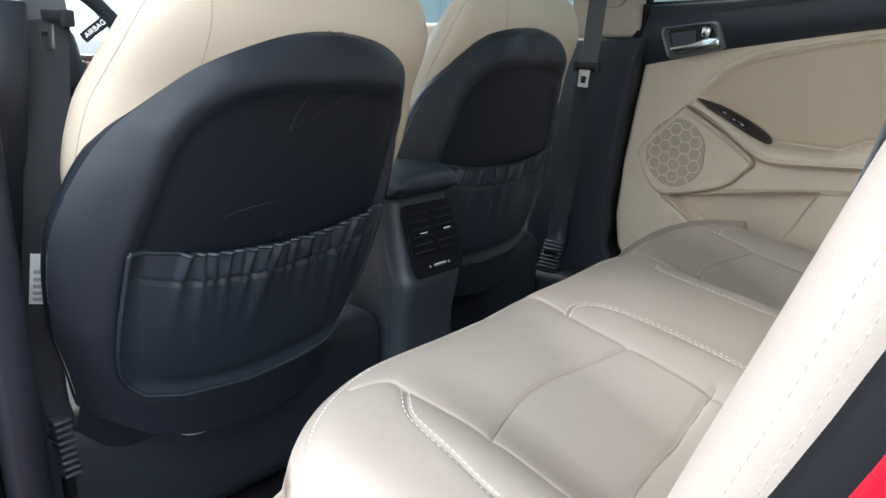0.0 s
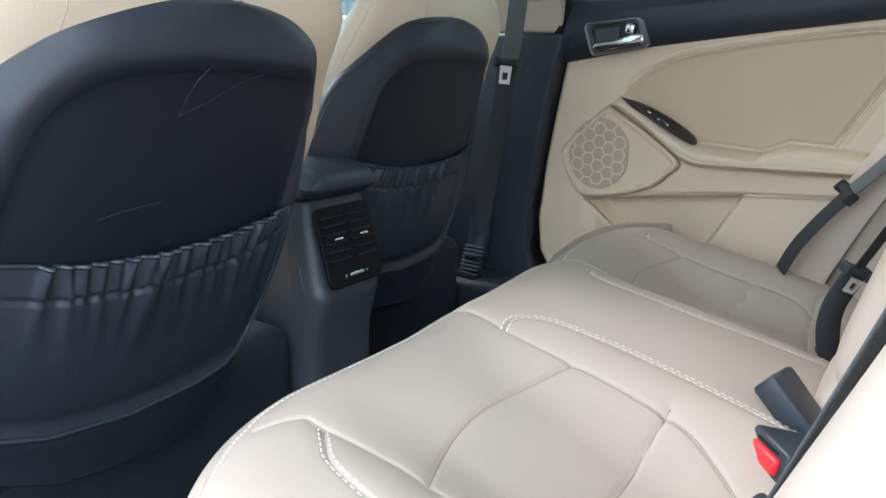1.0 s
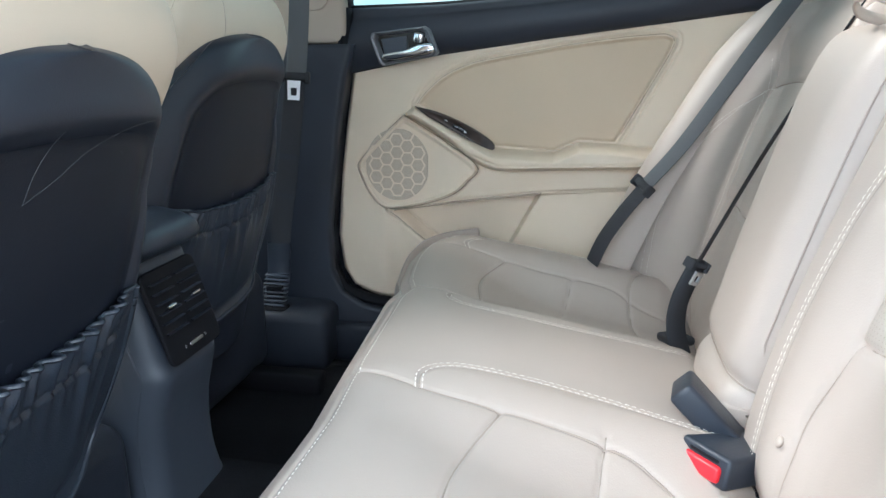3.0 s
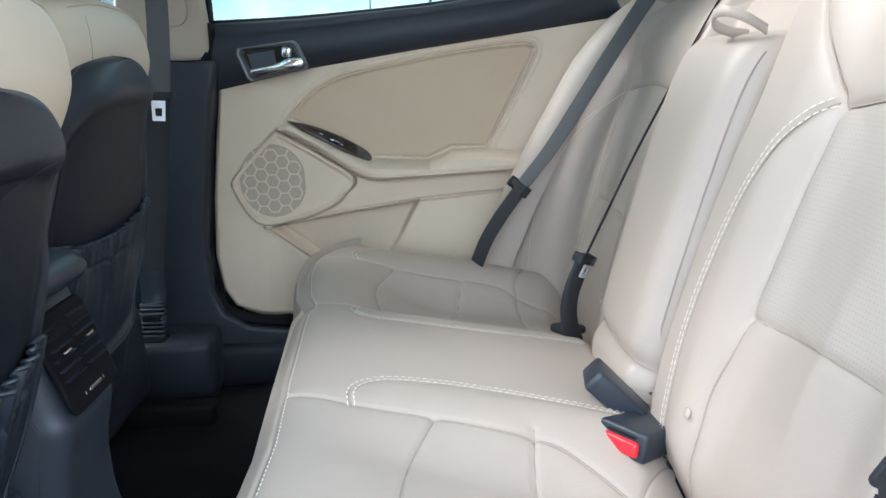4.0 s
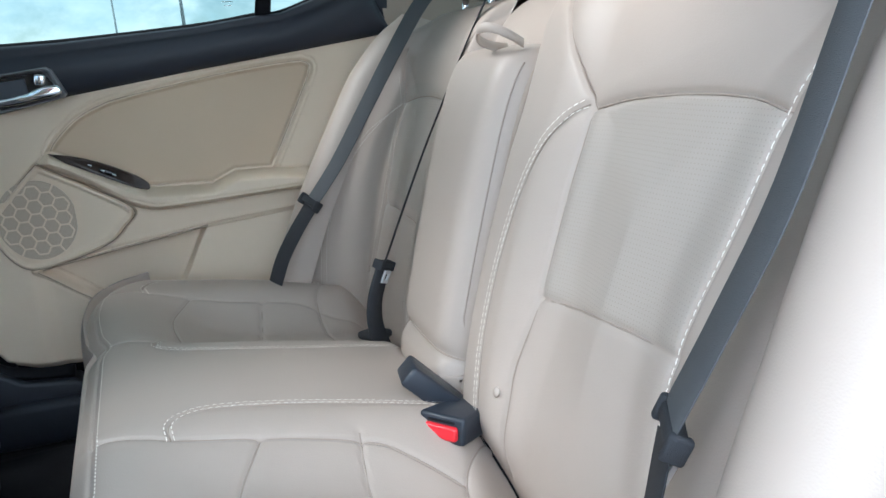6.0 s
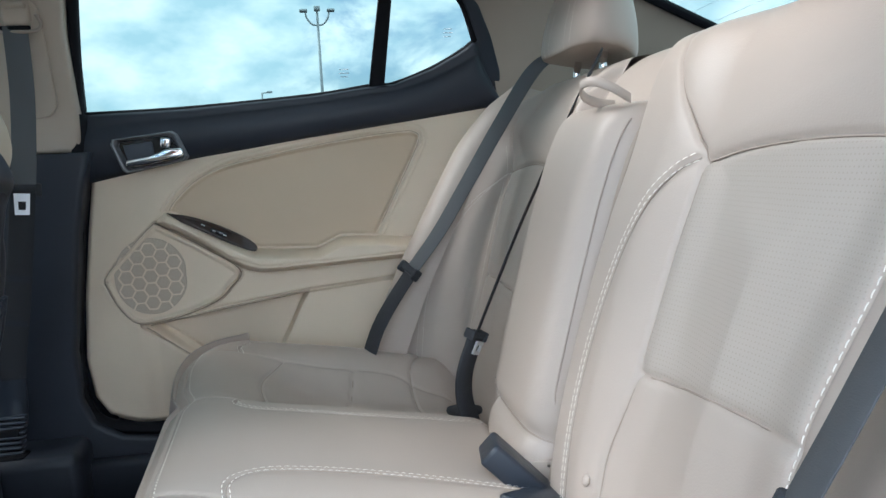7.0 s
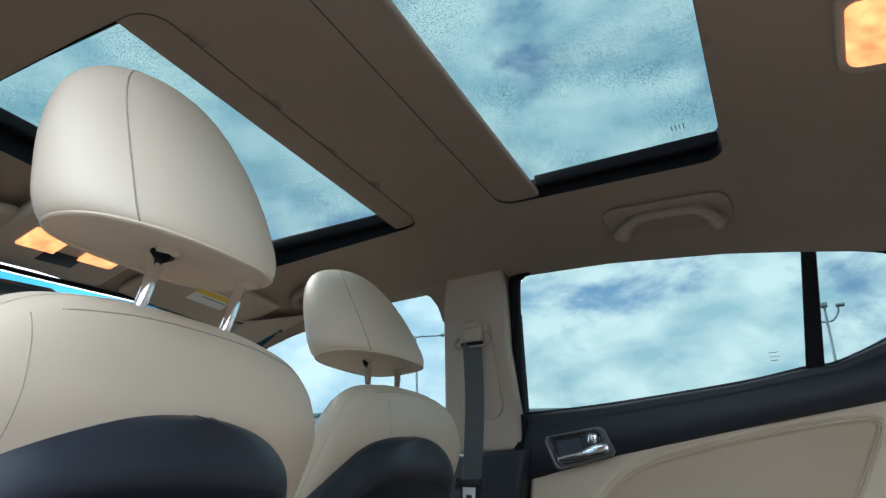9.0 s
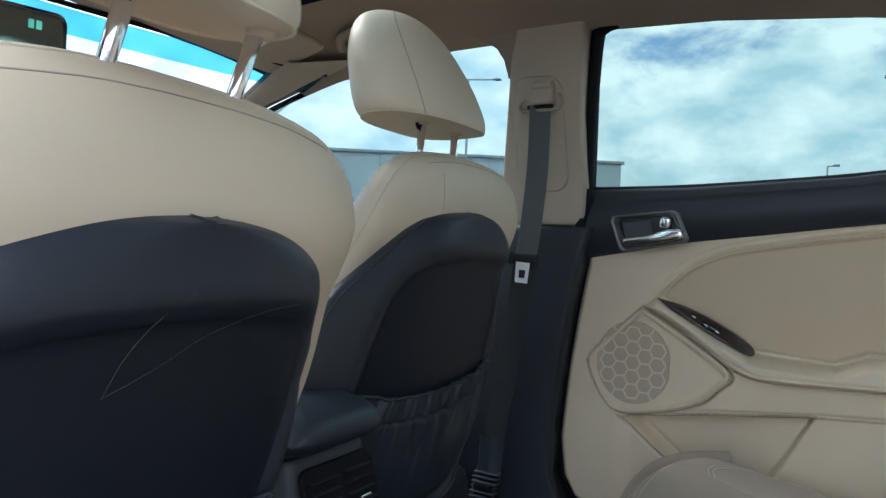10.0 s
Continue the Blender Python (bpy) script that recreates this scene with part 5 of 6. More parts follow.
REC_POLY = smooth_line([(-0.200, 0.124), (-0.218, 0.169), (-0.226, 0.243), (-0.224, 0.302), (-0.212, 0.355), (-0.184, 0.430), (-0.140, 0.471), (-0.085, 0.487), (0.0, 0.492), (0.060, 0.489),
                        (0.114, 0.481), (0.152, 0.460), (0.166, 0.425), (0.158, 0.360), (0.150, 0.290), (0.145, 0.210), (0.138, 0.145), (0.108, 0.113), (0.035, 0.100), (-0.05, 0.096), (-0.14, 0.103)], 126, closed=True)
COVER = outline((0.140, -0.04), (0.150, 0.10), (0.188, 0.22), (0.222, 0.29), (0.243, 0.36), (0.241, 0.43), (0.232, 0.475), (0.226, 0.505), (0.218, 0.535), (0.205, 0.557), (0.187, 0.578), (0.148, 0.600), (0.090, 0.611), (0.040, 0.6145), (0.001, 0.615))


def shell_half(x, w):
    """Half width of the back shell at a height; the side towards the closed doors is the narrower one."""
    hw = np.interp(w, SHELL[:, 0], SHELL[:, 1])
    near = np.interp(w, [0, 0.09, 0.19, 0.275, 0.33, 0.36, 0.40, 0.43], [1.10, 1.105, 1.105, 1.070, 1.040, 1.025, 1.01, 1.0])
    return np.where(np.asarray(x) > 0, hw * np.interp(w, [0, 0.40, 0.46, 0.50, 0.54], [0.76, 0.80, 0.90, 0.97, 1.02]), hw * near)


def shell_foot(u):
    """Lower edge of the back shell, higher towards both sides."""
    return np.interp(u, [-1, -0.93, -0.75, -0.5, 0.1, 0.5, 0.75, 0.9, 1], [0.092, 0.076, 0.052, 0.034, 0.019, 0.030, 0.052, 0.078, 0.108])


def shell_y(x, w):
    """Rear face of a front seat's back shell."""
    u = np.clip(np.abs(x) / (shell_half(x, w) + 1e-6), 0, 1)
    y = (0.048 * u ** 5 + 0.014 * u ** 2) * (1 - 0.55 * step(w, 0.40, 0.54))
    y = y + 0.010 * step(w, 0.48, 0.537) ** 1.5
    r = inside(x, w, REC_POLY)
    return y + 0.012 * step(r, -0.006, 0.022) - 0.0010 * np.exp(-((r + 0.010) / 0.008) ** 2)


def front_seat(m, label, seed, raised=0.0, hs=1.0, px=0.0, hrx=-4.0, hy=0.0, hh=1.0, po=0.028, cov=(0.0, 0.0), wide=0.0, seam_x=-0.108, seam_lean=0.05):
    foot = Vector((m.translation.x, m.translation.y + 0.25, 0.29))
    seat = thing("car_seat", label, "car seat", "front seats", m=Matrix.Translation(foot))
    us_ = np.sin(np.linspace(-1, 1, 150) * 1.25) / math.sin(1.25)
    ws_ = np.r_[np.linspace(-0.02, 0.40, 96), SHELL[SHELL[:, 0] > 0.404][:, 0]]
    U, W = np.meshgrid(us_, ws_, indexing="ij")
    W = np.where(W < 0.13, shell_foot(U) + (W + 0.02) / 0.15 * (0.13 - shell_foot(U)), W)
    X_ = U * shell_half(U, W)
    Y_ = shell_y(X_, W)
    v_, f_ = grid(np.stack([X_, Y_, W], -1))
    shell = part("back_shell", (v_, [q[::-1] for q in f_]), M_SHELL, seat, "charcoal moulded seat back shell")
    # Sheet in the darkened shell colour paints the recess's shade
    mid_ = np.array([-0.035, 0.30])
    rp_ = mid_ + (np.array(REC_POLY) - mid_) * (1 - 0.014 / np.linalg.norm(np.array(REC_POLY) - mid_, axis=1))[:, None]
    pan = np.array([[mid_ + (p - mid_) * q for q in np.linspace(0.02, 1, 26)] for p in rp_])
    pan3 = np.stack([pan[:, :, 0], shell_y(pan[:, :, 0], pan[:, :, 1]) - 0.0016, pan[:, :, 1]], -1)
    part("recess_panel", grid(pan3, close_u=True), M_RECESS, shell, "darkened sheet painting the shade in the shell's recess")
    brim = [np.stack([X_[0], Y_[0], W[0]], -1), np.stack([X_[:, -1], Y_[:, -1], W[:, -1]], -1)[1:], np.stack([X_[-1], Y_[-1], W[-1]], -1)[::-1][1:], np.stack([X_[:, 0], Y_[:, 0], W[:, 0]], -1)[::-1][1:-1]]
    brim = np.concatenate(brim)
    hub = np.array([-0.03, 0.0, 0.28])
    inward = (hub - brim) / np.linalg.norm(hub - brim, axis=1)[:, None]
    lips = [brim - 0.0006 * inward, brim + np.array([0, 0.004, 0]) - 0.0012 * inward, brim + np.array([0, 0.012, 0]), brim + np.array([0, 0.022, 0]) + 0.006 * inward]
    v_, f_ = grid(np.stack(lips, 1), close_u=True)
    part("shell_edge", (v_, f_), M_SHELL, seat)
    # map pocket, gathered under an elastic hem
    rnd = random.Random(seed)
    cols_, rws_ = 220, 70
    folds = []
    fx = -0.66
    while fx < 0.93:
        folds.append((fx, rnd.uniform(0.020, 0.034), rnd.uniform(0.45, 1.0), rnd.uniform(-0.35, 0.15), rnd.uniform(0.5, 2.4)))
        fx += rnd.uniform(0.055, 0.12)
    UU, SS = np.meshgrid(np.linspace(-1, 1, cols_), np.linspace(0, 1, rws_), indexing="ij")
    gather = step(UU, -0.75, -0.5) * (1 - step(UU, 0.88, 1.0))
    ripple = sum(fa * np.exp(-((UU - fx) / fw) ** 2) for fx, fw, fa, sl, dr in folds)
    XX = -0.037 + UU * 0.187
    tw = 0.292 + 0.46 * (XX + 0.05) ** 2 + 0.0058 * gather * (ripple - 0.5)
    bw = np.interp(XX, [-0.225, -0.221, -0.214, -0.203, -0.185, -0.14, -0.05, 0.035, 0.085, 0.108, 0.128, 0.138, 0.144, 0.150], [0.235, 0.180, 0.150, 0.130, 0.116, 0.106, 0.099, 0.103, 0.109, 0.116, 0.131, 0.148, 0.175, 0.235])
    WW = bw + (tw - bw) * SS
    env = (1 - np.abs(UU) ** 8) * np.minimum(1, SS * 7)
    out = 0.008 * env * (0.5 + 0.5 * np.sin(SS * 2.6))
    fold = sum(fa * np.exp(-((UU - fx - sl * (1 - SS) * 0.7) / (fw * (1.0 + 2.6 * (1 - SS)))) ** 2) * SS ** (1.2 + dr * 2) for fx, fw, fa, sl, dr in folds)
    out = out + 0.0165 * env * (fold - 0.45 * SS * SS)
    rum = np.array([[noise.noise(Vector((u * 30, q * 9, seed))) for q in np.linspace(0.8, 1, 15)] for u in UU[:, 0]])
    out[:, -15:] += 0.0025 * rum * env[:, -15:] * gather[:, -15:]
    out = out - 0.0024 * ((SS > 0.80) & (SS < 0.84))
    out = np.logaddexp(out * 1200, 0.3) / 1200
    P_ = np.stack([XX, shell_y(XX, WW) - 0.0045 - out, WW], -1)
    v_, f_ = grid(P_)
    pocket = part("map_pocket", (v_, [q[::-1] for q in f_]), M_DARKVINYL, seat, "gathered black vinyl map pocket")
    part("hem", tube(P_[:, -1] + np.array([0, 0.001, 0]), 0.0024, 6), M_DARKVINYL, pocket)
    brd = [(P_[0, j, 0], P_[0, j, 1], P_[0, j, 2]) for j in range(rws_ - 1, 0, -1)] + [tuple(P_[i, 0]) for i in range(cols_)] + [tuple(P_[-1, j]) for j in range(1, rws_)]
    part("piping", tube(brd, 0.0030, 8), M_DARKVINYL, pocket)
    # skirt under the shell
    sk = np.array([[(-0.045 + u * 0.185, 0.034 + 0.030 * abs(u) ** 6 + 0.026 * q, 0.125 - 0.175 * q) for q in np.linspace(0, 1, 14)] for u in np.linspace(-1, 1, 41)])
    v_, f_ = grid(sk)
    part("skirt", (v_, [q[::-1] for q in f_]), M_SHELL, seat, "charcoal skirt under the seat back")
    # leather cover wrapped round the back
    def cover_pt(a, w):
        ca, sa = math.cos(a), math.sin(a)
        h_ = float(np.interp(w, COVER[:, 0], COVER[:, 1]))
        h_ *= 1 + wide * max(0.0, -ca) * float(step(np.array(w), 0.15, 0.30) * (1 - step(np.array(w), 0.40, 0.56)))
        ex, ey = math.copysign(abs(ca) ** 0.55, ca), math.copysign(abs(sa) ** 0.75, sa)
        topk = math.sqrt(max(0.0, 1 - (max(0.0, w - 0.475) / 0.1401) ** 2))
        dpt = 0.060 * (0.25 + 0.75 * topk)
        yc = 0.098 - 0.020 * float(step(np.array(w), 0.44, 0.55))
        y = yc + ey * dpt * (1 + 0.15 * abs(ex) ** 3 * (1 if ey > 0 else 0))
        k_ = float(step(np.array(w), 0.15, 0.50))
        return (ex * h_ * (1 - 0.20 * max(0.0, ey)) + cov[0] * k_, y + cov[1] * k_ + 0.0015 * noise.noise(Vector((ex * 2, w * 9, seed))), w)

    cw_ = np.r_[np.linspace(-0.04, 0.44, 50), COVER[COVER[:, 0] > 0.448][:, 0]]
    v_, f_ = grid(np.array([[cover_pt(a, w) for w in cw_] for a in np.linspace(0, 2 * math.pi, 120, endpoint=False)]), close_u=True)
    cover = part("back_cover", (v_, [q[::-1] for q in f_]), M_FRONT, seat, "beige leather seat back cover")
    rim_ = [cover_pt(-0.22, w) for w in cw_[36:-4]] + [cover_pt(math.pi + 0.22, w) for w in cw_[-5:35:-1]]
    part("piping", tube(rim_, 0.0010, 6), M_FRONT, cover)

    def rear_at(x, w):
        h_ = float(np.interp(w, COVER[:, 0], COVER[:, 1]))
        return cover_pt(-math.acos(min(1.0, abs(x) / h_) ** (1 / 0.55)) if x > 0 else math.pi + math.acos(min(1.0, abs(x) / h_) ** (1 / 0.55)), w)

    part("seam", tube([rear_at(seam_x - seam_lean * (0.585 - w), w) for w in np.linspace(0.44, 0.588, 24)], 0.0005, 6), M_SEAM, cover)
    hw_ = COVER[::-1]
    part("top_seam", tube([rear_at(x, float(np.interp(abs(x), hw_[:, 1], hw_[:, 0])) - 0.008) for x in np.linspace(-0.205, 0.205, 60)], 0.0006, 6), M_SEAM, cover, "seam along the top of the seat back")
    headrest(seat, 0.120 * hs, 0.150 * hs * hh, 0.130 * hs, 0.052, (po - 0.051, po + 0.051), 0.13 + raised, Matrix.Translation((px, 0.068 + hy, 0.662 + raised)) @ pose(0, 0, 0, hrx, 0, 0), True, (0.078 + 0.45 * max(0.0, hy), 0.53))
    for ob_ in seat.children:
        ob_.matrix_basis = m
    cx, cy = m.translation.x, m.translation.y + 0.03
    part("cushion", box(cx + 0.03, cy + 0.29, 0.485, 0.34, 0.48, 0.15, 0.05, segs=4), M_FRONT, seat, "beige leather front cushion")
    part("valance", box(cx, cy + 0.235, 0.432, 0.55, 0.46, 0.215, 0.035, segs=4), M_DARK, seat, "charcoal plastic side valance")
    for sx in (-0.19, 0.19):
        part("rail", box(cx + sx, cy + 0.14, 0.320, 0.04, 0.56, 0.05, 0.006), M_BLACK, seat, "black seat rail")
    part("bracket", box(cx, cy + 0.10, 0.36, 0.38, 0.06, 0.10, 0.012), M_DARK, seat, "dark rear seat bracket")
    for ob_ in seat.children:
        ob_.matrix_parent_inverse = Matrix.Translation(-foot)
    return seat


drv = front_seat(pose(-0.386, -0.016, 0.452, 17.7, 1.5, 5.0), "beige leather driver's seat, reclined, with scratched black back", 3, 0.0, 0.96, -0.040, -15.0, -0.004, 1.16, 0.036, wide=0.05, seam_x=-0.157, seam_lean=0.02)
pas = front_seat(pose(0.263, 0.102, 0.440, 12.0, 1.4, 3.8) @ Matrix.Scale(1.042, 4), "beige leather front passenger seat set well forward", 8, -0.011, 1.094, -0.016, -15.0, 0.053, cov=(0.030, 0.010))
# scratches on the driver's seat back
for pts_ in ([(-0.014, 0.501), (-0.031, 0.478), (-0.043, 0.456), (-0.051, 0.433)], [(0.098, 0.486), (0.059, 0.481), (0.018, 0.466), (-0.017, 0.448), (-0.051, 0.433)], [(0.020, 0.4155), (0.022, 0.4145)], [(0.067, 0.4585), (0.069, 0.4575)],
             [(-0.12, 0.335), (-0.09, 0.342), (-0.05, 0.346)]):
    L_ = smooth_line([(a, float(shell_y(np.array(a), np.array(b))) - 0.0021, b) for a, b in pts_], 20)
    part("scratch", tube(L_, 0.00015, 4), M_BELT, next(o for o in drv.children if o.name.startswith("back_shell")), "fine pale scratch")


# ---- belts, buckles ----
def lerp_line(*pts, n=40):
    return smooth_line(pts, n)


def across_of(line, side):
    """Width direction of a strap: square to its run, in the plane of its run and the given side."""
    t = np.gradient(np.array(line), axis=0)
    t /= np.linalg.norm(t, axis=1)[:, None]
    s = np.array(side, float)
    return s - (t @ s)[:, None] * t


def oriented(p, along, wide):
    """A pose at p with z along a direction and x near another."""
    z = Vector(along).normalized()
    x = (Vector(wide) - z * z.dot(Vector(wide))).normalized()
    y = z.cross(x)
    return Matrix(((x.x, y.x, z.x, p[0]), (x.y, y.y, z.y, p[1]), (x.z, y.z, z.z, p[2]), (0, 0, 0, 1)))


def tongue(parent, p, along, wide, size=1.0):
    """Plastic slide and steel latch plate on a strap."""
    m = oriented(p, along, wide)
    bm = box(0, 0, 0, 0.064 * size, 0.014, 0.018 * size, 0.005 * size, None, 3)
    bmesh.ops.transform(bm, matrix=m, verts=bm.verts)
    part("belt_slide", bm, M_BELTDARK, parent, "dark plastic belt slide")
    for sx in (-1, 1):
        bm = box(sx * 0.030 * size, 0.0, -0.002, 0.011 * size, 0.018, 0.028 * size, 0.004 * size, None, 3)
        bmesh.ops.transform(bm, matrix=m, verts=bm.verts)
        part("slide_lug", bm, M_BELTDARK, parent)
    w, h = 0.015 * size, 0.054 * size
    outer = [(-w, -0.008), (w, -0.008), (w * 0.9, -h), (w * 0.7, -h - 0.004), (-w * 0.7, -h - 0.004), (-w * 0.9, -h)]
    inner = [(-w * 0.5, -h * 0.48), (w * 0.5, -h * 0.48), (w * 0.45, -h * 0.81), (-w * 0.45, -h * 0.81)]
    V, F = [], []
    O = [outer[0], outer[1], outer[2], outer[5]]
    for hh in (-0.012, -0.0085):
        V += [(a, hh, b) for a, b in O] + [(a, hh, b) for a, b in inner]
    for k in range(4):
        j = (k + 1) % 4
        F += [[k, j, 4 + j, 4 + k], [8 + k, 12 + k, 12 + j, 8 + j], [k, 8 + k, 8 + j, j], [4 + k, 4 + j, 12 + j, 12 + k]]
    V = [tuple(m @ Vector(v)) for v in V]
    part("latch_plate", (V, F), M_LATCH, parent, "steel latch plate", smooth=False)


def rear_belt(label, up, lo, wide, w=0.047):
    b = thing("seat_belt", label, "seat belt", "rear seat belts")
    part("webbing", ribbon(up, across_of(up, wide), w, 0.0022), M_BELT, b, "grey woven webbing")
    part("lap_webbing", ribbon(lo, across_of(lo, wide), w, 0.0022), M_BELTDARK, b, "darker lap webbing")
    t = up[-4] - up[-1]
    n_ = np.cross(t, wide)
    n_ = n_ / np.linalg.norm(n_) * (-1 if np.cross(t, wide)[0] > 0 else 1)
    tongue(b, up[-2] + n_ * 0.004, t, wide, 0.78)
    return b


rear_belt("grey rear seat belt hanging by the closed door",
          lerp_line((0.452, -0.900, 1.125), (0.472, -0.853, 1.092), (0.498, -0.794, 1.000), (0.517, -0.734, 0.900), (0.526, -0.674, 0.805), (0.524, -0.612, 0.728), n=60),
          lerp_line((0.524, -0.614, 0.728), (0.528, -0.580, 0.680), (0.533, -0.550, 0.630), (0.538, -0.530, 0.580), n=24), (1, 0.75, 0), 0.037)
rear_belt("grey rear seat belt hanging by the open door",
          lerp_line((-0.490, -0.905, 1.100), (-0.538, -0.826, 1.062), (-0.558, -0.778, 1.006), (-0.549, -0.744, 0.900), (-0.528, -0.719, 0.816), (-0.503, -0.694, 0.732), n=60),
          lerp_line((-0.503, -0.696, 0.730), (-0.508, -0.684, 0.690), (-0.516, -0.668, 0.635), (-0.525, -0.660, 0.585), n=24), (0.9, -0.45, 0))

# middle belt: strap tucked beside the armrest and its latch
mb = thing("seat_belt", "dark middle seat belt tucked beside the armrest", "seat belt", "rear seat belts")
MB_ = [(0.170, -0.866, 1.084), (0.170, -0.846, 1.050), (0.170, -0.817, 0.998), (0.170, -0.787, 0.941), (0.170, -0.735, 0.838), (0.172, -0.668, 0.690)]
ln = lerp_line(*MB_, n=40)
part("webbing", ribbon(ln, across_of(ln, (1, -0.42, 0)), 0.030, 0.002), M_BELTDARK, mb, "grey woven webbing")
tongue(mb, ln[-1], ln[-3] - ln[-1], (0.6, -0.8, 0), 0.52)
ln = lerp_line(tuple(ln[-1]), (0.174, -0.649, 0.637), (0.186, -0.648, 0.590), (0.192, -0.660, 0.545), n=20)
part("stalk", ribbon(ln, across_of(ln, (0.5, -0.85, 0)), 0.030, 0.006), M_BELTDARK, mb, "dark belt stalk")
part("stalk_foot", box(0.232, -0.655, 0.556, 0.055, 0.038, 0.014, 0.006, pose(0, 0, 0, 0, 10, 20), 3), M_BELTDARK, mb, "dark strap end lying on the cushion")


def buckle(label, p, along, wide, red, size=1.0):
    b = thing("belt_buckle", label, "belt buckle", "belt buckles")
    m = oriented(p, along, wide)
    bm = box(0, 0, -0.050, 0.062 * size, 0.033 * size, 0.108, 0.0050, None, 3)
    for v in bm.verts:
        k = 1.0 - 0.22 * min(1, max(0, -v.co.z / 0.09))
        v.co.x *= k
    bmesh.ops.transform(bm, matrix=m, verts=bm.verts)
    part("housing", bm, M_DARKVINYL, b, "black plastic buckle housing")
    if red:
        bm = box(0, 0.003, 0.0035, 0.046, 0.017, 0.012, 0.004, None, 3)
        bmesh.ops.transform(bm, matrix=m, verts=bm.verts)
        part("release_button", bm, M_RED, b, "red release button")
        bm = box(0, -0.009, 0.003, 0.036, 0.003, 0.004, 0.001)
        bmesh.ops.transform(bm, matrix=m, verts=bm.verts)
        part("slot", bm, M_BLACK, b)
    return b


buckle("black seat belt buckle lying on the bench", (-0.080, -0.626, 0.622), (0.14, 0.70, 0.70), (1, -0.1, 0), False, 0.86)
buckle("black seat belt buckle with red release button", (-0.158, -0.642, 0.579), (-0.62, 0.76, 0.20), (0.77, 0.63, 0.0), True)

# front belts on the door pillars
for sg in (1, -1):
    fb = thing("seat_belt", "grey front seat belt hanging down the door pillar", "seat belt", "front seat belts")
    if sg > 0:
        up = lerp_line((0.594, 0.056, 1.212), (0.592, 0.056, 1.10), (0.592, 0.064, 1.00), (0.588, 0.072, 0.922), n=40)
        lo = lerp_line((0.588, 0.073, 0.922), (0.604, 0.096, 0.81), (0.618, 0.118, 0.70), (0.628, 0.140, 0.60), (0.634, 0.150, 0.515), n=40)
    else:
        up = lerp_line((-0.594, 0.056, 1.212), (-0.597, 0.036, 1.10), (-0.602, 0.004, 1.00), (-0.602, 0.000, 0.982), n=40)
        lo = lerp_line((-0.602, 0.001, 0.982), (-0.624, -0.017, 0.854), (-0.640, -0.015, 0.739), (-0.646, 0.004, 0.653), (-0.649, 0.026, 0.569), n=40)
    ac = (-0.25, 1, 0) if sg > 0 else (1, -0.45, 0)
    part("webbing", ribbon(up, across_of(up, ac), 0.040, 0.0022), M_BELT, fb, "grey woven webbing")
    part("lap_webbing", ribbon(lo, across_of(lo, ac), 0.042, 0.0024), M_BELTDARK, fb, "dark lower webbing")
    for k in (14, 22):
        part("sewn_seam", ribbon(lo[k:k + 2] + np.array([-sg * 0.0022, 0, 0]), across_of(lo[k:k + 2], ac), 0.039, 0.0012), M_SHELL, fb)
    tongue(fb, up[-1] + np.array([-sg * 0.004, 0, 0.004]), (0, -0.08, 1), (0.25, -1, 0) if sg > 0 else (0.5, -0.85, 0), 0.86 if sg > 0 else 0.6)
    e_ = lo[-1]
    sl = lerp_line(tuple(e_ + np.array([-sg * 0.003, 0, 0.05])), tuple(e_ + np.array([-sg * 0.003, 0.002, 0.0])), tuple(e_ + np.array([-sg * 0.010, 0.004, -0.04])), n=14)
    part("sleeve", ribbon(sl, across_of(sl, ac), 0.050, 0.012), M_DARKVINYL, fb, "dark vinyl belt sleeve")
    for k in range(9):
        part("boot_rib", box(e_[0] - sg * (0.012 + (0.004 if sg > 0 else 0.0005) * k), e_[1] + 0.004, e_[2] - 0.022 - 0.0085 * k, 0.020, 0.054, 0.0052, 0.0022), M_CONSOLE, fb)
    part("boot_core", box(e_[0] - sg * (0.030 if sg > 0 else 0.014), e_[1] + 0.004, e_[2] - 0.082, 0.012, 0.038, 0.085, 0.003, None), M_BLACK, fb)
    if sg < 0:
        lb = lerp_line(*[tuple(p + np.array([-0.0016, -0.0036, 0])) for p in lo[19:28:3]], n=14)
        part("care_label", ribbon(lb, across_of(lb, ac), 0.027, 0.0010), M_WHITE, fb, "white woven care label")
        for k in range(5):
            q_ = lb[4 + 2 * k:6 + 2 * k] + np.array([-0.0005, -0.0011, 0])
            if len(q_) == 2:
                part("label_line", ribbon(q_, across_of(q_, ac), 0.020, 0.0006), M_GALV, fb)
    # height adjuster with guide loop
    ad = thing("belt_adjuster", "beige belt height adjuster on the door pillar", "belt adjuster", "belt adjusters")
    oval = rounded(0.018, 1.055, 0.122, 1.268, 0.032)
    part("slide_plate", prism(oval, 0.006, lambda a, b, h, s=sg: (s * (side_x(b) - 0.0395 - h), a, b), 0.003, 3), M_PILLAR, ad, "beige slide plate")
    part("slider", box(sg * 0.604, 0.054, 1.238, 0.026, 0.046, 0.052, 0.009, pose(0, 0, 0, 0, sg * 12, 0), 3), M_PILLAR, ad, "beige slider cap")
    part("slider_top", box(sg * 0.601, 0.054, 1.248, 0.026, 0.040, 0.014, 0.005, pose(0, 0, 0, 0, sg * 12, 0), 3), M_PILLAR, ad)
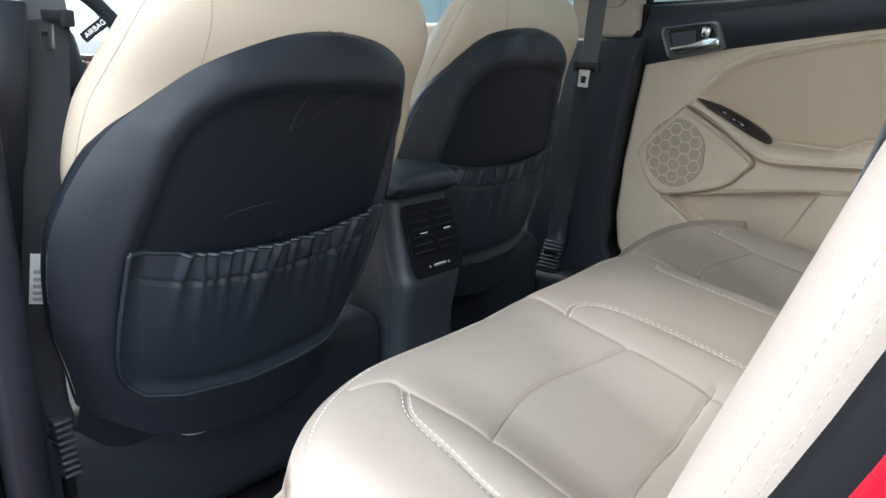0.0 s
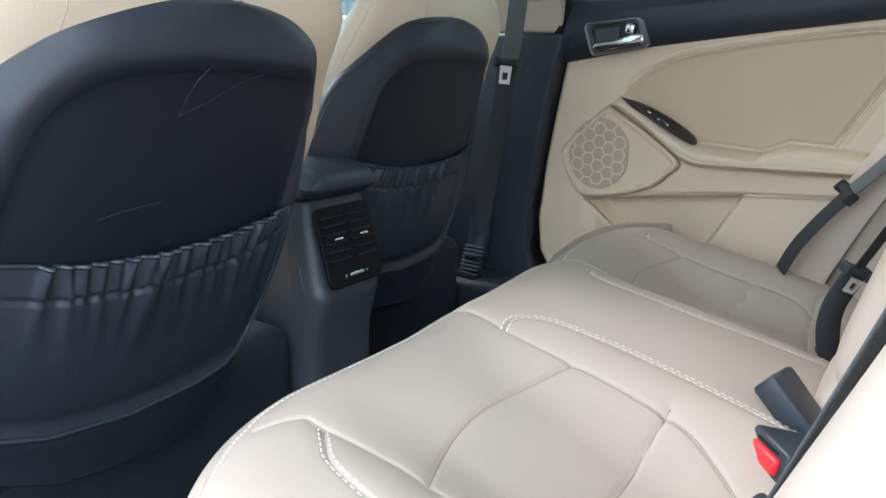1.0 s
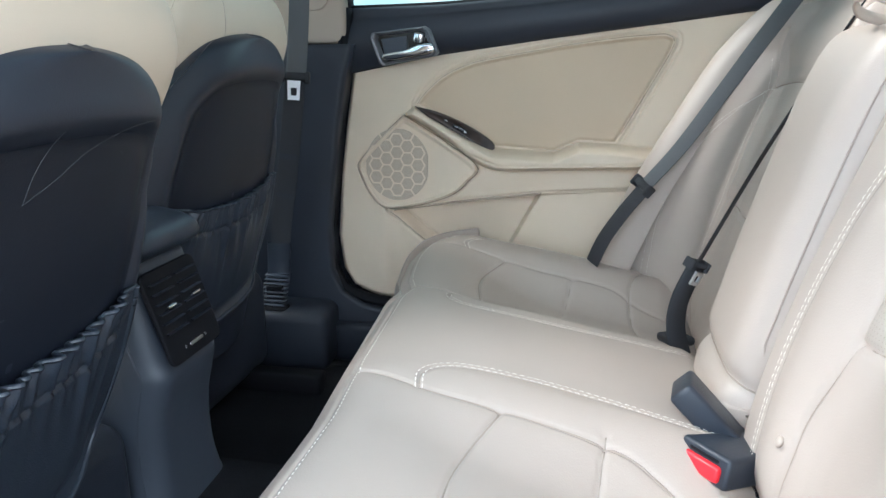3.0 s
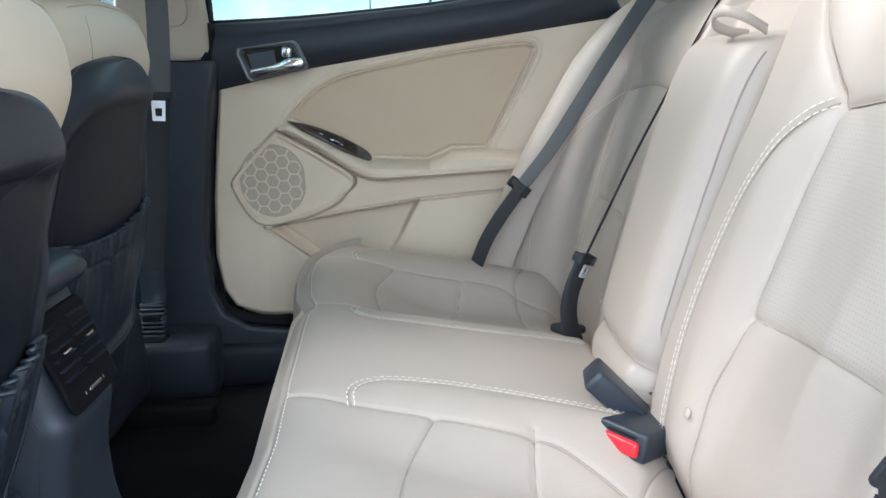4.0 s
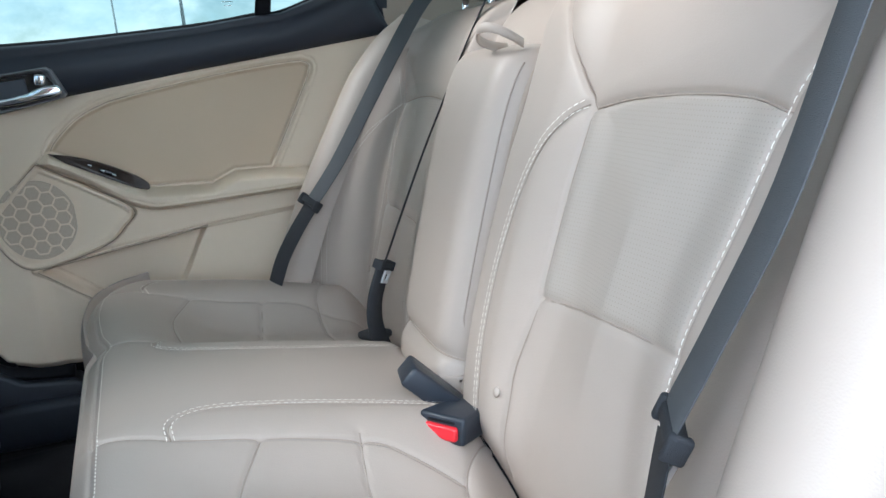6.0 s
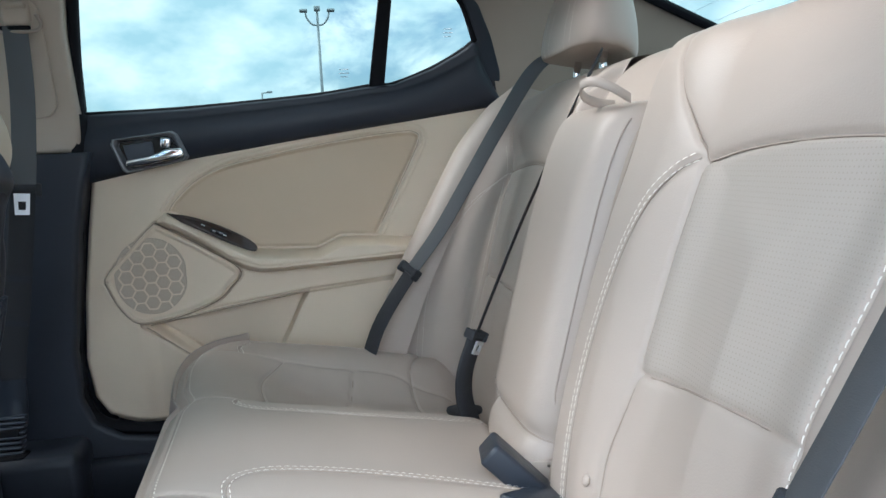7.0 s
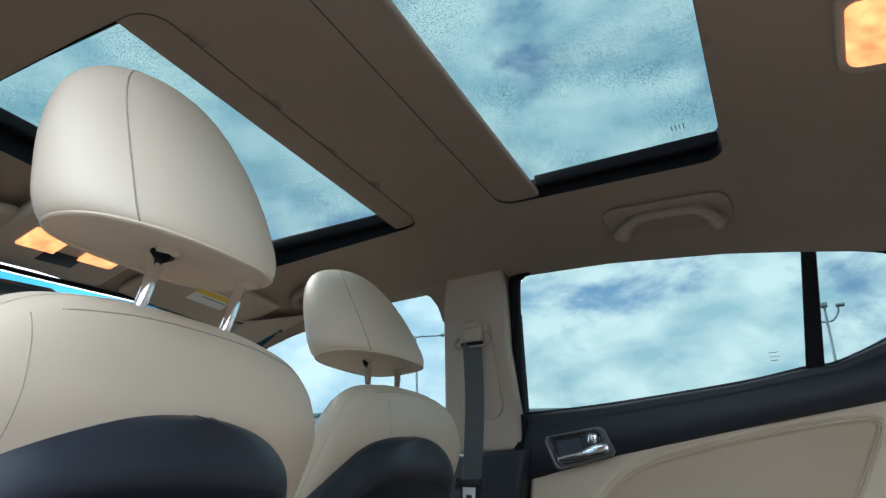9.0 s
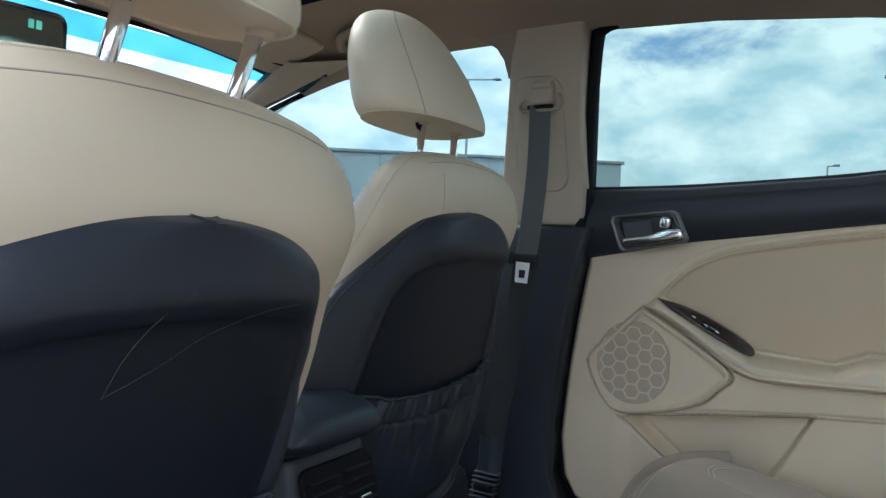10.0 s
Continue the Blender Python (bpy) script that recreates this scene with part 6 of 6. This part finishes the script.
    loop = smooth_line([(sg * 0.596, 0.020, 1.232), (sg * 0.594, 0.012, 1.215), (sg * 0.594, 0.022, 1.204), (sg * 0.594, 0.056, 1.203), (sg * 0.594, 0.090, 1.203), (sg * 0.594, 0.098, 1.213), (sg * 0.597, 0.088, 1.226)], 40)
    part("guide_loop", tube(loop, 0.0034, 8), M_SEAM, ad, "moulded guide loop")
    part("guide_bar", box(sg * 0.594, 0.056, 1.209, 0.008, 0.052, 0.008, 0.003), M_BLACK, ad, "black guide bar")
    # retractor cover at the pillar's foot
    kb = thing("retractor_cover", "charcoal plastic belt retractor cover at the pillar foot", "trim cover", "retractor covers")
    part("cover", box(sg * 0.618, 0.120, 0.362, 0.140, 0.190, 0.135, 0.022, pose(0, 0, 0, 0, 0, sg * 6), 4), M_DARK, kb, "charcoal plastic cover")
    part("slot", prism(rounded(-0.032, -0.022, 0.032, 0.022, 0.010), 0.004, lambda a, b, h, s=sg: (s * 0.585 + b, 0.150 + a, 0.4275 + h), 0.001), M_BLACK, kb, "dark belt slot", smooth=False)

# ---- centre console ----
con = thing("centre_console", "charcoal centre console with rear air vents", "console")
cx0 = -0.027
prof = np.array([0.016, 0.0]) + smooth_line([(0.060, 0.735), (0.030, 0.732), (0.008, 0.724), (-0.002, 0.712), (-0.008, 0.68), (-0.018, 0.640), (-0.028, 0.600), (-0.036, 0.580), (-0.030, 0.55), (-0.020, 0.50), (-0.022, 0.42), (-0.040, 0.36), (-0.075, 0.30)], 70)
rows = []
for u in np.linspace(-1, 1, 41):
    hw = 0.075 + 0.012 * step(-prof[:, 1], -0.45, -0.30)
    wrap = 0.030 * np.abs(u) ** 8
    rows.append(np.stack([cx0 + hw * np.sign(u) * np.abs(u) ** 0.9, prof[:, 0] + wrap, prof[:, 1] - 0.004 * np.abs(u) ** 6], -1))
part("rear_panel", grid(np.array(rows)), M_CONSOLE, con, "charcoal moulded rear panel")
for sx in (-1, 1):
    side = [(prof[k, 0] + 0.028, prof[k, 1]) for k in range(0, len(prof), 3)] + [(0.75, 0.30), (0.75, 0.66), (0.06, 0.70)]
    hw0 = 0.074
    part("side_panel", prism(side, 0.012, lambda a, b, h, s=sx: (cx0 + s * (hw0 + 0.012 * max(0, (0.45 - b) / 0.15) - 0.010 + h), a, b), 0.002), M_CONSOLE, con, "charcoal side panel")
lid = np.array([0.016, 0.0]) + smooth_line([(0.020, 0.722), (-0.012, 0.728), (-0.026, 0.740), (-0.022, 0.758), (0.004, 0.770), (0.06, 0.776), (0.20, 0.778), (0.34, 0.772)], 50)
rows = []
for u in np.linspace(-1, 1, 31):
    rows.append(np.stack([cx0 + 0.077 * np.sign(u) * np.abs(u) ** 0.85 + 0 * lid[:, 0], lid[:, 0] + 0.014 * abs(u) ** 6, lid[:, 1] - 0.020 * abs(u) ** 7 * step(lid[:, 1], 0.735, 0.765)], -1))
part("armrest_lid", grid(np.array(rows)), M_DARKVINYL, con, "black padded armrest lid")
part("armrest_side", box(cx0, 0.18, 0.738, 0.148, 0.34, 0.036, 0.012, segs=3), M_DARKVINYL, con)
# rear vents, on the sloping panel
V0, V1 = Vector((cx0, 0.0155, 0.708)), Vector((cx0, -0.0205, 0.592))
vdir = (V1 - V0).normalized()
vnor = Vector((0, -1, 0)) - vdir * vdir.dot(Vector((0, -1, 0)))
vnor.normalize()


def vent_pt(a, b, h):
    """a across, b down the panel, h out of it."""
    return tuple(V0 + Vector((a, 0, 0)) + vdir * b + vnor * (h + 0.004))


part("vent_bezel", prism(rounded(-0.060, 0.000, 0.061, 0.122, 0.012), 0.005, vent_pt, 0.0025, 3), M_BLACK, con, "black vent surround", smooth=False)
for k, (a0, a1) in enumerate(((-0.053, -0.005), (0.004, 0.053))):
    vent = part("vent_well", prism(rounded(a0, 0.010, a1, 0.092, 0.005), 0.001, lambda a, b, h: vent_pt(a, b, h + 0.0042), 0), M_BLACK, con, "dark vent opening", smooth=False)
    for j in range(6):
        b_ = 0.0150 + 0.0128 * j
        V = [vent_pt(a, b_ + db, h) for a in (a0 + 0.001, a1 - 0.001) for db, h in ((0.0, 0.0055), (0.0014, 0.0100), (0.0027, 0.0096), (0.0012, 0.005))]
        F = [[0, 1, 5, 4], [1, 2, 6, 5], [2, 3, 7, 6], [3, 0, 4, 7], [0, 3, 2, 1], [4, 5, 6, 7]]
        part("slat", (V, F), M_SHELL, vent, smooth=False)
    mid_ = (a0 + a1) / 2
    part("vent_tab", prism(rounded(mid_ - 0.009, 0.048, mid_ + 0.009, 0.0515, 0.0012), 0.006, lambda a, b, h: vent_pt(a, b, h + 0.0070), 0.001), M_CHROME, vent, "chrome vent tab", smooth=False)
part("thumb_wheel", prism(rounded(-0.016, 0.104, 0.016, 0.109, 0.002), 0.003, lambda a, b, h: vent_pt(a, b, h + 0.004), 0.001), M_STEEL, con, "chrome-edged thumb wheel", smooth=False)
for a_ in (-0.024, 0.024):
    part("wheel_mark", prism(ring(a_, 0.1065, 0.0024, 12), 0.001, lambda a, b, h: vent_pt(a, b, h + 0.004), 0), M_WHITE, con, smooth=False)

# ---- roof fittings ----
gh = thing("grab_handle", "taupe folding grab handle above the rear window", "grab handle")
ln = smooth_line([(0.505, -0.312, 1.352), (0.492, -0.318, 1.344), (0.470, -0.326, 1.352), (0.452, -0.345, 1.361), (0.446, -0.375, 1.364), (0.446, -0.43, 1.362), (0.450, -0.458, 1.358), (0.468, -0.476, 1.347), (0.490, -0.484, 1.336), (0.505, -0.490, 1.342)], 70)
rr = np.interp(np.linspace(0, 1, len(ln)), [0, 0.15, 0.3, 0.7, 0.85, 1], [0.012, 0.011, 0.0085, 0.0085, 0.011, 0.012])
ln[:, 0] = 0.478 + (ln[:, 0] - 0.478) * 0.58
part("bar", tube(ln, rr * 1.25, 12), M_HEADLINER, gh, "moulded taupe handle bar")
part("recess", prism(rounded(-0.512, 0.430, -0.292, 0.520, 0.03), 0.003, lambda a, b, h: (b, a, float(roof_z(b, a)) - 0.002 - h), 0.001), M_HEADLINER, gh, "shallow handle recess")
gf = thing("grab_handle", "taupe folding grab handle above the front passenger window", "grab handle")
ln2 = smooth_line([(0.505, 0.27, 1.350), (0.480, 0.275, 1.342), (0.455, 0.30, 1.352), (0.450, 0.36, 1.352), (0.455, 0.42, 1.346), (0.480, 0.445, 1.334), (0.505, 0.45, 1.340)], 60)
part("bar", tube(ln2, 0.010, 12), M_HEADLINER, gf, "moulded taupe handle bar")

dome = thing("dome_lamp", "lit rear dome lamp with a warm orange lens", "dome lamp")
part("bezel", prism(rounded(-0.040, -0.775, 0.125, -0.685, 0.026), 0.008, lambda a, b, h: (a, b, float(roof_z(a, b)) + 0.002 - h), 0.003, 3), M_PILLAR, dome, "taupe lamp bezel")
part("lens", prism(rounded(-0.024, -0.762, 0.103, -0.695, 0.016), 0.005, lambda a, b, h: (a, b, float(roof_z(a, b)) - 0.005 - h), 0.002), M_DOME, dome, "glowing warm lens", smooth=False)
part("switch", box(0.018, -0.758, float(roof_z(0.018, -0.758)) - 0.011, 0.034, 0.014, 0.004, 0.001), M_PILLAR, dome, "lamp rocker switch")

oc = thing("overhead_console", "taupe overhead console with two lit map lamps", "overhead console")
tilt = pose(0, 0, 0, -14, 0, 0)
part("housing", box(-0.03, 0.530, 1.352, 0.26, 0.20, 0.022, 0.010, tilt, 3), M_PILLAR, oc, "taupe plastic housing")
for x_ in (-0.085, 0.030):
    part("map_lamp", box(x_, 0.520, 1.343, 0.070, 0.060, 0.008, 0.003, tilt), M_DOME, oc, "glowing warm map lamp lens")
part("switch_panel", box(-0.028, 0.562, 1.334, 0.07, 0.04, 0.006, 0.002, tilt), M_SHELL, oc, "dark switch row")

for sg in (1, -1):
    sv = thing("sun_visor", "taupe cloth sun visor folded up against the headliner", "sun visor", "sun visors")
    part("blade", box(sg * 0.315, 0.560, 1.334, 0.33, 0.15, 0.018, 0.008, pose(0, 0, 0, -17, sg * 5, 0), 4), M_PILLAR, sv, "taupe padded visor blade")
    if sg > 0:
        wl_ = pose(0, 0, 0, -17, 5, 0)
        part("warning_label", box(0.320, 0.545, 1.3285, 0.10, 0.048, 0.0008, 0, wl_), M_WHITE, sv, "white and yellow warning label", smooth=False)
        part("label_band", box(0.320, 0.530, 1.3320, 0.10, 0.015, 0.0008, 0, wl_), M_YELLOW, sv, "yellow warning band", smooth=False)
        for k in range(3):
            part("label_line", box(0.330, 0.546 + 0.009 * k, 1.3272 - 0.0022 * k, 0.07, 0.0025, 0.0008, 0, wl_), M_DARK, sv, smooth=False)

mir = thing("interior_mirror", "black interior mirror hung behind the windscreen", "mirror")
mt = Matrix.Translation((-0.135, 0.60, 1.246)) @ pose(0, 0, 0, 4, 0, -6)
bm = prism(rounded(-0.125, -0.036, 0.125, 0.036, 0.018), 0.030, lambda a, b, h: tuple(mt @ Vector((a, 0.015 - h, b))), 0.006, 3)
part("housing", bm, M_GLOSSBLACK, mir, "glossy black mirror housing")
part("glass", prism(rounded(-0.116, -0.028, 0.116, 0.028, 0.014), 0.001, lambda a, b, h: tuple(mt @ Vector((a, -0.0155 - h, b))), 0), M_MIRROR, mir, "mirror glass", smooth=False)
part("stalk", tube(smooth_line([(-0.135, 0.612, 1.25), (-0.135, 0.66, 1.28), (-0.13, 0.70, 1.302)], 12), 0.012, 10), M_BLACK, mir, "black mirror stalk")
M_TEAL = glow("teal_digits", (0.10, 0.42, 0.30), 0.25)
for k in range(2):
    part("compass_mark", prism(rounded(0.066 + 0.011 * k, 0.004, 0.074 + 0.011 * k, 0.017, 0.001), 0.0006, lambda a, b, h: tuple(mt @ Vector((a, -0.0168 - h, b))), 0), M_TEAL, mir, "faint teal compass mark", smooth=False)

# steering wheel
sw_m = Matrix.Translation((-0.385, 0.62, 0.93)) @ pose(0, 0, 0, 65, 0, 0)
stw = thing("steering_wheel", "black leather steering wheel ahead of the driver's seat", "steering wheel")
part("rim", tube([tuple(sw_m @ Vector((0.185 * math.cos(a), 0.185 * math.sin(a), 0))) for a in np.linspace(0, 2 * math.pi, 48, endpoint=False)], 0.015, 10, closed=True), M_DARKVINYL, stw, "black leather rim")
bm = box(0, 0, 0, 0.16, 0.13, 0.05, 0.025, None, 3)
bmesh.ops.transform(bm, matrix=sw_m, verts=bm.verts)
part("hub", bm, M_DARK, stw, "charcoal hub")
for a in (0, 180, 270):
    q = Vector((math.cos(radians(a)), math.sin(radians(a)), 0))
    part("spoke", tube([tuple(sw_m @ (q * 0.06)), tuple(sw_m @ (q * 0.12)), tuple(sw_m @ (q * 0.18))], 0.014, 8), M_STEEL, stw)

# airbag tag on the driver's seat side
tag = thing("airbag_tag", "black fabric side airbag tag sewn to the driver's seat", "fabric tag")
TP = Vector((-0.594, -0.086, 0.972))
tm = Matrix.Translation(TP) @ pose(0, 0, 0, 78, -38, -18)
bm = box(0, 0, 0, 0.029, 0.010, 0.0016, 0.0005)
bmesh.ops.transform(bm, matrix=tm, verts=bm.verts)
part("tag_cloth", bm, M_BLACK, tag, smooth=False)
cu = bpy.data.curves.new("tag_lettering", "FONT")
cu.body, cu.size, cu.align_x, cu.align_y, cu.extrude = "AIRBAG", 0.0066, "CENTER", "CENTER", 0.0002
tx = new("tag_lettering", cu)
dg = bpy.context.evaluated_depsgraph_get()
me = bpy.data.meshes.new_from_object(tx.evaluated_get(dg))
bpy.data.objects.remove(tx)
for v_ in me.vertices:
    v_.co = tm @ (v_.co + Vector((0, 0, 0.0012)))
me.materials.clear()
me.materials.append(M_WHITE)
lt = new("lettering", me)
lt.parent = tag
tagged(lt, "white AIRBAG lettering")

# ---- outside, seen through the glass ----
def far_place(az, dist):
    return dist * math.sin(radians(az)), dist * math.cos(radians(az))


def lamp_post(az, dist, height, label, arms, curved=False):
    x, y = far_place(az, dist)
    lp = thing("street_lamp", label, "street lamp", "street lamps", m=Matrix.Translation((x, y, 0)))
    side = Vector((math.cos(radians(az)), -math.sin(radians(az)), 0))
    part("pole", tube([(0, 0, 0), (0, 0, height * 0.5), (0, 0, height)], [0.13, 0.10, 0.07], 10), M_GALV, lp, "galvanised steel pole")
    for s, ln_ in arms:
        e = side * s * ln_
        if curved:
            c = smooth_line([(0, 0, height - 0.9), tuple(e * 0.5 + Vector((0, 0, height - 0.8))), tuple(e * 0.9 + Vector((0, 0, height - 0.4))), tuple(e + Vector((0, 0, height)))], 16)
        else:
            c = [(0, 0, height - 0.05), tuple(e * 0.5 + Vector((0, 0, height - 0.02))), tuple(e + Vector((0, 0, height)))]
        part("arm", tube(c, 0.055, 8), M_GALV, lp)
        h_ = part("lamp_head", box(*(e * 1.15 + Vector((0, 0, height + 0.03))), 0.5, 0.5, 0.16, 0.05), M_GALV, lp, "flat lamp head")
    if curved:
        part("lamp_head", box(0, 0, height + 0.15, 0.4, 0.4, 0.3, 0.06), M_GALV, lp)
    return lp


lamp_post(90.9, 48.0, 10.6, "slender three-armed lamp post beyond the car park", ((-1, 0.75), (1, 0.75)), True)
lamp_post(86.2, 70.0, 7.7, "short far lamp post beyond the car park", ((1, 0.6),))
lamp_post(60.0, 55.0, 12.6, "tall lamp post with two flat lamp heads", ((-1, 1.3), (1, 1.9)))


def shed(az0, az1, dist, height, label):
    b = thing("warehouse", label, "building", "far buildings")
    x0, y0 = far_place(az0, dist)
    x1, y1 = far_place(az1, dist)
    c = Vector(((x0 + x1) / 2, (y0 + y1) / 2, 0))
    d = Vector((x1 - x0, y1 - y0, 0))
    ang = math.degrees(math.atan2(d.y, d.x))
    L_ = d.length
    m_ = Matrix.Translation(c + Vector((c.x, c.y, 0)).normalized() * 8) @ pose(0, 0, 0, 0, 0, ang)
    bm_ = box(0, 0, height / 2, L_, 16, height, 0.05)
    bmesh.ops.transform(bm_, matrix=m_, verts=bm_.verts)
    part("wall", bm_, M_WALLPANEL, b, "pale clad wall", smooth=False)
    bm_ = box(0, 0, height + 0.15, L_ + 0.5, 16.5, 0.3, 0.05)
    bmesh.ops.transform(bm_, matrix=m_, verts=bm_.verts)
    part("roof", bm_, M_GALV, b, "flat roof edge", smooth=False)
    n_ = int(L_ / 5)
    for k in range(n_):
        bm_ = box(-L_ / 2 + (k + 0.5) * L_ / n_, 8.02, height / 2, 0.12, 0.06, height, 0)
        bmesh.ops.transform(bm_, matrix=m_ @ pose(0, 0, 0, 0, 0, 180), verts=bm_.verts)
        part("panel_joint", bm_, M_GALV, b, smooth=False)
    return b


shed(30, 72, 75, 8.3, "long low pale clad warehouse across the car park")
